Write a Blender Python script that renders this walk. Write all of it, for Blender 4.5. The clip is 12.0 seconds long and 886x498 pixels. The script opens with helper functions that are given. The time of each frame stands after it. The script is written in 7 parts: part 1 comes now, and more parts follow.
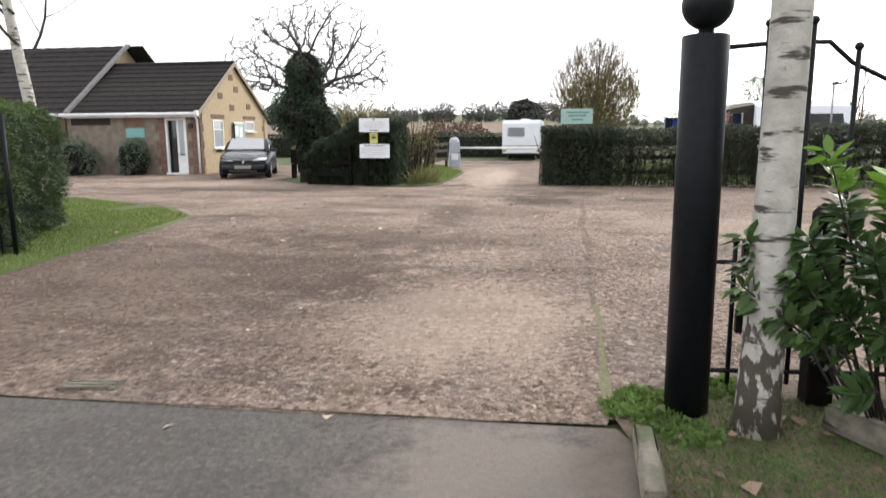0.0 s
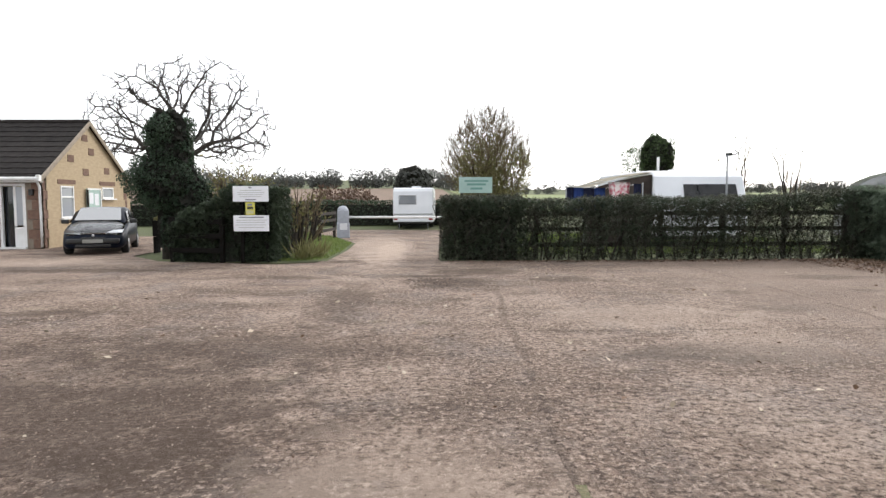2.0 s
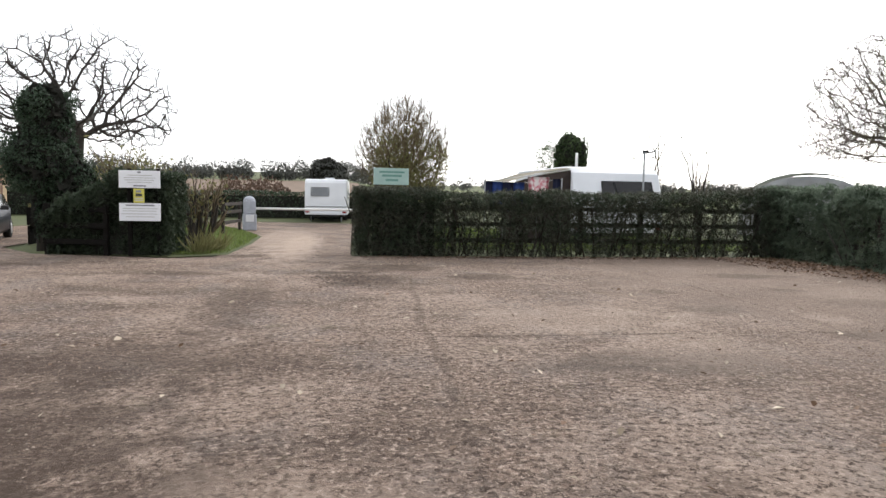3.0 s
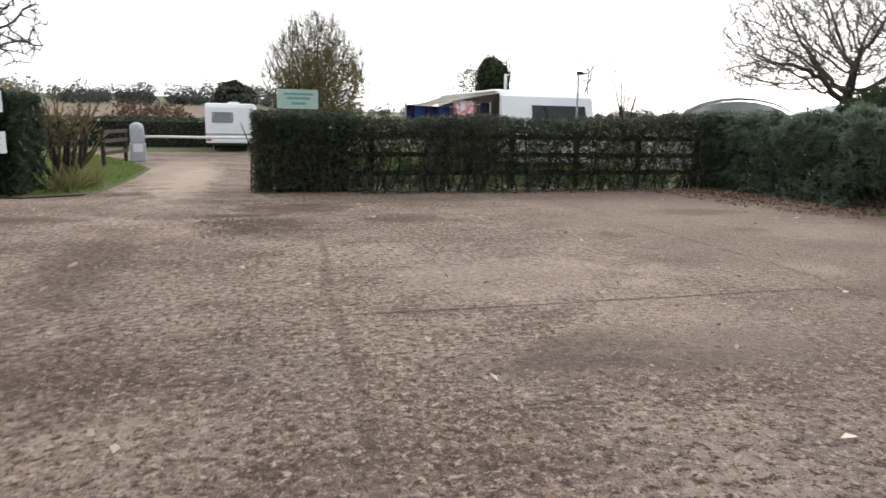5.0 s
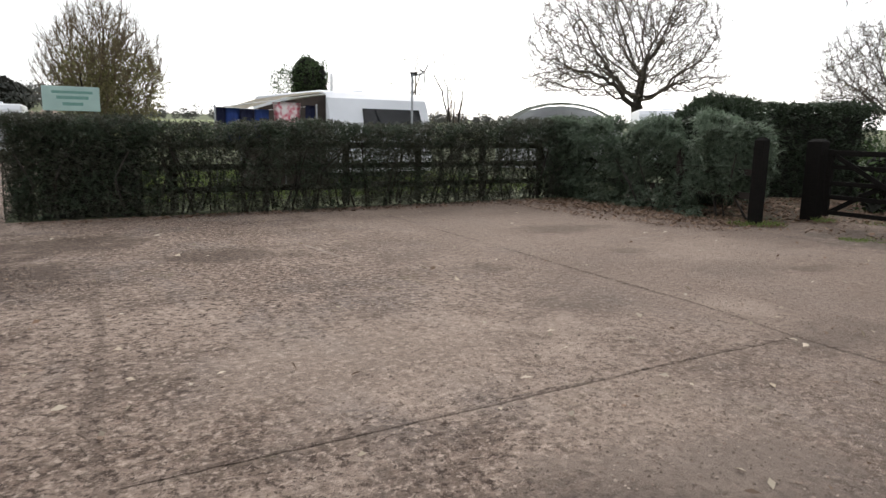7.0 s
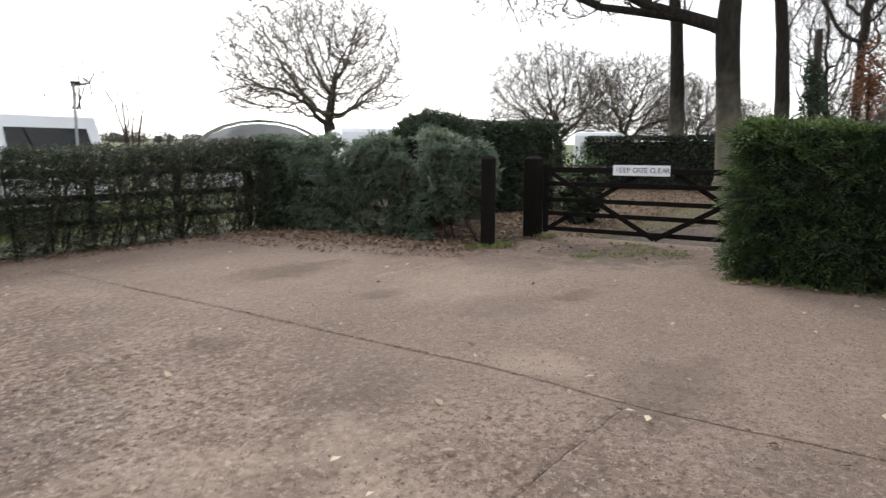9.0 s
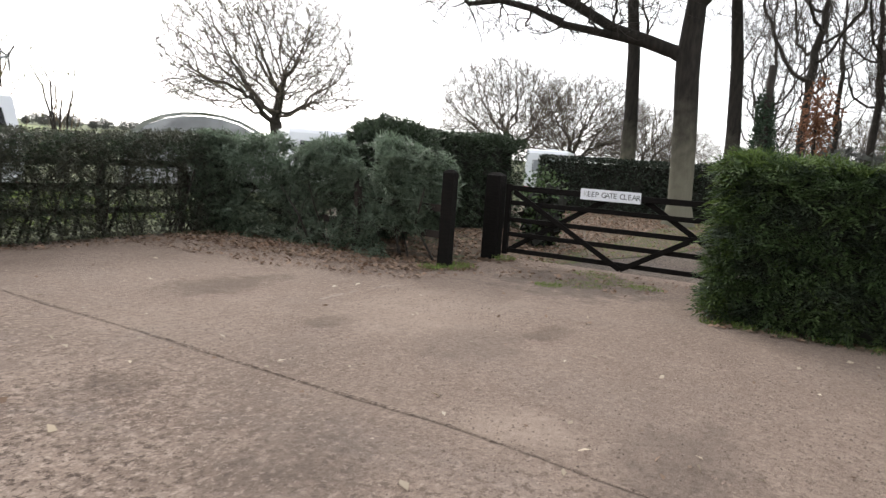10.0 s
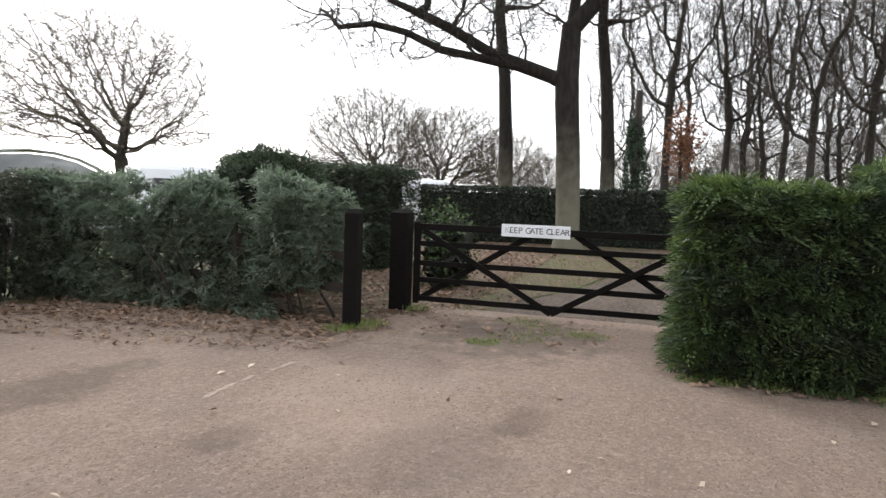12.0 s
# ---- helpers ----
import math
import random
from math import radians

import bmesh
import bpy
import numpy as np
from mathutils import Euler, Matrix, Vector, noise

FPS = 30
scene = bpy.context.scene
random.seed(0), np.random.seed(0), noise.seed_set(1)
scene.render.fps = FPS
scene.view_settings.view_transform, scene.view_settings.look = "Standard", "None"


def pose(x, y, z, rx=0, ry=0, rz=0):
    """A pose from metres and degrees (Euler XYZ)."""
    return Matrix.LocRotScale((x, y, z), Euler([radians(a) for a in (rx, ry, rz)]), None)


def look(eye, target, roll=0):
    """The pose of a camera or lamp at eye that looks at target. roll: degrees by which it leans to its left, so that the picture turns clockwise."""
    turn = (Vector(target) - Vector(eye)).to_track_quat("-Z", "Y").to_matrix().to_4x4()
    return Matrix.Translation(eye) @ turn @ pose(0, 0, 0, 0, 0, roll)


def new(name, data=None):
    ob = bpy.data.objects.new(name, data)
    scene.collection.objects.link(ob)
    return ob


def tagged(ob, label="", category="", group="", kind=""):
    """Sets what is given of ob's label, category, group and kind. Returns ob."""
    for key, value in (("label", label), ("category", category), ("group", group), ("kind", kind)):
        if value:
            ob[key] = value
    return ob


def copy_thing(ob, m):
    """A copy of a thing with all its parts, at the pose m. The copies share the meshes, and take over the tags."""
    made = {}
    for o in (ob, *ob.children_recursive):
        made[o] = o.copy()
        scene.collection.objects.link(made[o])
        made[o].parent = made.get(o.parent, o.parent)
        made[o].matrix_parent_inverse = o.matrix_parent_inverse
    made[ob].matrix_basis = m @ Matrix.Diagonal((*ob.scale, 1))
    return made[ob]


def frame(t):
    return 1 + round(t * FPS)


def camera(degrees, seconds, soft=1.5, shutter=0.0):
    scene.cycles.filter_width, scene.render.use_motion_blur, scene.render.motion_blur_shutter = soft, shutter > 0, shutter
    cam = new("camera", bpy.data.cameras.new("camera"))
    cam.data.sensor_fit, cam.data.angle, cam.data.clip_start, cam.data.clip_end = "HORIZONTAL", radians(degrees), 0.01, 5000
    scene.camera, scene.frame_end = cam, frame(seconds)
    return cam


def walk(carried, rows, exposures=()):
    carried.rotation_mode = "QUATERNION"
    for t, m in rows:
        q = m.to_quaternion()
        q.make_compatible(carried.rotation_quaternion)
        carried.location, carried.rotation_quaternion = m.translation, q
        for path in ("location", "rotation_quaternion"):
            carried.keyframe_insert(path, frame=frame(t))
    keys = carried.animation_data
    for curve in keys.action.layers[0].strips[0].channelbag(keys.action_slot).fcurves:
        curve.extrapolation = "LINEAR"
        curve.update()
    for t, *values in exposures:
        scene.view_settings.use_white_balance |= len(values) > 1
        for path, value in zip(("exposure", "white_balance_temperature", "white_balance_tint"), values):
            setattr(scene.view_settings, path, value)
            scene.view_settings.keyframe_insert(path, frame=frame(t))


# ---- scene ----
cam = camera(66.5, 12.0, 1.4, 0.25)
PATH = [
    (0, (0.684, 1.665, 1.395), (0.407, 3.618, 1.062), -0.4),
    (0.5, (0.589, 2.149, 1.383), (0.353, 4.128, 1.216), -1.2),
    (0.7, (0.56, 2.394, 1.425), (0.303, 4.365, 1.207), -1.3),
    (1, (0.498, 2.769, 1.438), (0.507, 4.762, 1.273), 1.3),
    (1.5, (0.356, 3.233, 1.486), (0.445, 5.23, 1.405), -2.3),
    (2, (0.353, 3.757, 1.503), (0.405, 5.751, 1.359), -0.2),
    (2.5, (0.345, 4.232, 1.457), (0.489, 6.223, 1.325), 0.3),
    (3, (0.441, 4.705, 1.431), (0.742, 6.676, 1.274), 1.0),
    (3.2, (0.47, 4.889, 1.436), (0.711, 6.86, 1.196), 1.6),
    (4.8, (0.801, 6.321, 1.416), (1.313, 8.216, 1.037), 4.3),
    (5, (0.787, 6.519, 1.423), (1.315, 8.413, 1.058), 1.0),
    (5.5, (0.901, 7.011, 1.441), (1.591, 8.849, 1.059), 0.7),
    (6, (0.99, 7.479, 1.495), (1.478, 9.381, 1.111), 3.3),
    (6.5, (1.105, 7.98, 1.5), (1.9, 9.773, 1.108), -1.5),
    (7, (1.209, 8.531, 1.481), (2.218, 10.222, 1.133), 1.0),
    (7.2, (1.257, 8.695, 1.518), (2.285, 10.367, 1.134), 3.1),
    (8.8, (2.01, 9.935, 1.542), (3.56, 11.178, 1.313), 2.1),
    (9, (2.073, 10.073, 1.536), (3.714, 11.178, 1.246), 0.1),
    (9.5, (2.383, 10.413, 1.535), (4.107, 11.402, 1.317), 0.0),
    (10, (2.7, 10.717, 1.567), (4.435, 11.677, 1.308), 4.1),
    (10.5, (3.028, 11.012, 1.579), (4.905, 11.656, 1.326), -0.6),
    (11, (3.418, 11.322, 1.566), (5.257, 12.076, 1.344), 2.3),
    (11.5, (3.707, 11.644, 1.581), (5.56, 12.386, 1.448), 3.1),
    (12, (3.933, 11.953, 1.623), (5.832, 12.562, 1.471), 2.0),
]
walk(cam, [(t, look(eye, target, roll)) for t, eye, target, roll in PATH],
     [(0, 1.05), (0.5, 1.3), (1.5, 1.05), (2.5, 0.75), (5, 0.65), (7, 0.52), (9.5, 0.85), (12, 1.08)])

# ---- world and sun: a bright overcast winter day, light from beyond the hedges ----
SUN_AZ, SUN_EL = 38.0, 32.0
world = bpy.data.worlds.new("overcast")
scene.world = world
world.use_nodes = True
wn, wl = world.node_tree.nodes, world.node_tree.links
sky = wn.new("ShaderNodeTexSky")
sky.sky_type, sky.sun_disc = "NISHITA", False
sky.sun_elevation, sky.sun_rotation = radians(SUN_EL), radians(SUN_AZ)
sky.air_density, sky.dust_density, sky.ozone_density = 1.0, 1.5, 1.0
grey = wn.new("ShaderNodeHueSaturation")
grey.inputs["Saturation"].default_value = 0.22
wl.new(sky.outputs["Color"], grey.inputs["Color"])
deck = wn.new("ShaderNodeMix")  # an even deck of thin cloud in front of the sky
deck.data_type = "RGBA"
deck.inputs["Factor"].default_value = 0.55
deck.inputs["B"].default_value = (7.0, 7.1, 7.3, 1)
wl.new(grey.outputs["Color"], deck.inputs["A"])
wl.new(deck.outputs["Result"], wn["Background"].inputs["Color"])
wn["Background"].inputs["Strength"].default_value = 0.15
sun = new("sun", bpy.data.lights.new("sun", "SUN"))
sun.data.energy, sun.data.angle, sun.data.color = 1.0, radians(14), (1.0, 0.95, 0.88)
az, el = radians(SUN_AZ), radians(SUN_EL)
sun.matrix_world = look((0, 0, 30), (-math.sin(az) * math.cos(el), -math.cos(az) * math.cos(el), 30 - math.sin(el)))

# ---- materials ----
R = random.Random(7)
NR = np.random.default_rng(11)


def mat(name, a, b=None, scale=6.0, rough=0.7, metal=0.0, bump=0.0, bump_scale=60.0, third=None, third_scale=0.6, third_at=0.55,
        island=0.0, coat=0.0, object_random=0.0, stretch=(1, 1, 1), third_soft=0.15, spec=0.5):
    """Two colours mixed by fine noise, a third in larger patches, bump, and a spread of brightness from piece to piece."""
    m = bpy.data.materials.new(name)
    m.use_nodes = True
    n, l = m.node_tree.nodes, m.node_tree.links
    p = n["Principled BSDF"]
    p.inputs["Roughness"].default_value = rough
    p.inputs["Metallic"].default_value = metal
    p.inputs["Coat Weight"].default_value = coat
    p.inputs["Specular IOR Level"].default_value = spec
    co = n.new("ShaderNodeTexCoord")
    mp = n.new("ShaderNodeMapping")
    mp.inputs["Scale"].default_value = stretch
    l.new(co.outputs["Object"], mp.inputs["Vector"])

    def noise_tex(sc, detail):
        t = n.new("ShaderNodeTexNoise")
        t.inputs["Scale"].default_value, t.inputs["Detail"].default_value = sc, detail
        l.new(mp.outputs["Vector"], t.inputs["Vector"])
        return t

    def mix(fac, c1, c2):
        x = n.new("ShaderNodeMix")
        x.data_type = "RGBA"
        if fac is not None:
            l.new(fac, x.inputs["Factor"])
        for sock, c in ((x.inputs["A"], c1), (x.inputs["B"], c2)):
            if isinstance(c, tuple):
                sock.default_value = (*c, 1)
            else:
                l.new(c, sock)
        return x

    b = b or tuple(min(1, v * 0.8) for v in a)
    r1 = n.new("ShaderNodeValToRGB")
    r1.color_ramp.elements[0].position, r1.color_ramp.elements[1].position = 0.35, 0.65
    l.new(noise_tex(scale, 6).outputs["Fac"], r1.inputs["Fac"])
    out = mix(r1.outputs["Color"], a, b).outputs["Result"]
    if third:
        r2 = n.new("ShaderNodeValToRGB")
        r2.color_ramp.elements[0].position, r2.color_ramp.elements[1].position = third_at, third_at + third_soft
        l.new(noise_tex(third_scale, 5).outputs["Fac"], r2.inputs["Fac"])
        out = mix(r2.outputs["Color"], out, third).outputs["Result"]
    for amount, node, sock in ((island, "ShaderNodeNewGeometry", "Random Per Island"), (object_random, "ShaderNodeObjectInfo", "Random")):
        if amount:
            g = n.new(node)
            hs = n.new("ShaderNodeHueSaturation")
            mr = n.new("ShaderNodeMapRange")
            mr.inputs["To Min"].default_value, mr.inputs["To Max"].default_value = 1 - amount, 1 + amount
            l.new(g.outputs[sock], mr.inputs["Value"])
            l.new(mr.outputs["Result"], hs.inputs["Value"])
            l.new(out, hs.inputs["Color"])
            out = hs.outputs["Color"]
    l.new(out, p.inputs["Base Color"])
    if bump:
        bp = n.new("ShaderNodeBump")
        bp.inputs["Strength"].default_value, bp.inputs["Distance"].default_value = bump, 0.02
        l.new(noise_tex(bump_scale, 4).outputs["Fac"], bp.inputs["Height"])
        l.new(bp.outputs["Normal"], p.inputs["Normal"])
    return m


def leaf_mat(name, a, b, rough=0.55, through_light=0.25):
    """Foliage: colour varies from leaf to leaf, and some light passes through."""
    m = mat(name, a, b, scale=1.5, rough=rough, island=0.45, spec=0.3)
    n, l = m.node_tree.nodes, m.node_tree.links
    p = n["Principled BSDF"]
    tr = n.new("ShaderNodeBsdfTranslucent")
    tr.inputs["Color"].default_value = (*[min(1, v * 1.6) for v in a], 1)
    ms = n.new("ShaderNodeMixShader")
    ms.inputs["Fac"].default_value = through_light
    l.new(p.outputs["BSDF"], ms.inputs[1])
    l.new(tr.outputs["BSDF"], ms.inputs[2])
    l.new(ms.outputs["Shader"], n["Material Output"].inputs["Surface"])
    return m


def glass_mat(name, tint, rough=0.05):
    m = mat(name, tint, tint, rough=rough, coat=0.6)
    return m


M = {
    "yard": mat("worn_tarmac", (0.25, 0.205, 0.18), (0.13, 0.105, 0.092), scale=38, rough=0.85, bump=0.9, bump_scale=55,
                third=(0.33, 0.285, 0.25), third_scale=0.45, third_at=0.48, third_soft=0.3),
    "asphalt": mat("grey_asphalt", (0.11, 0.105, 0.1), (0.075, 0.072, 0.07), scale=70, rough=0.85, bump=0.4, bump_scale=90,
                   third=(0.2, 0.175, 0.155), third_scale=0.5, third_at=0.5, third_soft=0.25),
    "concrete": mat("worn_concrete", (0.34, 0.3, 0.26), (0.24, 0.21, 0.185), scale=14, rough=0.9, bump=0.5, bump_scale=60),
    "stone": mat("kerb_stone", (0.21, 0.185, 0.145), (0.12, 0.11, 0.082), scale=12, rough=0.9, bump=0.6, bump_scale=40, third=(0.1, 0.12, 0.05), third_scale=4),
    "crack": mat("dark_seam", (0.11, 0.082, 0.066), (0.17, 0.13, 0.105), scale=14, rough=0.95),
    "pale_mark": mat("worn_line_paint", (0.33, 0.26, 0.212), (0.2, 0.15, 0.12), scale=14, rough=0.9),
    "chip": mat("brown_stone_chips", (0.24, 0.175, 0.138), (0.15, 0.108, 0.085), scale=20, rough=0.85, island=0.4),
    "chip_pale": mat("pale_stone_chips", (0.4, 0.315, 0.255), (0.3, 0.235, 0.19), scale=20, rough=0.75, island=0.3),
    "chip_dark": mat("dark_tarmac_rubble", (0.15, 0.108, 0.084), (0.09, 0.065, 0.051), scale=20, rough=0.9, island=0.5),
    "moss": mat("moss", (0.1, 0.1, 0.045), (0.17, 0.15, 0.085), scale=40, rough=0.95, bump=0.5),
    "grassland": mat("grassland", (0.095, 0.112, 0.038), (0.06, 0.072, 0.026), scale=12, rough=0.95, bump=0.6, bump_scale=25, third=(0.16, 0.17, 0.07), third_scale=0.2),
    "soil": mat("leafy_soil", (0.07, 0.05, 0.035), (0.12, 0.085, 0.055), scale=20, rough=0.95, bump=0.8, bump_scale=30, third=(0.06, 0.08, 0.025), third_scale=1.6),
    "field": mat("ploughed_field", (0.19, 0.125, 0.085), (0.14, 0.095, 0.065), scale=0.4, rough=0.95),
    "field_green": mat("winter_crop", (0.2, 0.24, 0.09), (0.16, 0.19, 0.07), scale=0.2, rough=0.95),
    "black_iron": mat("black_painted_iron", (0.006, 0.007, 0.009), (0.009, 0.01, 0.012), scale=20, rough=0.45, spec=0.16, bump=0.05, bump_scale=30),
    "black_wood": mat("dark_stained_wood", (0.005, 0.0045, 0.004), (0.009, 0.0075, 0.0065), scale=8, rough=0.9, spec=0.12, bump=0.4, bump_scale=25, stretch=(1, 1, 6)),
    "brown_wood": mat("weathered_fence_wood", (0.035, 0.025, 0.02), (0.02, 0.015, 0.012), scale=8, rough=0.85, bump=0.4, bump_scale=25),
    "bark": mat("bark", (0.046, 0.037, 0.03), (0.024, 0.02, 0.017), scale=9, rough=0.95, bump=0.8, bump_scale=22, stretch=(1, 1, 0.3)),
    "bark_far": mat("bare_twigs", (0.11, 0.088, 0.07), (0.075, 0.061, 0.05), scale=3, rough=0.95),
    "twig_grey": mat("grey_brown_twigs", (0.075, 0.062, 0.052), (0.05, 0.042, 0.036), scale=3, rough=0.95),
    "twig_gold": mat("sunlit_twigs", (0.16, 0.12, 0.07), (0.11, 0.085, 0.055), scale=3, rough=0.95),
    # leaf colour of the dark hedges, reused as painted shade within lighter ones
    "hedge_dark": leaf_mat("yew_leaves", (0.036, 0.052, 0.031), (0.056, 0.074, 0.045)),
    "hedge_front": leaf_mat("bronzed_yew_leaves", (0.046, 0.05, 0.034), (0.07, 0.072, 0.052)),
    # yew leaves with deep shade put into the colour, for the hedge behind the oak
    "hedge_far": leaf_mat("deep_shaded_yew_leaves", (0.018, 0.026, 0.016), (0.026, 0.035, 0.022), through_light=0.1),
    "hedge_mid": leaf_mat("cypress_sprays", (0.042, 0.07, 0.026), (0.068, 0.1, 0.038)),
    # brighter copy of the cypress colour with the light on hedge tops put in
    "hedge_lit": leaf_mat("lit_cypress_sprays", (0.085, 0.125, 0.03), (0.06, 0.095, 0.025)),
    "bush": leaf_mat("shrub_leaves", (0.105, 0.14, 0.098), (0.168, 0.202, 0.15), through_light=0.45),
    "ivy": leaf_mat("ivy_leaves", (0.03, 0.052, 0.03), (0.052, 0.078, 0.048), rough=0.5),
    "laurel": leaf_mat("laurel_leaves", (0.055, 0.1, 0.032), (0.09, 0.145, 0.05), rough=0.35),
    "laurel_young": leaf_mat("young_laurel_leaves", (0.14, 0.25, 0.04), (0.1, 0.19, 0.03), rough=0.35),
    "weed_leaf": leaf_mat("low_weed_leaves", (0.11, 0.17, 0.045), (0.075, 0.12, 0.035), rough=0.6),
    "grass": leaf_mat("grass_blades", (0.135, 0.185, 0.048), (0.19, 0.235, 0.075), rough=0.7),
    "dead_leaf": leaf_mat("dead_leaves", (0.17, 0.105, 0.07), (0.26, 0.185, 0.135), rough=0.8, through_light=0.15),
    "pale_leaf": leaf_mat("bleached_leaves", (0.5, 0.43, 0.34), (0.35, 0.28, 0.2), rough=0.8, through_light=0.1),
    "rust_leaf": leaf_mat("russet_leaves", (0.2, 0.095, 0.055), (0.15, 0.075, 0.045), rough=0.8),
    "olive_leaf": leaf_mat("olive_leaves", (0.15, 0.145, 0.06), (0.2, 0.18, 0.085), rough=0.7),
    # near-black colour that paints the shade inside hedges and bushes
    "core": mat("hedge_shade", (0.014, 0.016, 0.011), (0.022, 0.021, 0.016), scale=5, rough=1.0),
    # greyed, paled leaf colour that carries the haze of distance
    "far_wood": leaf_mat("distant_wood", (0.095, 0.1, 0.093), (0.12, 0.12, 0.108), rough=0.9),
    "far_rust": leaf_mat("distant_rust_scrub", (0.115, 0.075, 0.056), (0.095, 0.064, 0.05), rough=0.9),
    "brick": mat("buff_brick", (0.46, 0.36, 0.235), (0.39, 0.3, 0.195), scale=5, rough=0.9, bump=0.3, bump_scale=30, stretch=(1, 1, 3)),
    # brownish render of the front walls, their shade darkened into the colour
    "brick_pale": mat("shaded_render_stone", (0.25, 0.21, 0.165), (0.17, 0.14, 0.11), scale=4, rough=0.9, bump=0.3, bump_scale=20),
    "brick_red": mat("brown_brick", (0.2, 0.12, 0.085), (0.14, 0.085, 0.065), scale=9, rough=0.9, bump=0.3),
    "roof": mat("dark_concrete_tiles", (0.019, 0.0165, 0.016), (0.03, 0.026, 0.024), scale=6, rough=0.9, spec=0.2, object_random=0.2, bump=0.3, bump_scale=14),
    "bargeboard": mat("weathered_bargeboard", (0.33, 0.28, 0.22), (0.26, 0.21, 0.165), scale=8, rough=0.8),
    "lead": mat("lead_flashing", (0.18, 0.17, 0.17), (0.13, 0.125, 0.125), scale=6, rough=0.7),
    "white": mat("white_plastic", (0.8, 0.8, 0.8), (0.72, 0.72, 0.71), scale=5, rough=0.4),
    "white_board": mat("white_notice_board", (0.76, 0.77, 0.8), (0.7, 0.71, 0.75), scale=3, rough=0.6),
    "ink": mat("faded_ink", (0.2, 0.2, 0.22), (0.28, 0.28, 0.3), scale=30, rough=0.7),
    "ink_dark": mat("dark_lettering", (0.03, 0.03, 0.03), (0.05, 0.05, 0.05), scale=30, rough=0.7),
    "ink_pale": mat("pale_lettering", (0.45, 0.45, 0.44), (0.5, 0.5, 0.49), scale=30, rough=0.7),
    "mint": mat("pale_green_board", (0.36, 0.5, 0.46), (0.32, 0.45, 0.42), scale=4, rough=0.55),
    "mint_ink": mat("green_lettering", (0.12, 0.27, 0.23), (0.16, 0.3, 0.26), scale=30, rough=0.6),
    "teal": mat("teal_sign", (0.2, 0.42, 0.4), (0.17, 0.36, 0.35), scale=3, rough=0.6),
    "yellow": mat("yellow_notice", (0.6, 0.55, 0.1), (0.5, 0.47, 0.1), scale=20, rough=0.6),
    "glass": glass_mat("window_glass", (0.02, 0.022, 0.025)),
    "glass_pale": glass_mat("net_curtained_glass", (0.35, 0.37, 0.4), 0.12),
    "car_paint": mat("dark_blue_car_paint", (0.005, 0.008, 0.016), (0.007, 0.01, 0.02), scale=2, rough=0.3, coat=0.0, spec=0.1),
    "bonnet_paint": mat("polished_blue_car_paint", (0.008, 0.011, 0.02), (0.01, 0.013, 0.024), scale=2, rough=0.2, coat=1.0, spec=0.6),
    "black_plastic": mat("black_plastic", (0.012, 0.012, 0.012), (0.018, 0.018, 0.018), scale=30, rough=0.5),
    "rubber": mat("tyre_rubber", (0.015, 0.015, 0.015), (0.022, 0.022, 0.022), scale=30, rough=0.85),
    "tail_red": mat("red_lamp", (0.3, 0.02, 0.02), (0.25, 0.02, 0.02), rough=0.2, coat=1.0),
    "windscreen": mat("windscreen_glass", (0.05, 0.055, 0.06), (0.06, 0.065, 0.07), scale=1, rough=0.03, coat=1.0, spec=1.0),
    "rim": mat("alloy_rim", (0.45, 0.45, 0.47), (0.38, 0.38, 0.4), scale=10, rough=0.35, metal=0.8),
    "lamp_glass": mat("headlamp_glass", (0.55, 0.57, 0.6), (0.45, 0.47, 0.5), scale=12, rough=0.08, coat=1.0),
    "plate": mat("number_plate", (0.3, 0.3, 0.28), (0.24, 0.24, 0.22), scale=8, rough=0.5),
    "caravan": mat("white_caravan_panel", (0.74, 0.76, 0.8), (0.68, 0.7, 0.74), scale=1.2, rough=0.35),
    "awning": mat("cream_awning_canvas", (0.5, 0.45, 0.36), (0.42, 0.38, 0.3), scale=3, rough=0.9),
    "awning_dark": mat("brown_awning_canvas", (0.055, 0.042, 0.038), (0.075, 0.058, 0.05), scale=3, rough=0.9),
    "tent_grey": mat("grey_tent_canvas", (0.55, 0.555, 0.58), (0.46, 0.465, 0.49), scale=2, rough=0.8),
    "blue_cloth": mat("blue_cloth", (0.03, 0.06, 0.2), (0.045, 0.085, 0.26), scale=6, rough=0.95),
    "navy_cloth": mat("navy_cloth", (0.015, 0.02, 0.06), (0.03, 0.035, 0.08), scale=6, rough=0.95),
    "pink_cloth": mat("patterned_pink_cloth", (0.65, 0.45, 0.48), (0.55, 0.1, 0.16), scale=14, rough=0.95, third=(0.75, 0.72, 0.72), third_scale=9, third_at=0.42),
    "metal_grey": mat("galvanised_steel", (0.3, 0.31, 0.32), (0.22, 0.23, 0.24), scale=15, rough=0.5, metal=0.6),
    "pillar": mat("grey_painted_pillar", (0.42, 0.44, 0.5), (0.36, 0.38, 0.43), scale=8, rough=0.75, bump=0.2),
}


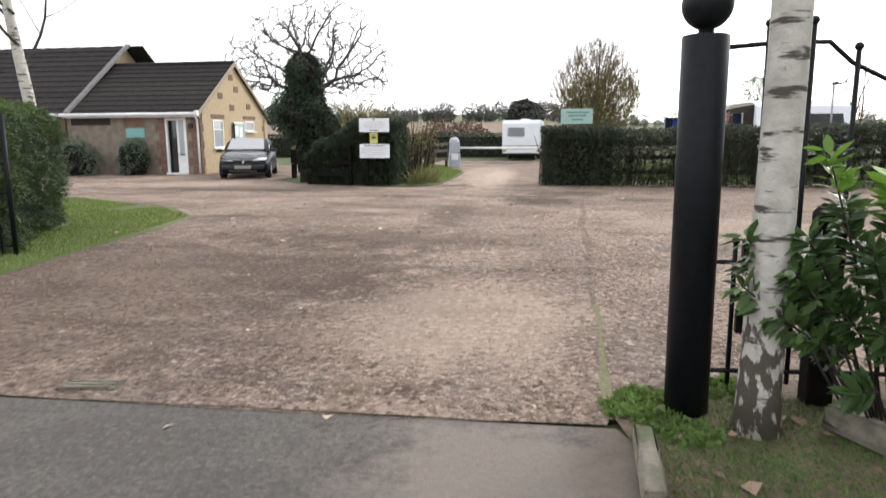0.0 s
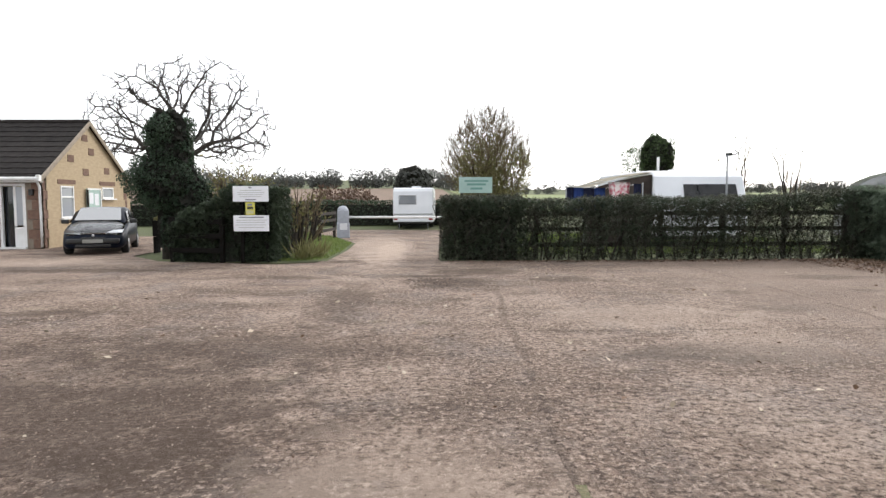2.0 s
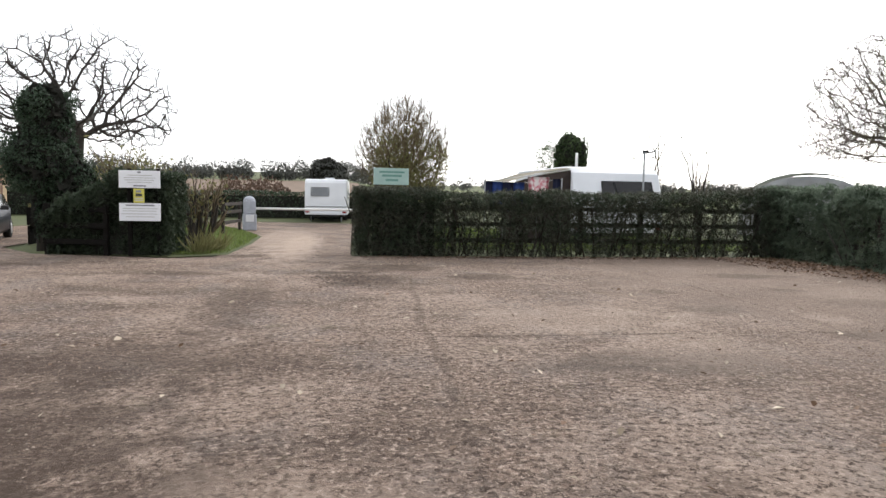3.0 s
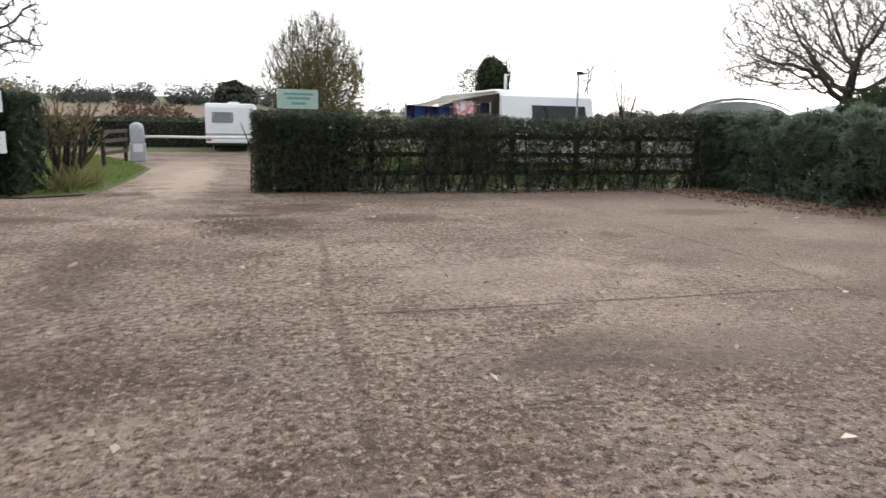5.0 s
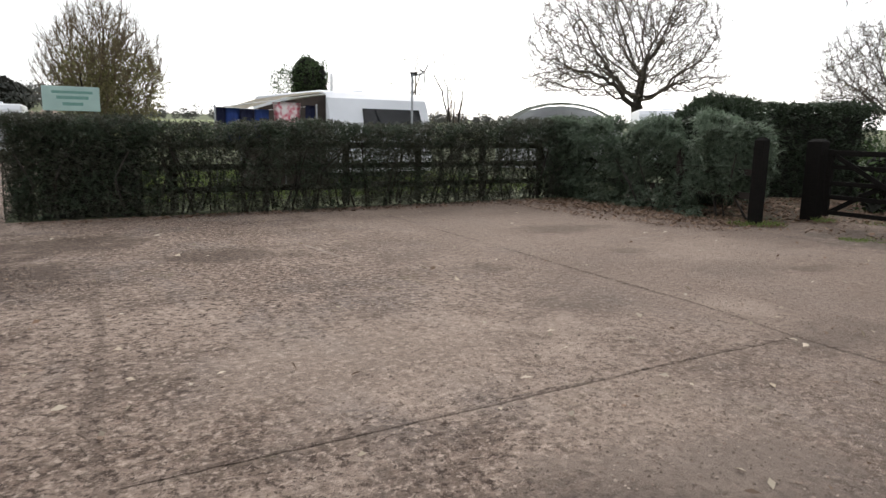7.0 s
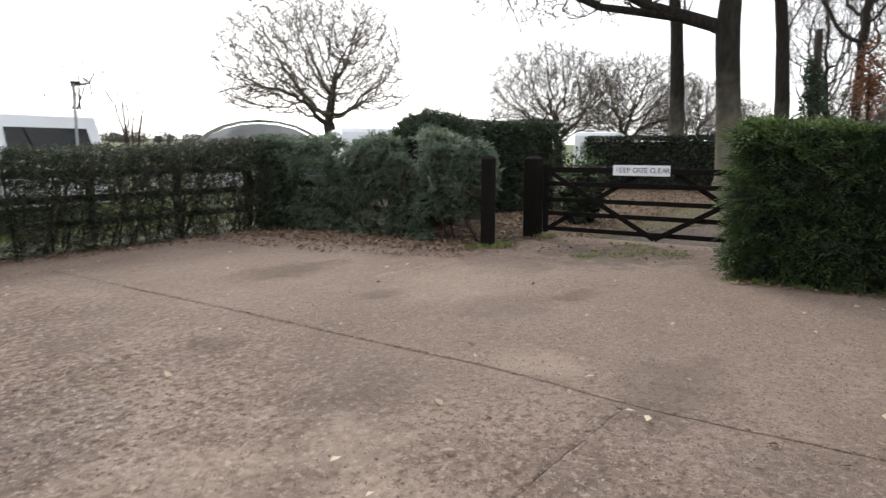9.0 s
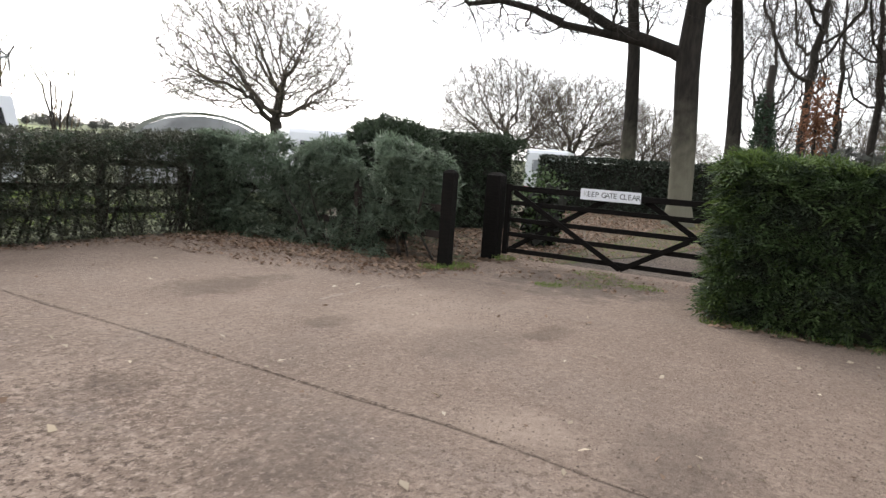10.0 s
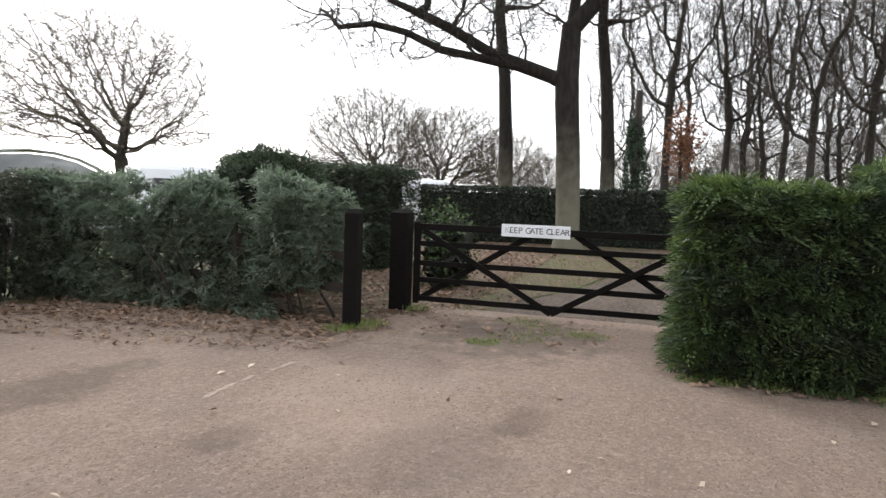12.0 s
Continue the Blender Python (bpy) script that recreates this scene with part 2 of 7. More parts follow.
def birch_bark():
    """White birch bark with dark scars in bands, and dark rough plates near the foot."""
    m = mat("birch_bark", (0.5, 0.48, 0.43), (0.36, 0.34, 0.3), scale=10, rough=0.8, bump=0.5, bump_scale=30, stretch=(1, 1, 1))
    n, l = m.node_tree.nodes, m.node_tree.links
    p = n["Principled BSDF"]
    old = p.inputs["Base Color"].links[0].from_socket
    co = n.new("ShaderNodeTexCoord")
    mp = n.new("ShaderNodeMapping")
    mp.inputs["Scale"].default_value = (3.2, 3.2, 17)
    l.new(co.outputs["Object"], mp.inputs["Vector"])
    t = n.new("ShaderNodeTexNoise")
    t.inputs["Scale"].default_value, t.inputs["Detail"].default_value, t.inputs["Roughness"].default_value = 1.0, 4, 0.6
    l.new(mp.outputs["Vector"], t.inputs["Vector"])
    r = n.new("ShaderNodeValToRGB")
    r.color_ramp.elements[0].position, r.color_ramp.elements[1].position = 0.57, 0.63
    l.new(t.outputs["Fac"], r.inputs["Fac"])
    x = n.new("ShaderNodeMix")
    x.data_type = "RGBA"
    x.inputs["B"].default_value = (0.06, 0.052, 0.042, 1)
    l.new(r.outputs["Color"], x.inputs["Factor"])
    l.new(old, x.inputs["A"])
    # rough dark bark on the lowest metre, with pale flakes
    sp = n.new("ShaderNodeSeparateXYZ")
    l.new(co.outputs["Object"], sp.inputs["Vector"])
    v = n.new("ShaderNodeTexNoise")
    v.inputs["Scale"].default_value, v.inputs["Detail"].default_value = 24, 5
    upright = n.new("ShaderNodeMapping")
    upright.inputs["Scale"].default_value = (1, 1, 0.45)
    l.new(co.outputs["Object"], upright.inputs["Vector"])
    l.new(upright.outputs["Vector"], v.inputs["Vector"])
    mr = n.new("ShaderNodeMapRange")
    mr.inputs["From Min"].default_value, mr.inputs["From Max"].default_value = 0.95, 0.35
    mr.inputs["To Min"].default_value, mr.inputs["To Max"].default_value = -0.2, 0.1
    l.new(sp.outputs["Z"], mr.inputs["Value"])
    ad = n.new("ShaderNodeMath")
    ad.operation = "ADD"
    l.new(mr.outputs["Result"], ad.inputs[0])
    l.new(v.outputs["Fac"], ad.inputs[1])
    r2 = n.new("ShaderNodeValToRGB")
    r2.color_ramp.elements[0].position, r2.color_ramp.elements[1].position = 0.52, 0.58
    l.new(ad.outputs["Value"], r2.inputs["Fac"])
    y = n.new("ShaderNodeMix")
    y.data_type = "RGBA"
    y.inputs["B"].default_value = (0.07, 0.06, 0.045, 1)
    l.new(r2.outputs["Color"], y.inputs["Factor"])
    l.new(x.outputs["Result"], y.inputs["A"])
    l.new(y.outputs["Result"], p.inputs["Base Color"])
    return m


for key, ior in (("windscreen", 3.2), ("car_paint", 1.4), ("bonnet_paint", 2.4)):
    M[key].node_tree.nodes["Principled BSDF"].inputs["Coat IOR"].default_value = ior
    M[key].node_tree.nodes["Principled BSDF"].inputs["Coat Roughness"].default_value = 0.06
M["bonnet_paint"].node_tree.nodes["Principled BSDF"].inputs["IOR"].default_value = 1.8
M["birch"] = birch_bark()


def oak_bark():
    """Dark ridged bark with pale green algae on the lowest two metres."""
    m = mat("oak_bark", (0.033, 0.028, 0.024), (0.018, 0.0155, 0.0135), scale=9, rough=0.95, bump=1.0, bump_scale=16, stretch=(1, 1, 0.25), spec=0.2)
    n, l = m.node_tree.nodes, m.node_tree.links
    p = n["Principled BSDF"]
    old = p.inputs["Base Color"].links[0].from_socket
    co = n.new("ShaderNodeTexCoord")
    sp = n.new("ShaderNodeSeparateXYZ")
    l.new(co.outputs["Object"], sp.inputs["Vector"])
    t = n.new("ShaderNodeTexNoise")
    t.inputs["Scale"].default_value, t.inputs["Detail"].default_value = 3.0, 7
    l.new(co.outputs["Object"], t.inputs["Vector"])
    k = n.new("ShaderNodeMath")
    k.operation = "MULTIPLY_ADD"
    l.new(t.outputs["Fac"], k.inputs[0])
    k.inputs[1].default_value = -3.0
    l.new(sp.outputs["Z"], k.inputs[2])
    mr = n.new("ShaderNodeMapRange")
    mr.inputs["From Min"].default_value, mr.inputs["From Max"].default_value = -0.4, 2.6
    mr.inputs["To Min"].default_value, mr.inputs["To Max"].default_value = 0.7, 0.0
    l.new(k.outputs["Value"], mr.inputs["Value"])
    x = n.new("ShaderNodeMix")
    x.data_type = "RGBA"
    x.inputs["B"].default_value = (0.19, 0.18, 0.135, 1)
    l.new(mr.outputs["Result"], x.inputs["Factor"])
    l.new(old, x.inputs["A"])
    l.new(x.outputs["Result"], p.inputs["Base Color"])
    return m


M["oak"] = oak_bark()


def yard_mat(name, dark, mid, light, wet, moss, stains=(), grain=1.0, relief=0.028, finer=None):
    """Worn surface dressing: stones showing in dark binder, pale worn patches, dark damp patches, traces of moss."""
    m = bpy.data.materials.new(name)
    m.use_nodes = True
    n, l = m.node_tree.nodes, m.node_tree.links
    p = n["Principled BSDF"]
    p.inputs["Roughness"].default_value = 0.9
    p.inputs["Specular IOR Level"].default_value = 0.18
    co = n.new("ShaderNodeTexCoord")

    def tex(scale, detail=5, rough=0.6, stretch=None):
        t = n.new("ShaderNodeTexNoise")
        t.inputs["Scale"].default_value, t.inputs["Detail"].default_value, t.inputs["Roughness"].default_value = scale, detail, rough
        if stretch:
            mp = n.new("ShaderNodeMapping")
            mp.inputs["Scale"].default_value = stretch
            l.new(co.outputs["Object"], mp.inputs["Vector"])
            l.new(mp.outputs["Vector"], t.inputs["Vector"])
        else:
            l.new(co.outputs["Object"], t.inputs["Vector"])
        return t.outputs["Fac"]

    def ramp(fac, a, b):
        r = n.new("ShaderNodeValToRGB")
        r.color_ramp.elements[0].position, r.color_ramp.elements[1].position = a, b
        l.new(fac, r.inputs["Fac"])
        return r.outputs["Color"]

    def mix(fac, a, b, amount=1.0):
        x = n.new("ShaderNodeMix")
        x.data_type = "RGBA"
        if amount != 1.0:
            k = n.new("ShaderNodeMath")
            k.operation = "MULTIPLY"
            k.inputs[1].default_value = amount
            l.new(fac, k.inputs[0])
            fac = k.outputs["Value"]
        l.new(fac, x.inputs["Factor"])
        for sock, c in ((x.inputs["A"], a), (x.inputs["B"], b)):
            if isinstance(c, tuple):
                sock.default_value = (*c, 1)
            else:
                l.new(c, sock)
        return x.outputs["Result"]

    v = n.new("ShaderNodeTexVoronoi")
    v.inputs["Scale"].default_value = 46 * grain
    v.inputs["Randomness"].default_value = 1.0
    l.new(co.outputs["Object"], v.inputs["Vector"])
    base = mix(ramp(tex(17 * grain, 8, 0.8), 0.44, 0.56), dark, mid)
    bw = n.new("ShaderNodeRGBToBW")
    l.new(v.outputs["Color"], bw.inputs["Color"])
    stones = mix(ramp(bw.outputs["Val"], 0.55, 0.9), base, light, 0.5)
    worn = mix(ramp(tex(0.5, 9, 0.74, (1, 0.8, 1)), 0.44, 0.64), stones, light, 0.62)
    damp = mix(ramp(tex(0.7, 8, 0.72, (0.7, 1.3, 1)), 0.48, 0.62), worn, wet, 0.7)
    grey = mix(ramp(tex(0.9, 6, 0.65, (1.1, 0.6, 1)), 0.5, 0.64), damp, tuple(sum(mid) / 3 * k for k in (0.92, 0.82, 0.78)), 0.45)
    pits = mix(ramp(tex(15 * grain, 7, 0.8), 0.435, 0.485), wet, grey)
    crumbs = mix(ramp(tex(18 * grain, 7, 0.8), 0.535, 0.59), pits, light, 0.9)
    blot = mix(ramp(tex(5.5, 10, 0.84), 0.52, 0.62), crumbs, wet, 0.55)
    green = mix(ramp(tex(1.3, 8, 0.75), 0.58, 0.72), blot, moss, 0.5)
    if finer:
        # the surface is closer and more evenly worn past a certain line
        close = mix(ramp(tex(48, 7, 0.8), 0.4, 0.62), tuple(c * 0.66 for c in mid), tuple(c * 0.66 for c in light))
        close = mix(ramp(tex(3.0, 9, 0.8), 0.45, 0.65), close, tuple(c * 0.7 for c in mid), 0.5)
        sp = n.new("ShaderNodeSeparateXYZ")
        l.new(co.outputs["Object"], sp.inputs["Vector"])
        way = n.new("ShaderNodeMath")
        way.operation = "MULTIPLY_ADD"
        l.new(tex(0.6, 6, 0.7), way.inputs[0])
        way.inputs[1].default_value = 4.0
        l.new(sp.outputs["X"], way.inputs[2])
        mr = n.new("ShaderNodeMapRange")
        mr.inputs["From Min"].default_value, mr.inputs["From Max"].default_value = finer[0] + 2, finer[1] + 2
        l.new(way.outputs["Value"], mr.inputs["Value"])
        green = mix(mr.outputs["Result"], green, close, 0.72)
    ragged = tex(2.4, 10, 0.78)
    for x, y, rx, ry, colour, amount in stains:
        # a damp or worn patch of its own shape with a ragged edge
        vs = n.new("ShaderNodeVectorMath")
        vs.operation = "SUBTRACT"
        vs.inputs[1].default_value = (x, y, 0)
        l.new(co.outputs["Object"], vs.inputs[0])
        vd = n.new("ShaderNodeVectorMath")
        vd.operation = "DIVIDE"
        vd.inputs[1].default_value = (rx, ry, 1)
        l.new(vs.outputs["Vector"], vd.inputs[0])
        vl = n.new("ShaderNodeVectorMath")
        vl.operation = "LENGTH"
        l.new(vd.outputs["Vector"], vl.inputs[0])
        wob = n.new("ShaderNodeMath")
        wob.operation = "MULTIPLY_ADD"
        l.new(ragged, wob.inputs[0])
        wob.inputs[1].default_value = 3.2
        l.new(vl.outputs["Value"], wob.inputs[2])
        edge = n.new("ShaderNodeMapRange")
        edge.inputs["From Min"].default_value, edge.inputs["From Max"].default_value = 2.1, 2.65
        edge.inputs["To Min"].default_value, edge.inputs["To Max"].default_value = 1.0, 0.0
        l.new(wob.outputs["Value"], edge.inputs["Value"])
        green = mix(edge.outputs["Result"], green, colour, amount)
    l.new(green, p.inputs["Base Color"])
    ad = n.new("ShaderNodeMath")
    ad.operation = "ADD"
    l.new(tex(38 * grain, 7, 0.78), ad.inputs[0])
    l.new(bw.outputs["Val"], ad.inputs[1])
    bp = n.new("ShaderNodeBump")
    bp.inputs["Strength"].default_value, bp.inputs["Distance"].default_value = 1.0, relief
    l.new(ad.outputs["Value"], bp.inputs["Height"])
    l.new(bp.outputs["Normal"], p.inputs["Normal"])
    return m


DAMP, PALE, GREYED = (0.085, 0.06, 0.046), (0.54, 0.425, 0.348), (0.14, 0.11, 0.092)
M["yard"] = yard_mat("worn_tarmac", (0.108, 0.076, 0.058), (0.33, 0.24, 0.19), (0.6, 0.47, 0.386), (0.083, 0.058, 0.045), (0.18, 0.16, 0.087), (
    (-3.4, 7.4, 3.6, 4.2, DAMP, 0.62), (-1.6, 8.5, 1.2, 1.7, DAMP, 0.50), (-1.5, 10.6, 1.9, 1.0, DAMP, 0.50), (-0.9, 13.6, 0.5, 2.6, DAMP, 0.50), (1.4, 17.9, 1.2, 0.8, DAMP, 0.69),
    (0.9, 16.2, 1.0, 0.7, DAMP, 0.75), (3.0, 16.4, 1.0, 0.6, DAMP, 0.62), (5.3, 12.9, 0.6, 0.5, GREYED, 0.37), (3.3, 10.2, 1.4, 0.55, GREYED, 0.75), (8.1, 16.5, 0.9, 0.5, DAMP, 0.45),
    (6.4, 11.2, 0.9, 0.4, GREYED, 0.45), (5.3, 14.5, 0.4, 0.3, DAMP, 0.37), (7.9, 13.2, 0.8, 0.5, GREYED, 0.37), (7.6, 14.6, 0.35, 0.2, DAMP, 0.41), (8.75, 12.85, 0.4, 0.2, DAMP, 0.37),
    (11.7, 13.6, 1.3, 1.3, GREYED, 0.85), (0.4, 17.1, 0.7, 0.25, DAMP, 0.70), (0.6, 15.6, 0.6, 0.3, DAMP, 0.70), (-1.65, 20.4, 0.6, 0.35, DAMP, 0.75), (-1.0, 24.2, 0.4, 0.5, DAMP, 0.60), (-2.4, 17.0, 1.1, 0.35, DAMP, 0.60), (-7.0, 18.6, 3.0, 0.5, DAMP, 0.62), (-4.8, 12.9, 1.2, 0.35, DAMP, 0.62),
    (0.2, 6.6, 1.1, 1.5, PALE, 0.44), (3.9, 10.7, 1.0, 0.9, PALE, 0.28), (3.1, 12.4, 1.6, 1.2, PALE, 0.38), (4.5, 12.4, 0.5, 0.5, PALE, 0.28), (6.4, 12.15, 0.4, 0.5, PALE, 0.31),
    (-0.7, 23.5, 0.7, 5.5, PALE, 0.75), (-1.3, 27.0, 1.2, 7.0, PALE, 0.56), (8.8, 14.2, 1.4, 1.0, PALE, 0.17), (-9.0, 20.5, 3.5, 1.3, PALE, 0.44)), finer=(3.5, 6.5))
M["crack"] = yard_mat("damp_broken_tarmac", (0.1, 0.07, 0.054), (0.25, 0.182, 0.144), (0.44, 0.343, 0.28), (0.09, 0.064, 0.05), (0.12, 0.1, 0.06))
M["asphalt"] = yard_mat("grey_asphalt", (0.075, 0.069, 0.064), (0.105, 0.097, 0.09), (0.15, 0.135, 0.123), (0.07, 0.064, 0.059), (0.09, 0.083, 0.065), (
    (0.5, 4.1, 0.6, 1.3, (0.25, 0.21, 0.18), 0.6), (1.05, 4.2, 0.25, 1.2, (0.16, 0.125, 0.1), 0.6)), 1.6, 0.005)
M["track"] = yard_mat("muddy_gravel_track", (0.08, 0.062, 0.05), (0.15, 0.118, 0.096), (0.26, 0.21, 0.175), (0.075, 0.058, 0.047), (0.1, 0.11, 0.05))
M["concrete"] = yard_mat("worn_concrete", (0.12, 0.1, 0.085), (0.175, 0.145, 0.122), (0.26, 0.215, 0.185), (0.085, 0.074, 0.064), (0.12, 0.11, 0.07))


# ---- building helpers ----
def part(name, bm, material, parent=None, label="", smooth=False):
    """Links a bmesh as one mesh object under a thing or a part."""
    me = bpy.data.meshes.new(name)
    bm.to_mesh(me)
    bm.free()
    return link_mesh(name, me, material, parent, label, smooth)


def link_mesh(name, me, material, parent=None, label="", smooth=False):
    me.materials.append(M[material])
    if smooth:
        me.polygons.foreach_set("use_smooth", [True] * len(me.polygons))
    ob = new(name, me)
    ob.parent = parent
    if label:
        ob["label"] = label
    return ob


def thing(name, at, label, category, group="", rz=0, kind=""):
    ob = new(name)
    ob.empty_display_size = 0.2
    ob.matrix_basis = pose(*at, 0, 0, rz)
    return tagged(ob, label, category, group, kind)


def mesh_np(name, verts, faces):
    """A mesh from arrays: verts (n, 3), faces (m, k)."""
    me = bpy.data.meshes.new(name)
    v = np.asarray(verts, dtype=np.float32)
    f = np.asarray(faces, dtype=np.int32)
    me.vertices.add(len(v))
    me.vertices.foreach_set("co", v.ravel())
    me.loops.add(f.size)
    me.loops.foreach_set("vertex_index", f.ravel())
    me.polygons.add(len(f))
    me.polygons.foreach_set("loop_start", np.arange(0, f.size, f.shape[1], dtype=np.int32))
    me.update(calc_edges=True)
    return me


def box(bm, c, s, bevel=0.0, turn=None):
    """A box of size s about c; turn: a matrix applied about c."""
    g = bmesh.ops.create_cube(bm, size=1.0)
    vs = g["verts"]
    bmesh.ops.scale(bm, vec=s, verts=vs)
    if bevel:
        es = list({e for v in vs for e in v.link_edges})
        r = bmesh.ops.bevel(bm, geom=es, offset=bevel, segments=2, affect="EDGES", profile=0.5)
        vs = list({v for f in r["faces"] for v in f.verts} | {v for v in vs if v.is_valid})
    if turn is not None:
        bmesh.ops.transform(bm, matrix=turn, verts=vs)
    bmesh.ops.translate(bm, vec=c, verts=vs)
    return vs


def one_box(name, c, s, material, parent, bevel=0.0, label="", turn=None):
    bm = bmesh.new()
    box(bm, c, s, bevel, turn)
    return part(name, bm, material, parent, label)


def tube(bm, pts, radii, sides=10, caps=True):
    """A tube along points with a radius at each."""
    rings = []
    for i, p in enumerate(pts):
        p = Vector(p)
        d = (Vector(pts[min(i + 1, len(pts) - 1)]) - Vector(pts[max(i - 1, 0)])).normalized()
        side = d.cross(Vector((0, 1, 0) if abs(d.y) < 0.9 else (1, 0, 0))).normalized()
        up = side.cross(d)
        r = radii[i] if isinstance(radii, (list, tuple)) else radii
        rings.append([bm.verts.new(p + r * (math.cos(a) * side + math.sin(a) * up)) for a in (2 * math.pi * k / sides for k in range(sides))])
    for r0, r1 in zip(rings, rings[1:]):
        for k in range(sides):
            bm.faces.new((r0[k], r1[k], r1[(k + 1) % sides], r0[(k + 1) % sides]))
    if caps:
        bm.faces.new(rings[0])
        bm.faces.new(rings[-1][::-1])
    bmesh.ops.recalc_face_normals(bm, faces=bm.faces)


def one_tube(name, pts, radii, material, parent, sides=10, label="", smooth=True):
    bm = bmesh.new()
    tube(bm, pts, radii, sides)
    return part(name, bm, material, parent, label, smooth)


def ball(name, c, r, material, parent, label=""):
    bm = bmesh.new()
    bmesh.ops.create_uvsphere(bm, u_segments=24, v_segments=16, radius=r)
    bmesh.ops.translate(bm, vec=c, verts=bm.verts)
    return part(name, bm, material, parent, label, True)


def sheet(name, outline, z, material, label, category, thick=0.0, bumpy=0.0):
    """A flat piece of the ground by its outline."""
    bm = bmesh.new()
    f = bm.faces.new([bm.verts.new((x, y, z)) for x, y in outline])
    if f.normal.z < 0 or f.calc_area() and (f.normal_update() or f.normal.z < 0):
        f.normal_flip()
    ob = part(name, bm, material)
    return tagged(ob, label, category, kind="structure")


def unit(v):
    return v / np.maximum(np.linalg.norm(v, axis=-1, keepdims=True), 1e-9)


def leaf_quads(pos, axis, normal, length, width):
    """Folded leaf shapes (two quads in a diamond) at pos, along axis, facing normal."""
    axis = unit(axis)
    side = unit(np.cross(axis, normal))
    nor = np.cross(side, axis)
    L, W = length[:, None], width[:, None]
    base, tip = pos - axis * L * 0.5, pos + axis * L * 0.5
    mid = pos + nor * W * 0.18
    v = np.stack([base, mid + side * W * 0.5, tip, mid - side * W * 0.5], 1).reshape(-1, 3)
    f = np.arange(len(pos) * 4).reshape(-1, 4)
    return v, f


def foliage(name, pos, out, size, material, parent, label="", slim=0.55, droop=0.0, spread=0.8):
    """A cloud of leaves that face roughly outwards."""
    n = len(pos)
    axis = unit(out * 0.5 + NR.normal(size=(n, 3)) * spread + np.array([0, 0, -droop]))
    nor = unit(out + NR.normal(size=(n, 3)) * 0.7)
    ln = size * NR.uniform(0.6, 1.4, n)
    v, f = leaf_quads(pos, axis, nor, ln, ln * slim)
    return link_mesh(name, mesh_np(name, v, f), material, parent, label)


def sprays(name, pos, out, size, material, parent, label="", count=8, droop=0.2, spread=0.6, slim=0.34, level=1.0):
    """Feathery shoots: small leaflets set in pairs along an arching axis."""
    n = len(pos)
    axis = unit(out * 0.8 + NR.normal(size=(n, 3)) * spread * np.array([1, 1, level]) + np.array([0, 0, -droop]))
    up = unit(np.array([0, 0, 1.0]) + NR.normal(size=(n, 3)) * 0.35)
    side = unit(np.cross(axis, up))
    L = size * NR.uniform(0.6, 1.5, n)
    P, A, W = [], [], []
    for j in range(count):
        t = (j + 0.5) / count
        s = 1 if j % 2 else -1
        P.append(pos + axis * (L * (t - 0.3))[:, None] + side * (s * L * 0.16 * (1 - t * 0.6))[:, None] + np.array([0, 0, -1.0]) * (L * 0.25 * t * t)[:, None])
        A.append(unit(axis * 0.8 + side * (0.75 * s * (1.1 - t))))
        W.append(L * (0.46 - 0.2 * t) * min(1.0, 10 / count))
    P, A, W = np.concatenate(P), np.concatenate(A), np.concatenate(W)
    nor = unit(np.concatenate([up] * count) + NR.normal(size=P.shape) * 0.3)
    P[:, 2] = np.maximum(P[:, 2], 0.02)
    v, f = leaf_quads(P, A, nor, W, W * slim)
    return link_mesh(name, mesh_np(name, v, f), material, parent, label)


def lumps(p, k, seed):
    """Smooth pseudo-noise in -1..1 at points p."""
    g = np.random.default_rng(seed)
    s = 0
    for i in range(6):
        w = unit(g.normal(size=3)) * k * (0.7 + 0.35 * i)
        s = s + np.sin(p @ w + g.uniform(0, 6.28)) / (1 + 0.3 * i)
    return s / 3.2


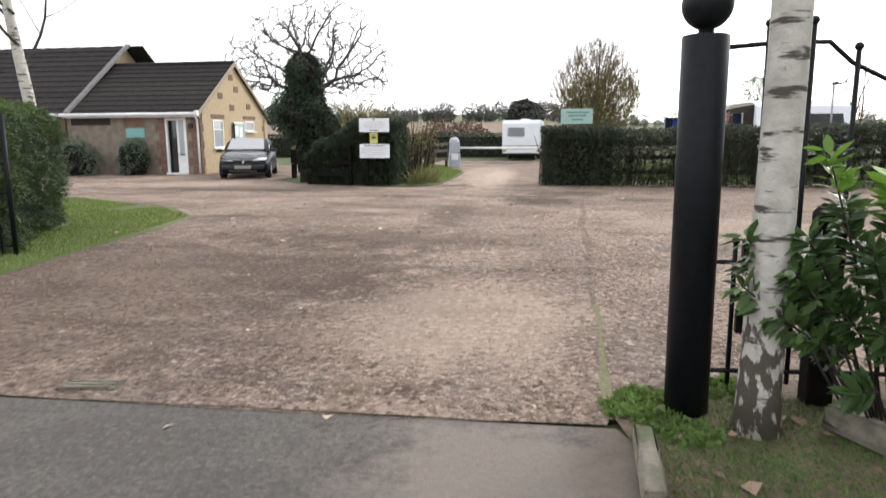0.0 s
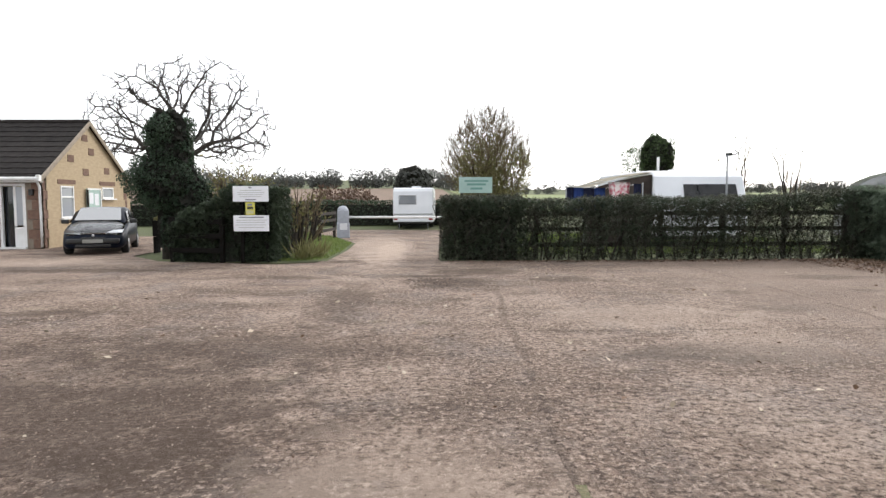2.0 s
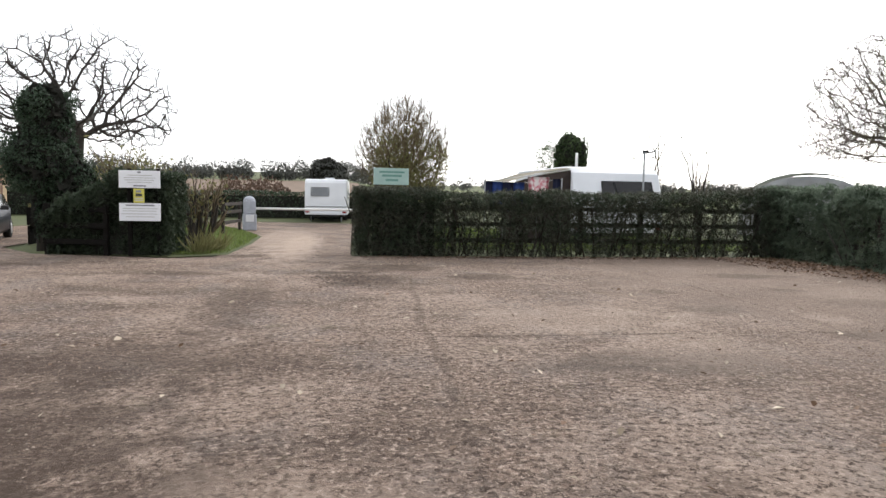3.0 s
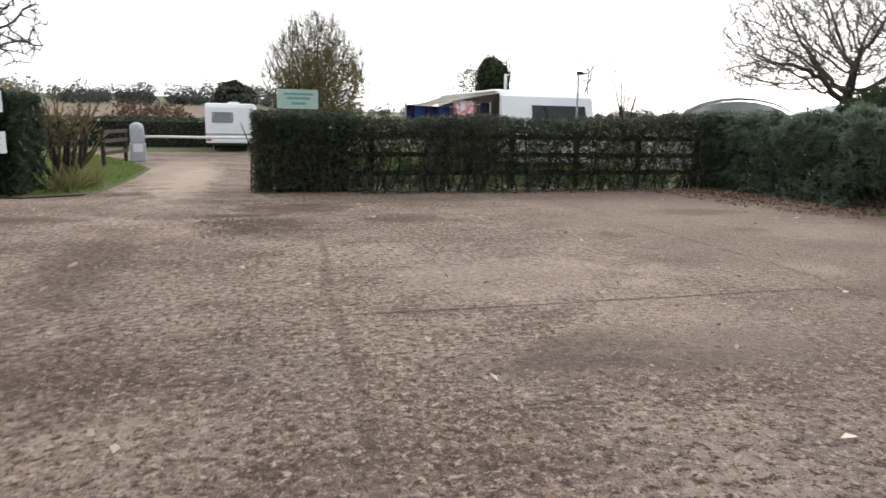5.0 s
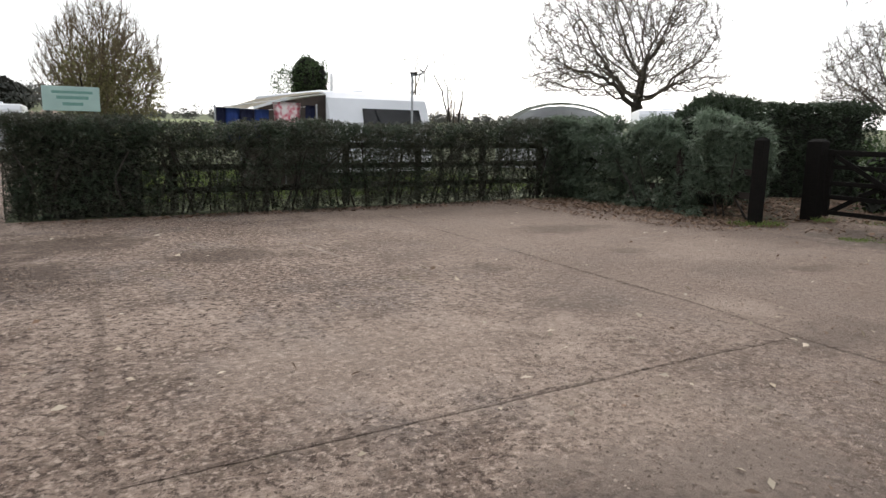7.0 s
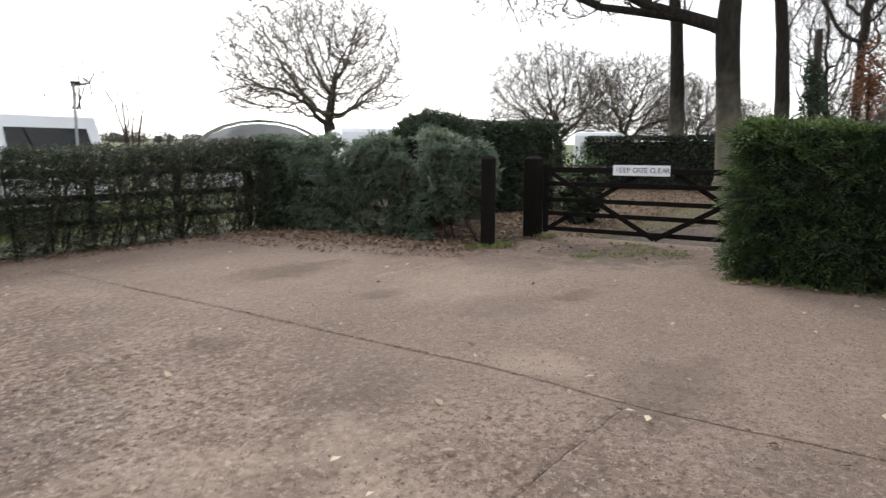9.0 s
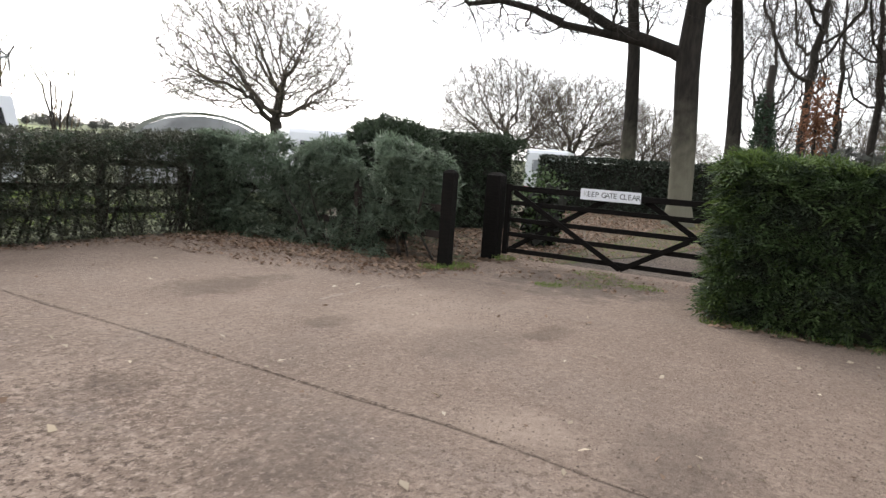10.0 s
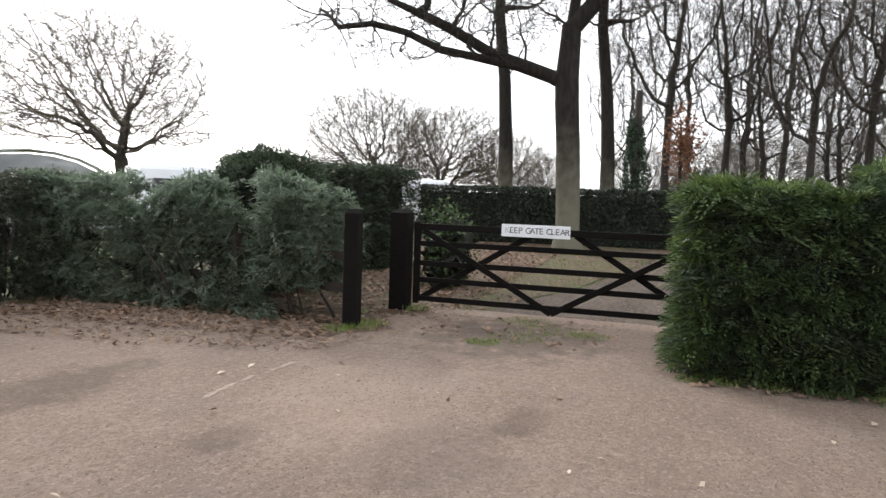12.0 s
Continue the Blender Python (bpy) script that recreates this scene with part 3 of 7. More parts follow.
# ---- hedges ----
def hedge_points(path, width, height, n, seed, wobble=0.08, deep=0.12, rounded=0.12):
    """Points and outward directions over a hedge that follows a line; height may depend on the way along it."""
    g = np.random.default_rng(seed)
    path = np.array(path, float)
    seg = np.diff(path, axis=0)
    ln = np.linalg.norm(seg, axis=1)
    cum = np.concatenate([[0], np.cumsum(ln)])
    L = cum[-1]
    hm = height if not callable(height) else float(np.mean([height(x) for x in np.linspace(0, L, 20)]))
    areas = np.array([L * hm, L * hm, L * width, width * hm, width * hm])
    kind = g.choice(5, n, p=areas / areas.sum())
    s = g.uniform(0, L, n)
    s = np.where(kind == 3, 0, np.where(kind == 4, L, s))
    k = np.clip(np.searchsorted(cum, s) - 1, 0, len(ln) - 1)
    d = seg[k] / ln[k][:, None]
    across = np.stack([d[:, 1], -d[:, 0]], 1)
    h = np.array([height(x) for x in s]) if callable(height) else np.full(n, float(height))
    a = np.where(kind == 0, 1, np.where(kind == 1, -1, g.uniform(-1, 1, n)))
    z = np.where(kind == 2, h, g.uniform(0.02, 1, n) * h)
    out = np.zeros((n, 3))
    out[:, :2] = across * np.where(kind < 2, a, 0)[:, None]
    out[kind == 2, 2] = 1
    out[kind == 3, :2] = -d[kind == 3]
    out[kind == 4, :2] = d[kind == 4]
    # rounded shoulders
    topness = np.clip((z - (h - rounded * 2)) / (rounded * 2 + 1e-6), 0, 1)
    half = width / 2 - rounded * topness ** 2
    p = np.zeros((n, 3))
    p[:, :2] = path[k] + d * (s - cum[k])[:, None] + across * (a * half)[:, None]
    p[:, 2] = z
    p += out * (lumps(p, 2.2, seed + 1) * wobble + lumps(p * np.array([1, 1, 2.4]), 6.0, seed + 2) * wobble * 0.6 - np.abs(g.normal(size=n)) * deep)[:, None]
    p[:, 2] = np.maximum(p[:, 2], 0.02)
    return p, out, s, h


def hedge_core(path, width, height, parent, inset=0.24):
    """A near-black inner solid standing for the wood and shade inside a thick hedge."""
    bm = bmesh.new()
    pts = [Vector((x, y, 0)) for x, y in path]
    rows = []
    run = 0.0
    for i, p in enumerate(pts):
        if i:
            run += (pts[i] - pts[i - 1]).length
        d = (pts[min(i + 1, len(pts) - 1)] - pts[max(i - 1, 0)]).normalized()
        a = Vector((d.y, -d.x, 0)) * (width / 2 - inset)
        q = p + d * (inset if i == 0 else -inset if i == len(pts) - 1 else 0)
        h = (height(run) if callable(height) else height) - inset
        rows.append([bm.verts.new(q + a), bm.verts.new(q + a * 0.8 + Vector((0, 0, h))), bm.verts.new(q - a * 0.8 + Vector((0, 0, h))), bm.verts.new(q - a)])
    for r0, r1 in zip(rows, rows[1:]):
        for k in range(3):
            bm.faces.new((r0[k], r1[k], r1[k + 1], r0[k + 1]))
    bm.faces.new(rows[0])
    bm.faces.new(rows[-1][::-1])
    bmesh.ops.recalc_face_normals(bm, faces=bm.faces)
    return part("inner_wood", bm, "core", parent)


def hedge_stems(path, height, parent, n, seed, r=0.012, material="bark"):
    """Upright woody stems inside a thin hedge."""
    rng = random.Random(seed)
    pts = [Vector((x, y, 0)) for x, y in path]
    segs = []
    for _ in range(n):
        k = rng.randrange(len(pts) - 1)
        p = pts[k].lerp(pts[k + 1], rng.random()) + Vector((rng.uniform(-0.3, 0.3), rng.uniform(-0.3, 0.3), 0))
        d = Vector((rng.gauss(0, 0.25), rng.gauss(0, 0.25), 1)).normalized()
        q = p + d * height * rng.uniform(0.35, 0.55)
        t = q + Vector((rng.gauss(0, 0.2), rng.gauss(0, 0.2), height * rng.uniform(0.25, 0.4)))
        rr = r * rng.uniform(0.7, 1.6)
        segs += [(*p, *q, rr * 1.3, rr), (*q, *t, rr, rr * 0.5)]
    tagged(frusta("stemwork", segs, 5, material, parent), kind="stuff")


def hedge(label, path, width, height, n, size, material, seed, core=True, second="", share=-0.05, spray=0, stems=0, name="hedge", wobble=0.08, deep=0.12, slim=0.5, keep=None, droop=0.0, lit="", spread=0.8, level=1.0):
    ob = thing(name, (0, 0, 0), label, "hedge")
    p, out, s, h = hedge_points(path, width, height, n, seed, wobble, deep)
    if keep is not None:
        ok = keep(p, s, h)
        p, out, s, h = p[ok], out[ok], s[ok], h[ok]
    make = lambda nm, a, b, m, lab="": tagged(sprays(nm, a, b, size, m, ob, lab, spray, droop, spread, slim, level) if spray else foliage(nm, a, b, size, m, ob, lab, slim, droop, spread), kind="stuff")
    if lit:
        # tops, the first end and a few stray sprays take the lit leaf colour
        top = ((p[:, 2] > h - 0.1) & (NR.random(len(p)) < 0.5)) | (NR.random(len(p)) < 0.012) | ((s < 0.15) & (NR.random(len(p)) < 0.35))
        make("new_growth", p[top] + np.array([0, 0, 0.02]), out[top], lit, "yellow-green tips coloured as if lit")
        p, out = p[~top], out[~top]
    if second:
        # noise patches in a darker leaf colour imitate shade between the sprays
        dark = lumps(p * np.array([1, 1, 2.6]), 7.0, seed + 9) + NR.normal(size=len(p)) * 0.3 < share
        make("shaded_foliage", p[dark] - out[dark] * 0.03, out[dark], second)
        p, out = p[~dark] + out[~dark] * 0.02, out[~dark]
    make("foliage", p, out, material)
    if stems:
        hedge_stems(path, 1.5, ob, stems, seed + 3)
    if core:
        hedge_core(path, width, height, ob)
    return ob


# ---- trees ----
def frusta(name, segs, sides, material, parent, label=""):
    """Many tapered limbs at once: segs rows of x0 y0 z0 x1 y1 z1 r0 r1."""
    a = np.array(segs, float)
    p0, p1, r0, r1 = a[:, :3], a[:, 3:6], a[:, 6], a[:, 7]
    d = unit(p1 - p0)
    p1 = p1 + d * (r1 * 0.5)[:, None]
    ref = np.where(np.abs(d[:, 2:3]) < 0.9, np.array([[0, 0, 1.0]]), np.array([[1.0, 0, 0]]))
    u = unit(np.cross(d, ref))
    w = np.cross(d, u)
    ang = np.arange(sides) * 2 * math.pi / sides
    ring = np.cos(ang)[None, :, None] * u[:, None, :] + np.sin(ang)[None, :, None] * w[:, None, :]
    v = np.concatenate([p0[:, None] + ring * r0[:, None, None], p1[:, None] + ring * r1[:, None, None]], 1).reshape(-1, 3)
    k = np.arange(sides)
    quad = np.stack([k, (k + 1) % sides, (k + 1) % sides + sides, k + sides], 1)
    f = (np.arange(len(a)) * 2 * sides)[:, None, None] + quad[None]
    return link_mesh(name, mesh_np(name, v, f.reshape(-1, 4)), material, parent, label, True)


def grow(rng, out, p, d, length, radius, level, levels, opt):
    """One limb and its offspring; out[level] collects the segments."""
    steps = opt["steps"][min(level, len(opt["steps"]) - 1)]
    seg = length / steps
    r = radius
    end = radius * opt["taper"]
    for i in range(steps):
        t = (i + 1) / steps
        d = (d + Vector((rng.gauss(0, 1), rng.gauss(0, 1), rng.gauss(0, 1))) * opt["wander"] * (0.4 if level == 0 else 1) + Vector((0, 0, opt["lift"] if level else 0.0))).normalized()
        q = p + d * seg
        r2 = radius + (end - radius) * t
        out[level].append((*p, *q, r, r2))
        p, r = q, r2
        if level < levels and (t > opt["clear"] if level == 0 else t > 0.2):
            for _ in range(opt["kids"][level]):
                if rng.random() < opt["chance"]:
                    ang = radians(rng.uniform(*opt["angle"]))
                    side = d.cross(Vector((rng.gauss(0, 1), rng.gauss(0, 1), rng.gauss(0, 1)))).normalized()
                    nd = d * math.cos(ang) + side * math.sin(ang)
                    grow(rng, out, p, nd, length * opt["ratio"] * rng.uniform(0.7, 1.15) * (1.1 - 0.45 * t if level else 1), r * rng.uniform(0.45, 0.7), level + 1, levels, opt)
    if level < levels:
        for _ in range(2):
            side = d.cross(Vector((rng.gauss(0, 1), rng.gauss(0, 1), rng.gauss(0, 1)))).normalized()
            grow(rng, out, p, (d + side * 0.45).normalized(), length * opt["ratio"] * rng.uniform(0.7, 1.0), r * 0.8, level + 1, levels, opt)


TREE = dict(steps=(5, 5, 4, 3, 3), taper=0.45, wander=0.16, lift=0.05, clear=0.4, kids=(2, 1, 1, 1), chance=0.8, angle=(30, 65), ratio=0.62)


def colonize(seed, stem, targets, step, kill, droop=0.0, reach=1e9, iters=160, crook=0.28, limbs=()):
    """Grow a branching skeleton from the stem's points towards all the targets. Returns nodes and each one's parent."""
    g = np.random.default_rng(seed)
    nodes = [np.array(p, float) for p in stem]
    parent = [-1] + list(range(len(stem) - 1))
    for at, pts in limbs:
        for p in pts:
            nodes.append(np.array(p, float))
            parent.append(at)
            at = len(nodes) - 1
    T = np.array(targets, float)
    N = np.array(nodes)
    dist = np.linalg.norm(T[:, None] - N[None], axis=2)
    near, best = dist.argmin(1), dist.min(1)
    alive = best > kill
    for _ in range(iters):
        idx = np.where(alive & (best < reach))[0]
        if not len(idx):
            break
        pull = unit(T[idx] - N[near[idx]])
        acc = np.zeros_like(N)
        np.add.at(acc, near[idx], pull)
        src = np.unique(near[idx])
        d = unit(unit(acc[src]) + g.normal(size=(len(src), 3)) * crook + np.array([0, 0, -droop]))
        fresh = N[src] + d * step
        base = len(N)
        N = np.concatenate([N, fresh])
        parent += list(src)
        dd = np.linalg.norm(T[:, None] - fresh[None], axis=2)
        k = dd.argmin(1)
        m = dd[np.arange(len(T)), k]
        better = m < best
        near[better], best[better] = base + k[better], m[better]
        alive &= best > kill
    return N, np.array(parent)


def crown_tree(at, label, stem, radius, targets, seed, step=0.35, kill=0.6, thin=0.014, power=1.95, twigs=3, twig_len=0.7, material="bark", twig="bark_far",
               leaves="", n_leaves=0, leaf=0.1, name="tree", twig_lift=0.3, foot=1.35, reach=1e9, crook=0.2, limbs=(), limb_r=(), taper=0.0):
    """A leafless tree: stem, limbs that fill the crown, fine twigs at their ends, and what leaves are left."""
    g = np.random.default_rng(seed + 1)
    N, P = colonize(seed, stem, targets, step, kill, 0.0, reach, 160, crook, limbs)
    n = len(N)
    kids = np.bincount(P[1:], minlength=n)
    w = np.where(kids == 0, thin ** power, 0.0)
    for i in range(n - 1, 0, -1):
        w[P[i]] += w[i]
    r = w ** (1 / power)
    scale = radius / r[1]
    r = np.maximum(thin, r * np.where(r > thin * 3, scale * 0.999, 1 + (scale - 1) * np.clip(r / (thin * 3) - 0.33, 0, 1)))
    r[1:len(stem)] *= np.linspace(1, 1 - taper, len(stem) - 1)
    for i, v in enumerate(v for row in limb_r for v in row):
        r[len(stem) + i] = max(r[len(stem) + i], v)
    seg = np.concatenate([N[P[1:]], N[1:], np.minimum(r[P[1:]], r[1:] * 1.5)[:, None], r[1:, None]], 1)
    stem_n = len(stem) - 1
    ob = thing(name, at, label, "tree")
    foot_seg = np.array([[*stem[0], *(np.array(stem[0]) + (np.array(stem[1]) - np.array(stem[0])) * 0.35), radius * foot, radius * 1.02]])
    seg[0:stem_n, 6] = np.maximum(seg[0:stem_n, 6], r[1:stem_n + 1])
    frusta("trunk", np.concatenate([seg[:stem_n], foot_seg]), 16, material, ob)
    rest = seg[stem_n:]
    thick = rest[:, 7] > radius * 0.2
    if thick.any():
        tagged(frusta("limb_system", rest[thick], 9, material, ob), kind="stuff")
    tagged(frusta("branchwork", rest[~thick], 5, twig, ob), kind="stuff")
    small = np.where(r < thin * 2.2)[0]
    small = small[small > stem_n]
    src = np.repeat(small, twigs)
    d0 = unit(N[src] - N[P[src]])
    d1 = unit(d0 * 0.7 + g.normal(size=(len(src), 3)) * 0.6 + np.array([0, 0, twig_lift]))
    ln = twig_len * g.uniform(0.5, 1.2, len(src))[:, None]
    mid = N[src] + d1 * ln * 0.5
    d2 = unit(d1 + g.normal(size=d1.shape) * 0.35 + np.array([0, 0, twig_lift * 0.5]))
    tip = mid + d2 * ln * 0.5
    one = np.ones((len(src), 1))
    tw = np.concatenate([np.concatenate([N[src], mid, one * thin * 0.8, one * thin * 0.6], 1), np.concatenate([mid, tip, one * thin * 0.6, one * thin * 0.3], 1)])
    tagged(frusta("twigwork", tw, 3, twig, ob), kind="stuff")
    if leaves:
        pick = tip[g.integers(0, len(tip), n_leaves)] + g.normal(size=(n_leaves, 3)) * 0.15
        tagged(foliage("leafage", pick, g.normal(size=(n_leaves, 3)), leaf, leaves, ob), kind="stuff")
    return ob


def ellipsoid(n, centre, radii, seed, low=-1.0, hollow=0.0):
    """Random targets in an ellipsoid, cut below low (in units of its height), emptier inside."""
    g = np.random.default_rng(seed)
    d = unit(g.normal(size=(n * 3, 3)))
    rr = (hollow ** 3 + (1 - hollow ** 3) * g.random(n * 3)) ** (1 / 3)
    p = d * rr[:, None]
    p = p[p[:, 2] > low][:n]
    return np.array(centre) + p * np.array(radii)


def clump(n, centre, radii, seed, shell=0.75, wobble=0.25, k=1.2):
    """Points and outward directions in the outer shell of an uneven rounded mass."""
    g = np.random.default_rng(seed)
    d = unit(g.normal(size=(n, 3)))
    r = 1 - (1 - shell) * np.abs(g.normal(size=n)) + wobble * lumps(d * 2.5, k, seed)
    return np.array(centre) + d * np.array(radii) * r[:, None], d

# ---- the ground ----
def lie(x, y):
    """Height of the land: level round the yard, rising gently to the fields beyond."""
    return max(0.0, y - 75) * (0.034 - 0.016 * min(1.0, max(0.0, (x - 4) / 16))) + max(0.0, x - 60) * 0.004


bm = bmesh.new()
NX, NY = 60, 60
xs = [-900 + 1800 * (i / NX) for i in range(NX + 1)]
xs = [math.copysign(abs(x / 900) ** 1.8 * 900, x) for x in xs]
ys = [-900 + 1800 * (i / NY) for i in range(NY + 1)]
ys = [math.copysign(abs(y / 900) ** 1.8 * 900, y) for y in ys]
grid = [[bm.verts.new((x, y, lie(x, y) - 0.03)) for x in xs] for y in ys]
for j in range(NY):
    for i in range(NX):
        bm.faces.new((grid[j][i], grid[j][i + 1], grid[j + 1][i + 1], grid[j + 1][i]))
tagged(part("ground", bm, "grassland"), "short winter grass over level open land", "ground", kind="structure")


def field(name, x0, x1, y0, y1, material, label):
    bm = bmesh.new()
    n = 12
    rows = [[bm.verts.new((x0 + (x1 - x0) * i / n, y0 + (y1 - y0) * j / n, lie(x0 + (x1 - x0) * i / n, y0 + (y1 - y0) * j / n) + 0.12)) for i in range(n + 1)] for j in range(n + 1)]
    for j in range(n):
        for i in range(n):
            bm.faces.new((rows[j][i], rows[j][i + 1], rows[j + 1][i + 1], rows[j + 1][i]))
    tagged(part(name, bm, material), label, "field", kind="structure")


field("field_ploughed", -160, 6, 80, 230, "field", "brown ploughed field rising behind the caravan site")
field("field_green", 8, 140, 80, 260, "field_green", "pale green winter crop field")

sheet("yard", [(-40, 4.83), (1.03, 4.83), (1.06, 4.95), (1.4, 5.2), (6, 5.5), (11.2, 5.8), (10.9, 11.7), (13.4, 11.8), (13.4, 15.3), (11.5, 15.4), (11.3, 19.6), (10.4, 20.4),
               (0.7, 20.4), (0.8, 26), (1.4, 34), (4.0, 37.6), (-7, 39.0), (-5.0, 35), (-3.2, 31.2), (-2.1, 27.5), (-2.0, 24), (-2.3, 20.2), (-3.2, 19.8), (-6.3, 20.8), (-7.7, 22.5),
               (-7.9, 33), (-11.8, 33), (-11.8, 25.6), (-17, 25.6), (-40, 25.6)], 0.0, "yard", "worn brownish tarmac yard scattered with leaves", "yard")
sheet("pavement", [(-40, -12), (1.25, -12), (1.22, 3.6), (1.16, 4.6), (1.07, 4.8), (-40, 4.8)], 0.0, "asphalt", "smooth dark grey asphalt pavement", "pavement")
sheet("grass_patch", [(-4.75, 7.6), (-4.95, 9.5), (-5.05, 11.2), (-5.34, 12.76), (-6.5, 14.2), (-10.2, 16.3), (-14, 14), (-12, 6), (-5.2, 5.6)], 0.006, "grassland", "worn lawn patch beside the entrance", "grass")
sheet("verge", [(1.22, -12), (1.18, 3.6), (1.13, 4.6), (1.07, 4.93), (1.12, 5.08), (1.45, 5.32), (2.0, 5.55), (5.0, 5.75), (9.5, 5.9), (9.5, -12)], 0.012, "soil", "mossy leaf-strewn soil verge by the gate pier", "verge")
sheet("drive_verge", [(-2.1, 20.6), (-2.0, 24), (-2.1, 27.3), (-3.2, 31.2), (-5.0, 35), (-7, 36), (-5.6, 20.7), (-3.2, 20.0)], 0.006, "grassland", "grass verge beside the site drive", "grass")
sheet("gate_track", [(13.4, 11.9), (20, 10.8), (34, 8), (34, 10.5), (22, 12.5), (17, 13.3), (13.4, 14.4)], -0.004, "track", "gravel track behind the timber gate", "track")
sheet("leaf_bed", [(13.3, 14.5), (17, 13.4), (22, 12.6), (30, 11.3), (30, 24), (20, 24), (11.6, 20), (11.6, 15.5)], -0.008, "soil", "leaf-littered ground behind the hedge", "ground")

# seams and repairs in the tarmac
def seam(pts, width, material, label, z=0.004):
    rng = random.Random(int(pts[0][0] * 100) + 5)
    bm = bmesh.new()
    fine = []
    for (x0, y0), (x1, y1) in zip(pts, pts[1:]):
        n = max(2, int(math.hypot(x1 - x0, y1 - y0) / 0.06))
        fine += [(x0 + (x1 - x0) * i / n, y0 + (y1 - y0) * i / n) for i in range(n)]
    fine.append(pts[-1])
    prev = None
    for i, (x, y) in enumerate(fine):
        a, b = fine[max(i - 1, 0)], fine[min(i + 1, len(fine) - 1)]
        d = Vector((b[0] - a[0], b[1] - a[1], 0)).normalized()
        s = Vector((-d.y, d.x, 0))
        c = Vector((x, y, z)) + s * (rng.gauss(0, width * 0.07) + width * 0.2 * math.sin(i * 0.13))
        w = width * (0.65 + 0.25 * math.sin(i * 0.21) + rng.uniform(-0.25, 0.25))
        row = (bm.verts.new(c + s * w / 2), bm.verts.new(c - s * w / 2))
        if prev:
            bm.faces.new((prev[0], prev[1], row[1], row[0]))
        prev = row
    bmesh.ops.recalc_face_normals(bm, faces=bm.faces)
    tagged(part("tarmac_seam", bm, material), label, "seam", kind="structure")


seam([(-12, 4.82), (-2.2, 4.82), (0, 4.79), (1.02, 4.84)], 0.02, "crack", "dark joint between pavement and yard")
seam([(1.06, 4.9), (1.12, 6.0), (1.15, 7.2)], 0.07, "moss", "mossy joint running into the yard")
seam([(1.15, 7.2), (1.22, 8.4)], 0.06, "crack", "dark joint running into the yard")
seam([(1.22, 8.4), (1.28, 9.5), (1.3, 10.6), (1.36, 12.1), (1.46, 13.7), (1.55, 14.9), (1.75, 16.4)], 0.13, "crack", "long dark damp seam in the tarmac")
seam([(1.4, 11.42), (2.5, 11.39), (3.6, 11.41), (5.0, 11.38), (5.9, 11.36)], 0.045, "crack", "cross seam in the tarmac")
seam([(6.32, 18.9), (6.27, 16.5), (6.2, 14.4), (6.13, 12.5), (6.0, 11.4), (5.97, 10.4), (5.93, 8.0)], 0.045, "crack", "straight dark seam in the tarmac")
for a, b in (((8.28, 15.27), (8.74, 15.285)), ((8.82, 15.285), (9.0, 15.28)), ((9.22, 15.25), (9.6, 15.2))):
    seam([a, b], 0.055, "pale_mark", "worn pale painted line")
seam([(4.04, 16.7), (4.13, 15.8)], 0.06, "pale_mark", "worn pale painted line")


# ---- hedges ----
def front_height(s):
    return 1.62 if s < 2.0 else 1.56 + 0.03 * math.sin(s * 1.7) + max(0, s - 8.3) * 0.11


def front_keep(p, s, h):
    thin = np.clip((s - 1.8) / 2.0, 0, 1) * (np.abs(p[:, 2] / h - 0.42) < 0.4)
    n = lumps(p * np.array([1, 0.15, 1.6]), 6.5, 41)
    return n > -1.2 + thin * 0.7


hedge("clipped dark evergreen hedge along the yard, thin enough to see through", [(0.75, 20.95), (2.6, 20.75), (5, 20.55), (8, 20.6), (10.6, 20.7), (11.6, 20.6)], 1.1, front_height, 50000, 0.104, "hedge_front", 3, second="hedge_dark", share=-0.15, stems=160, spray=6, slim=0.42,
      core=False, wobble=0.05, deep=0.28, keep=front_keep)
hedge("dense dark clipped hedge block at the drive", [(0.95, 20.9), (2.9, 20.75)], 0.8, 1.5, 5000, 0.06, "hedge_dark", 5)


def bush_height(s):
    return 1.62 + 0.13 * math.sin(2.1 * s + 0.4) + 0.08 * math.sin(5.3 * s + 1.0) + 0.12 * min(1.0, s / 2)


def bush_keep(p, s, h):
    n = lumps(p * np.array([1, 1, 1.4]), 5.0, 19)
    low = (p[:, 2] < 0.45) & (s > 3.2)
    return (n > -0.62 + 1.0 * np.clip(p[:, 2] / h - 0.5, 0, 1)) & ~(low & (n < 0.35))


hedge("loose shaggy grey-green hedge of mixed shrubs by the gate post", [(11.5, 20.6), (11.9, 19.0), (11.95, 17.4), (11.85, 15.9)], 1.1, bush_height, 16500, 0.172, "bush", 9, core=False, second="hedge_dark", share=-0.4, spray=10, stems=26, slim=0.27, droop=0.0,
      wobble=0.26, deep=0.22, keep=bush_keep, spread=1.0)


def right_height(s):
    return 1.82 if s < 1.5 else 2.1 + 0.05 * math.sin(3 * s)


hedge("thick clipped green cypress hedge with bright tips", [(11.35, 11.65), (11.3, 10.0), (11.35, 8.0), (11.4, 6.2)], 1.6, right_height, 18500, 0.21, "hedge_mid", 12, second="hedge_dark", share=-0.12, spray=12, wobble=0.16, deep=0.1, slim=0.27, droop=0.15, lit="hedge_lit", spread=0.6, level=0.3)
hedge("dark clipped hedge behind the leaf-littered ground", [(15.5, 20.2), (16.6, 19.3), (18.7, 17.8)], 1.6, lambda s: 2.25 + 0.06 * math.sin(2.3 * s), 9000, 0.16, "hedge_dark", 15, spray=7, wobble=0.1)
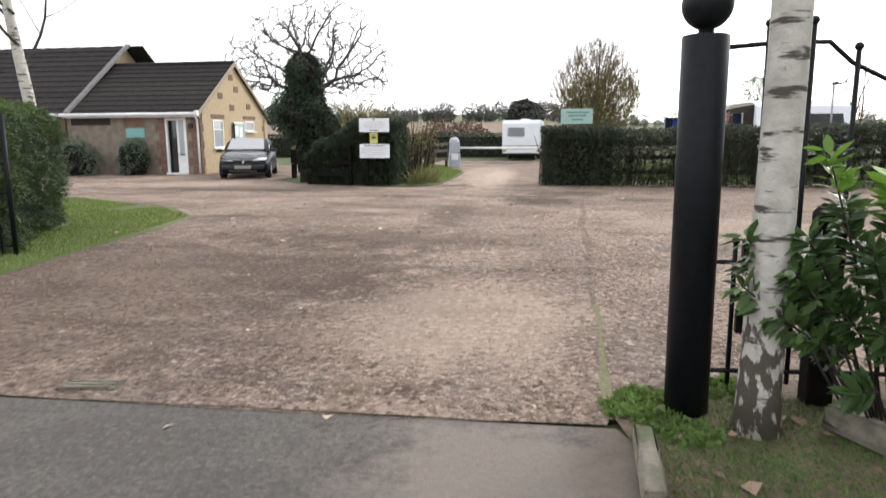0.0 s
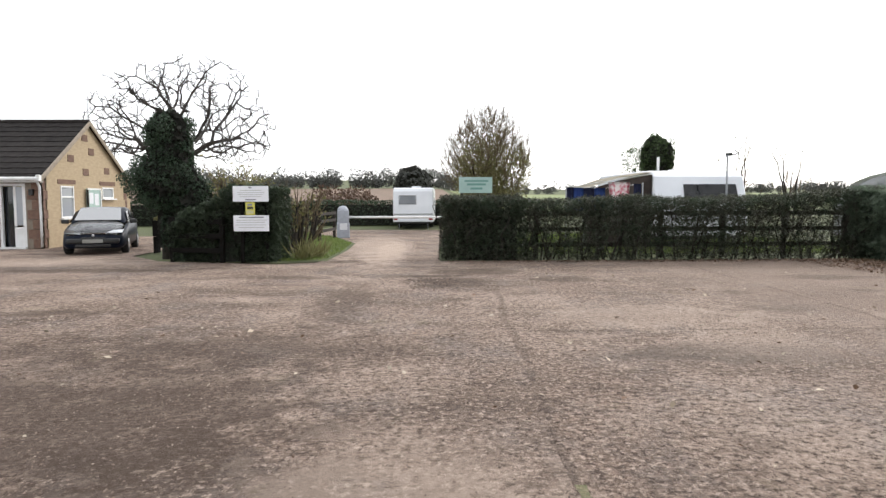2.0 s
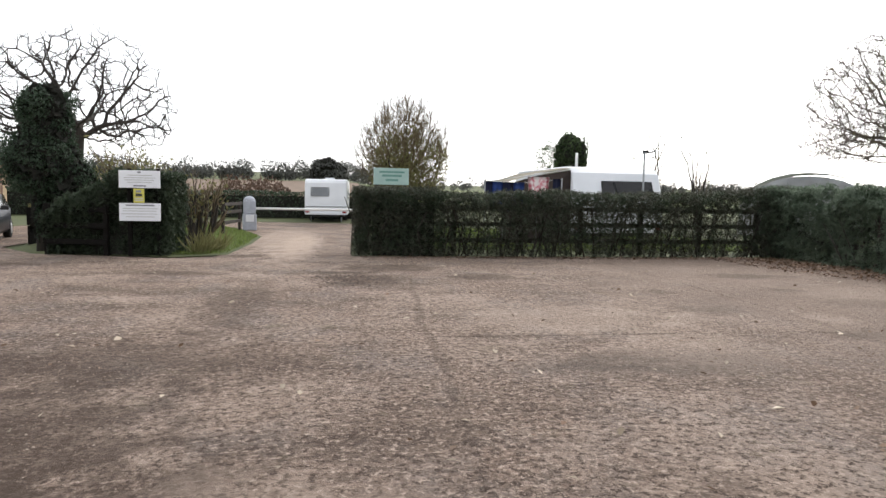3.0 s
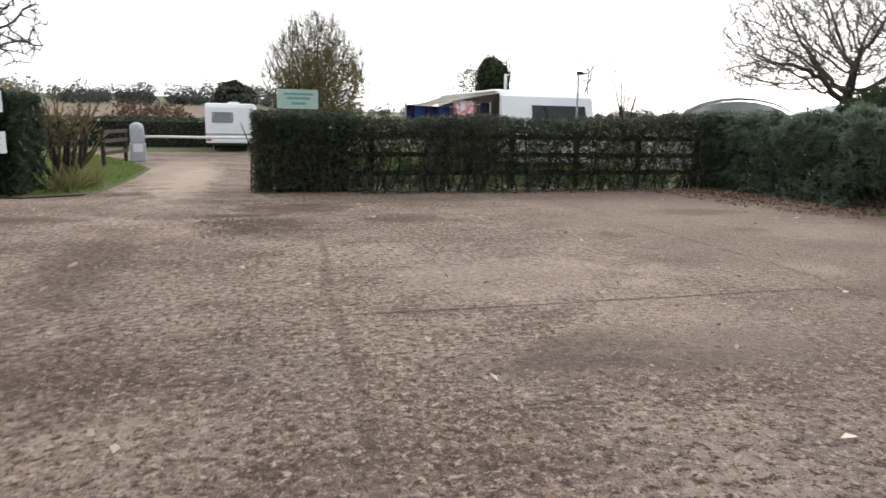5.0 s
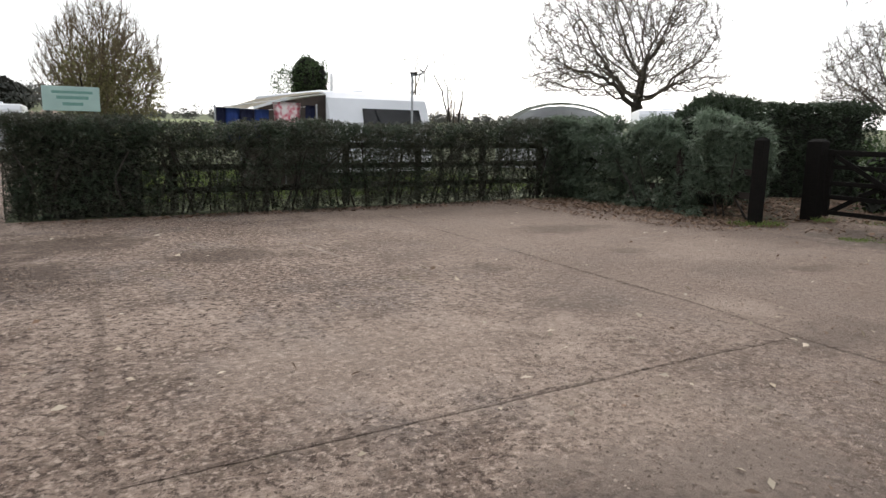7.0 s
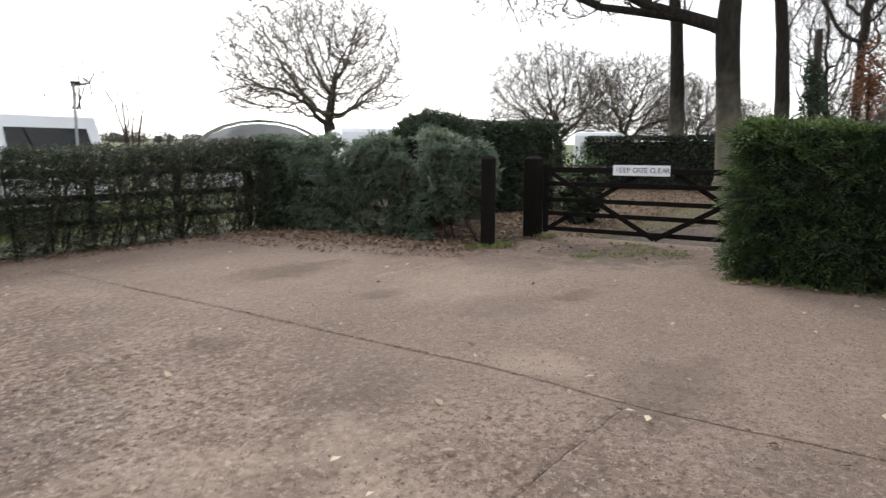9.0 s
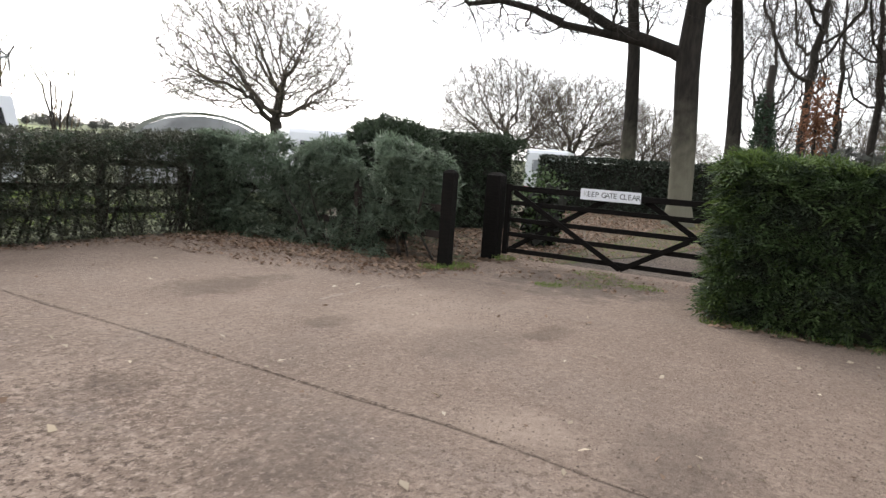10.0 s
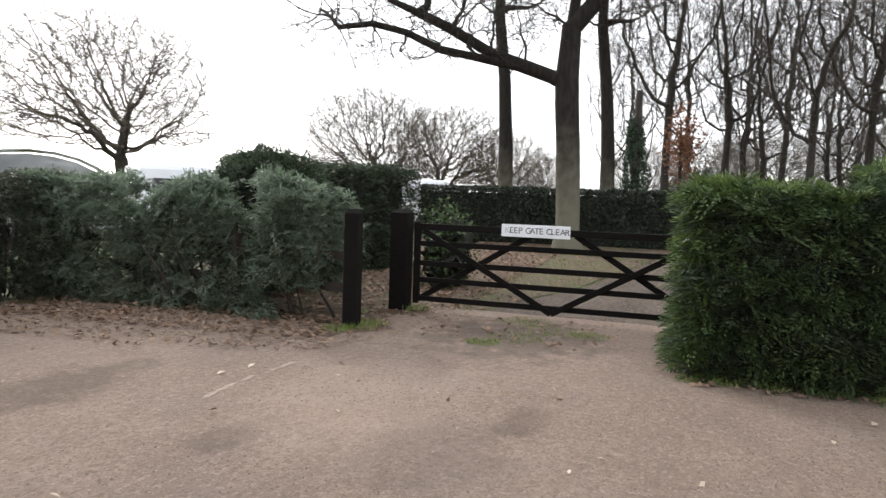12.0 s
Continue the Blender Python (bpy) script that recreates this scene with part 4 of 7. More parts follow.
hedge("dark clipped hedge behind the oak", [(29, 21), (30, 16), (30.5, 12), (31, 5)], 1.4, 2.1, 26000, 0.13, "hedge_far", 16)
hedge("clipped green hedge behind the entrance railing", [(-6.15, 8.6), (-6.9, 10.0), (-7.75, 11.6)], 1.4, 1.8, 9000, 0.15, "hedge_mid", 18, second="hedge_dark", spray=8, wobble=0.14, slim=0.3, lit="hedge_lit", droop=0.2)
hedge("long low dark hedge at the end of the drive", [(-24, 46), (-8, 45.5), (3, 45)], 1.4, 1.5, 14000, 0.14, "hedge_dark", 21)
hedge("dense dark shrub hedge carrying the notice boards", [(-5.8, 21.15), (-4.8, 20.9), (-3.15, 20.75)], 1.2, lambda s: 0.95 + 0.85 * min(1, s / 1.5), 13000, 0.12, "hedge_dark", 24, spray=7, wobble=0.2)

# ---- the timber gate ----
def timber_gate():
    g = thing("timber_gate", (13.02, 15.3, 0), "closed dark five-bar timber field gate with cross braces", "gate")
    length = 4.0
    for z in (1.2, 0.96, 0.68, 0.44, 0.17):
        one_box("rail", (0, -length / 2, z), (0.035 if z < 1.1 else 0.07, length, 0.075 if z < 1.1 else 0.09), "black_wood", g, 0.006)
    for y in (-0.05, -length + 0.05):
        one_box("stile", (0, y, 0.68), (0.075, 0.09, 1.16), "black_wood", g, 0.008)

    def brace(y0, z0, y1, z1, off):
        d = Vector((0, y1 - y0, z1 - z0))
        turn = Matrix.Rotation(math.atan2(d.z, d.y), 4, "X")
        one_box("brace", (off, (y0 + y1) / 2, (z0 + z1) / 2), (0.03, d.length, 0.08), "black_wood", g, 0.005, turn=turn)

    brace(-0.15, 1.15, -length / 2, 0.1, -0.036)
    brace(-length + 0.15, 1.15, -length / 2, 0.1, -0.036)
    brace(-0.1, 0.17, -length / 2 + 0.28, 1.17, 0.036)
    brace(-length + 0.1, 0.17, -length / 2 - 0.28, 1.17, 0.036)
    return g


timber_gate()


def square_post(at, w, h, label, name="gate_post", rz=0):
    g = thing(name, at, label, "post", rz=rz)
    bm = bmesh.new()
    vs = box(bm, (0, 0, h / 2), (w, w, h), 0.012)
    part("shaft", bm, "black_wood", g)
    bm = bmesh.new()
    b = bmesh.ops.create_cone(bm, segments=4, radius1=w * 0.7, radius2=w * 0.3, depth=0.05, cap_ends=True)
    bmesh.ops.rotate(bm, cent=(0, 0, 0), matrix=Matrix.Rotation(radians(45), 3, "Z"), verts=bm.verts)
    bmesh.ops.translate(bm, vec=(0, 0, h + 0.022), verts=bm.verts)
    part("weathered_top", bm, "black_wood", g)
    return g


square_post((12.98, 15.48, 0), 0.26, 1.39, "thick dark timber gate post")
square_post((13.02, 11.15, 0), 0.26, 1.39, "thick dark timber gate post at the hedge")
square_post((11.42, 15.5, 0), 0.175, 1.4, "dark timber fence post at the hedge end", "fence_post")


def text_mesh(name, body, size, material, parent, m, extrude=0.001):
    cu = bpy.data.curves.new(name, "FONT")
    cu.body, cu.size, cu.extrude, cu.align_x, cu.align_y = body, size, extrude, "LEFT", "CENTER"
    tmp = new("text_form", cu)
    me = bpy.data.meshes.new_from_object(tmp.evaluated_get(bpy.context.evaluated_depsgraph_get()))
    bpy.data.objects.remove(tmp)
    ob = link_mesh(name, me, material, parent)
    ob.matrix_basis = m
    return ob


sign = thing("gate_sign", (12.95, 13.55, 1.21), "white gate sign reading KEEP GATE CLEAR on the top rail", "sign")
one_box("board", (0, 0, 0), (0.012, 0.93, 0.17), "white_board", sign, 0.003)
face = Matrix(((0, 0, -1, -0.0085), (-1, 0, 0, 0), (0, 1, 0, 0), (0, 0, 0, 1)))
run = 0.42
for ch in "KEEP GATE CLEAR":
    if ch != " ":
        text_mesh("letter", ch, 0.115, "ink_pale" if run == 0.42 else "ink_dark", sign, Matrix.Translation((0, run, 0)) @ face)
    run -= 0.032 if ch == " " else 0.0625

# ---- the near gate pier and ironwork ----
def gate_pier(x, y):
    g = thing("gate_pier", (x, y, 0), "tall round black-painted iron gate pier with ball top", "gate pier")
    one_tube("shaft", [(0, 0, -0.08), (0, 0, 1.835), (0, 0, 1.84)], [0.106, 0.106, 0.101], "black_iron", g, 32)
    one_tube("neck", [(0, 0, 1.835), (0, 0, 1.85), (0, 0, 1.89)], [0.05, 0.035, 0.035], "black_iron", g, 20)
    ball("ball", (0, 0, 1.978), 0.115, "black_iron", g)


gate_pier(1.44, 5.05)


def railing():
    g = thing("iron_gate", (1.61, 5.36, 0), "black iron side gate with ball finials and swooping rail", "gate")
    rail = "black_iron"
    one_tube("top_rail", [(0, 0, 1.82), (0.25, 0.02, 1.84), (0.5, 0.03, 1.84), (0.62, 0.05, 1.74), (0.85, 0.07, 1.63), (1.1, 0.08, 1.58), (1.5, 0.1, 1.55), (2.6, 0.12, 1.55)], 0.012, rail, g)
    one_tube("middle_rail", [(0, 0, 0.72), (2.6, 0.12, 0.72)], 0.012, rail, g)
    one_tube("bottom_rail", [(0, 0, 0.12), (2.6, 0.12, 0.12)], 0.014, rail, g)
    for x, z in ((0.11, 0.82), (0.205, 1.92), (0.42, 1.93), (0.64, 1.8), (0.88, 1.7), (1.06, 1.66), (1.25, 1.66), (1.5, 1.66), (1.75, 1.66), (2.0, 1.66), (2.25, 1.66), (2.5, 1.66)):
        y = 0.05 * x
        one_tube("bar", [(x, y, 0.05), (x, y, z)], 0.013, rail, g, 8)
        ball("finial", (x, y, z + 0.015), 0.021, rail, g)
    one_box("lock_case", (0.2, 0.0, 0.76), (0.11, 0.06, 0.17), rail, g, 0.01)
    one_box("lower_hinge", (0.16, 0.0, 0.4), (0.06, 0.05, 0.13), rail, g, 0.008)


railing()
square_post((2.12, 5.23, 0), 0.13, 1.0, "short black post beside the birch", "gate_stop_post")


def birch(x, y, lean, r, label, h=9.0, seed=4):
    g = thing("birch_tree", (x, y, 0), label, "tree")
    pts = [(0, 0, -0.05), (0.0, 0, 0.25), (lean * 0.06, 0, 0.8), (lean * 0.15, 0, 1.6), (lean * 0.24, 0.02, 2.4), (lean * 0.5, 0.1, 4.5), (lean * 0.6, 0.2, h)]
    one_tube("trunk", pts, [r * 1.3, r * 1.08, r, r * 0.95, r * 0.92, r * 0.75, r * 0.25], "birch", g, 24)
    rng = random.Random(seed)
    out = [[] for _ in range(4)]
    for k in range(16):
        z = 3.0 + (h - 3.2) * k / 16
        a = rng.uniform(0, 6.28)
        f = (z - 2.4) / (h - 2.4)
        grow(rng, out, Vector((lean * (0.24 + 0.36 * f), 0.15 * f, z)), Vector((math.cos(a), math.sin(a), 0.9)), 2.2 - f, r * 0.3, 1, 3, dict(TREE, lift=-0.03, steps=(4, 5, 4, 3)))
    tagged(frusta("branchwork", out[1] + out[2], 5, "bark", g), kind="stuff")
    tagged(frusta("twigwork", out[3], 3, "bark_far", g), kind="stuff")
    return g


birch(1.715, 4.83, 0.12, 0.088, "white-barked birch with dark scars and a rough dark foot")
birch(-9.95, 15.2, -1.4, 0.13, "silver birch standing behind the clipped hedge", 8.5, 8)

# ---- trees ----
oak_targets = np.concatenate([ellipsoid(3400, (-1.0, 1.1, 8.5), (8.4, 8.4, 5.9), 61, low=-0.6, hollow=0.25), ellipsoid(600, (-0.9, 1.0, 5.3), (9.2, 9.2, 1.9), 62, hollow=0.5)])
broad_oak = crown_tree((46.0, 51.2, 0), "broad bare oak on open grass behind the hedge", [(0, 0, -0.1), (0, 0, 1.2), (0.1, 0, 2.2), (0.1, 0.1, 2.9)], 0.5, oak_targets, 63, step=0.42, kill=0.6, reach=3.4, crook=0.2,
                       thin=0.016, twigs=4, twig_len=1.1, leaves="olive_leaf", n_leaves=2600, leaf=0.14)
broad_oak.matrix_basis = pose(72.3, 76.4, 0) @ Matrix.Scale(1.62, 4)
for d, azi, size, turn in ((62, 66.5, 0.48, 40), (66, 71.8, 0.46, 130), (70, 77.2, 0.38, 250), (78, 81.0, 0.3, 10), (66, 93.4, 0.34, 200), (58, 98.0, 0.32, 310), (60, 103.8, 0.36, 20), (64, 88.4, 0.3, 90)):
    x, y = 3.93 + d * math.sin(radians(azi)), 11.95 + d * math.cos(radians(azi))
    tagged(copy_thing(broad_oak, pose(x, y, 0, 0, 0, turn) @ Matrix.Scale(size, 4)), "rounded bare tree in the distance beyond the gate")


near_targets = np.concatenate([ellipsoid(1500, (0, 0, 13), (6.0, 6.0, 6.0), 71, hollow=0.2), ellipsoid(900, (-1.6, 5.4, 7.2), (2.2, 4.2, 1.6), 72), ellipsoid(700, (-0.9, 3.4, 7.4), (1.6, 3.2, 1.7), 73)])
crown_tree((25.6, 14.75, 0), "tall oak with a smooth greenish trunk and long low limb", [(0, 0, -0.1), (0, 0.05, 1.6), (0, 0.12, 3.2), (-0.02, 0.22, 4.6), (0, 0.26, 5.4), (0.05, 0.2, 7), (0.1, 0.0, 9)], 0.38,
           near_targets, 74, step=0.33, kill=0.4, thin=0.01, reach=2.2, crook=0.26, foot=1.5,
           limbs=((4, ((-0.02, 0.62, 5.5), (-0.2, 1.56, 5.84), (-0.45, 2.62, 6.23), (-0.8, 3.85, 6.95), (-1.16, 4.88, 7.43), (-1.49, 5.72, 7.77))), (8, ((-0.54, 2.96, 6.08), (-0.9, 4.17, 6.31), (-1.28, 5.2, 6.79), (-1.69, 6.19, 7.01), (-2.15, 7.13, 6.83))),
                  (5, ((0.1, -0.5, 7.8), (0.2, -1.2, 9.2), (0.3, -1.6, 10.6)))),
           limb_r=((0.22, 0.19, 0.16, 0.13, 0.1, 0.08), (0.11, 0.1, 0.085, 0.07, 0.05), (0.2, 0.18, 0.15)), twigs=3, twig_len=0.85, material="oak", twig="bark", twig_lift=0.1)

stub_targets = ellipsoid(1000, (0, 0, 5.2), (4.6, 4.6, 3.6), 81, low=-0.5, hollow=0.25)
crown_tree((-11.6, 38, 0), "bare spreading tree with stubby branches behind the house", [(0, 0, -0.1), (0, 0, 1.5), (0.1, 0, 3.0), (0.2, 0, 4.0)], 0.3, stub_targets, 82, step=0.32, kill=0.45, reach=2.6, crook=0.18, thin=0.02, twigs=2,
           twig_len=0.4, material="bark", twig="bark")

# the wood to the right of the gate: a few kinds of tall bare trees, repeated
wood = []
for k, (h, r, base) in enumerate(((17, 3.2, 4.5), (15, 2.9, 3.2), (19, 3.6, 6.0), (21, 4.2, 8.5))):
    tg = np.concatenate([ellipsoid(650, (0.3, 0, h - (h - base) * 0.5), (r, r, (h - base) * 0.55), 91 + k, hollow=0.1), ellipsoid(120, (0, 0, base + 2.0), (r * 0.5, r * 0.5, 2.4), 191 + k)])
    stem = [(0, 0, -0.1), (0.04, 0, 1.2), (0.14, 0.05, base * 0.5), (0.05, 0.2, base)] if k < 3 else [(0, 0, -0.1), (0, 0.03, 1.5), (0, 0.08, 4), (0.1, 0.28, 7), (0, 0.62, 10), (-0.1, 0.6, 12.5)]
    wood.append(crown_tree(((38, 44, 50, 34.2)[k], (-2, 3, -9, 18.75)[k], 0), "tall slender bare woodland tree" if k < 3 else "tall straight bare tree with a thick dark trunk", stem, (0.2, 0.15, 0.23, 0.36)[k], tg, 95 + k, step=0.45, kill=0.7, reach=3.2, crook=0.15,
                           thin=0.012, twigs=4, twig_len=1.35, material="bark" if k < 3 else "oak", twig="twig_grey", twig_lift=0.5, taper=(0.25, 0.25, 0.25, 0.45)[k]))
    wood[-1]["group"] = "bare trees of the wood"
spots = ((27.5, 85.7, 3, 0, 0.85), (33, 90.3, 2, 70, 0.95), (40, 87.9, 1, 20, 1), (46, 91.6, 0, 140, 1), (36, 94.3, 2, 200, 0.9), (43, 95.9, 0, 320, 1.05), (35, 97.4, 1, 45, 0.95), (50, 98.6, 2, 100, 1.1),
         (31, 100.1, 0, 220, 0.95), (42, 101.8, 1, 330, 1), (34, 104.2, 2, 60, 0.9), (46, 105.6, 0, 190, 1), (26, 107.2, 3, 240, 0.75), (45, 109, 2, 300, 1.1),
         (62, 86, 0, 15, 1), (66, 96.8, 1, 85, 1.2), (63, 103, 1, 225, 1.2), (32, 112, 1, 75, 1.1))
for d, azi, k, turn, size in spots:
    x, y = 3.93 + d * math.sin(radians(azi)), 11.95 + d * math.cos(radians(azi))
    copy_thing(wood[k], pose(x, y, 0, 0, 0, turn) @ Matrix.Scale(size, 4))

# ---- far woods ----
def far_wood(name, x0, x1, y, n_tree, hmin, hmax, material, label, seed):
    g = np.random.default_rng(seed)
    P, D = [], []
    for _ in range(n_tree):
        x, yy = g.uniform(x0, x1), y + g.uniform(-8, 8)
        h = g.uniform(hmin, hmax)
        p, d = clump(300, (x, yy, lie(x, yy) + h * 0.55), (h * g.uniform(0.35, 0.7), h * 0.5, h * 0.5), int(g.integers(1e6)))
        P.append(p)
        D.append(d)
    ob = foliage(name, np.concatenate(P), np.concatenate(D), (hmin + hmax) * 0.06, material, None)
    tagged(ob, label, "woodland", kind="stuff")


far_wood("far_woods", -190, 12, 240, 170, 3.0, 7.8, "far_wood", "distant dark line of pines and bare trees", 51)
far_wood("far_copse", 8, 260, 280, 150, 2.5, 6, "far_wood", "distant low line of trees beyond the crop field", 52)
far_wood("scrub", -8.8, -4.6, 60, 7, 1.9, 3.0, "far_rust", "rust-brown bare scrub behind the low hedge", 53)

# ---- shrubs and evergreens ----
def evergreen(at, label, masses, material, size, seed, name="ivy_clad_tree", stem_h=2.0, stem_r=0.16):
    g = thing(name, at, label, "tree")
    one_tube("trunk", [(0, 0, -0.05), (0.03, 0.02, stem_h * 0.5), (0, 0, stem_h)], [stem_r * 1.3, stem_r, stem_r * 0.8], "bark", g)
    for k, (n, c, r) in enumerate(masses):
        p, d = clump(n, c, r, seed + k, 0.75, 0.32, 1.8)
        p[:, 2] = np.maximum(p[:, 2], 0.03)
        tagged(foliage("foliage_mass", p, d, size, material, g, "", 0.7, 0.3), kind="stuff")
        if n < 3000:
            continue
        # large near-black leaves inside the mass stand in for its inner shade
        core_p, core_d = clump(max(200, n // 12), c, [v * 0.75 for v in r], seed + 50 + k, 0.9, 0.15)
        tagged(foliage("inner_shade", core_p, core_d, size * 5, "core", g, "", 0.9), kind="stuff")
    return g


evergreen((-6.45, 21.9, 0), "tree trunk smothered in dark green ivy beside the parked car", [(9000, (0.05, 0, 3.3), (0.6, 0.6, 0.6)), (16000, (-0.05, 0, 2.05), (0.95, 0.9, 0.75)), (5000, (0.1, 0, 2.75), (0.6, 0.6, 0.5)), (5000, (0.5, 0.1, 1.6), (0.6, 0.6, 0.65)), (5000, (0.0, 0, 0.8), (0.24, 0.24, 0.9))],
          "ivy", 0.055, 111, stem_h=3.2)
evergreen((20.4, 64, 0), "distant ivy-covered tree with a dense dark crown", [(9000, (0.7, 0, 5.2), (1.75, 1.75, 2.3)), (4000, (0.5, 0, 3.0), (1.3, 1.3, 1.8)), (2600, (-1.3, 0, 4.9), (1.5, 1.3, 1.7))], "hedge_mid", 0.12, 121, stem_h=4)
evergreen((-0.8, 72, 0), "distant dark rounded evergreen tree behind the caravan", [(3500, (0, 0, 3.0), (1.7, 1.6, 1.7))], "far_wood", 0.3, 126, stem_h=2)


def round_bush(at, r, n, seed, label, material="bush"):
    g = thing("bush", at, label, "bush")
    p, d = clump(n, (0, 0, r[2] * 0.8), r, seed, 0.6, 0.4, 2.2)
    p[:, 2] = np.maximum(p[:, 2], 0.02)
    tagged(foliage("foliage_mass", p, d, 0.09, material, g, "", 0.6), kind="stuff")
    # dark inner leaves paint the shade within the bush
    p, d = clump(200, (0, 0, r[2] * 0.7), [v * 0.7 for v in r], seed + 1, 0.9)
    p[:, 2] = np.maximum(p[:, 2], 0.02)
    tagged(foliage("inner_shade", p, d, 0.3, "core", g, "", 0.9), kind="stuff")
    return g


def upright_shrub(at, label, h, spread, n_stem, seed, n_leaves):
    """A multi-stemmed shrub whose tips are almost bare."""
    g = thing("shrub_tree", at, label, "shrub")
    rng = random.Random(seed)
    out = [[] for _ in range(4)]
    for k in range(n_stem):
        a, t = rng.uniform(0, 6.28), rng.uniform(0.05, 1) ** 0.7
        d = Vector((math.cos(a) * t * spread, math.sin(a) * t * spread, h)).normalized()
        grow(rng, out, Vector((math.cos(a) * 0.3 * t, math.sin(a) * 0.3 * t, 0)), d, h * rng.uniform(0.55, 0.72) * (1 - 0.25 * t), 0.06, 1, 3, dict(TREE, lift=0.06, angle=(15, 40), steps=(4, 7, 5, 4), kids=(1, 1, 1), ratio=0.42, wander=0.08))
    tagged(frusta("stemwork", out[1], 5, "bark", g), kind="stuff")
    tagged(frusta("twigwork", out[2] + out[3], 3, "twig_gold", g), kind="stuff")
    ends = np.array([s[3:6] for s in out[2] + out[3]])
    ends = ends[np.argsort(ends[:, 2] + NR.normal(size=len(ends)) * h * 0.12)][: int(len(ends) * 0.85)]
    p = ends[NR.integers(0, len(ends), n_leaves)] + NR.normal(size=(n_leaves, 3)) * 0.16
    tagged(foliage("leafage", p, NR.normal(size=(n_leaves, 3)), 0.12, "olive_leaf", g, "", 0.4), kind="stuff")
    return g


shrub = crown_tree((3.7, 40, 0), "tall twiggy olive-brown shrub with nearly bare tips", [(0, 0, -0.1), (0, 0, 0.5), (0, 0, 0.9)], 0.16, np.concatenate([ellipsoid(900, (0, 0, 3.5), (2.5, 2.5, 2.5), 131), ellipsoid(160, (0, 0, 5.2), (1.6, 1.6, 1.2), 132)]),
                   133, step=0.25, kill=0.35, thin=0.011, twigs=5, twig_len=1.0, twig="twig_gold", twig_lift=0.9, name="shrub_tree")
p, d = clump(15000, (0, 0, 2.9), (2.1, 2.1, 2.2), 135, 0.55, 0.3, 2.0)
tagged(foliage("leafage", p, d, 0.13, "olive_leaf", shrub, "", 0.4), kind="stuff")
upright_shrub((-3.3, 23.0, 0), "brown twiggy shrub behind the notice boards", 2.4, 1.2, 14, 133, 300)
upright_shrub((-5.6, 25.0, 0), "olive twiggy shrub behind the notice hedge", 3.0, 2.0, 22, 134, 2500)
for x, y in ((12.9, 30.5), (16.9, 34.0)):
    sap = upright_shrub((x, y, 0), "slender bare sapling in the grass", 5.2, 0.9, 4, int(x * 10), 60)

g = thing("russet_tree", (33.5, 11.3, 0), "small tree still holding russet leaves among bare trunks", "tree")
one_tube("trunk", [(0, 0, -0.05), (0.05, 0, 2), (0, 0.1, 5)], [0.12, 0.09, 0.04], "bark", g)
p, d = clump(1500, (0, 0, 4.1), (0.9, 0.9, 1.7), 141, 0.4, 0.4, 2.0)
tagged(foliage("leafage", p, d, 0.14, "rust_leaf", g), kind="stuff")
evergreen((31.5, 13.0, 0), "bare trunk wrapped in dark ivy behind the hedge", [(2600, (0, 0, 2.7), (0.5, 0.5, 1.5)), (1500, (0.1, 0.1, 4.2), (0.35, 0.35, 0.9))], "ivy", 0.1, 145, stem_h=6)
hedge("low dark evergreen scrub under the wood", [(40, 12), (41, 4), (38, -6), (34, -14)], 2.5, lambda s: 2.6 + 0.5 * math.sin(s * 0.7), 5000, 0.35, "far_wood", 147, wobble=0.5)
# added out of view: blocks low sky light and reflections from behind the camera
hedge("unseen plain hedge added behind the entrance to block low sky", [(-30, -13), (0, -13.5), (30, -13)], 1.5, 2.2, 6000, 0.3, "hedge_dark", 149)

round_bush((15.6, 15.6, 0), (0.5, 0.5, 0.85), 1500, 165, "loose grey-green shrub behind the gate", "hedge_mid")
g = thing("bush", (13.45, 17.95, 0), "dark dense evergreen bush behind the shaggy hedge", "bush")
p, d = clump(5200, (0, 0, 1.2), (0.95, 1.1, 1.12), 161, 0.82, 0.14, 2.2)
tagged(sprays("foliage_mass", p, d, 0.2, "hedge_dark", g, "", 9, 0.1, 0.6, 0.36), kind="stuff")
# shade inside the bush, made of near-black leaves
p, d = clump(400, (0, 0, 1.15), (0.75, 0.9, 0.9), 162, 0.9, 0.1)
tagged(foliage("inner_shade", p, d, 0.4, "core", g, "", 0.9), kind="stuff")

# ---- the house ----
def wall_with_holes(name, x0, x1, z0, z1, thick, holes, material, parent, place):
    """A wall in local x, z with openings (x0, x1, z0, z1) right through it, made of butted blocks; place: its pose."""
    bm = bmesh.new()
    xs = sorted({x0, x1, *[h[0] for h in holes], *[h[1] for h in holes]})
    zs = sorted({z0, z1, *[h[2] for h in holes], *[h[3] for h in holes]})
    for a, b in zip(xs, xs[1:]):
        for c, d in zip(zs, zs[1:]):
            mx, mz = (a + b) / 2, (c + d) / 2
            if not any(h[0] < mx < h[1] and h[2] < mz < h[3] for h in holes):
                box(bm, (mx, thick / 2, mz), (b - a, thick, d - c))
    bmesh.ops.remove_doubles(bm, verts=bm.verts, dist=0.0005)
    bmesh.ops.transform(bm, matrix=place, verts=bm.verts)
    return part(name, bm, material, parent)


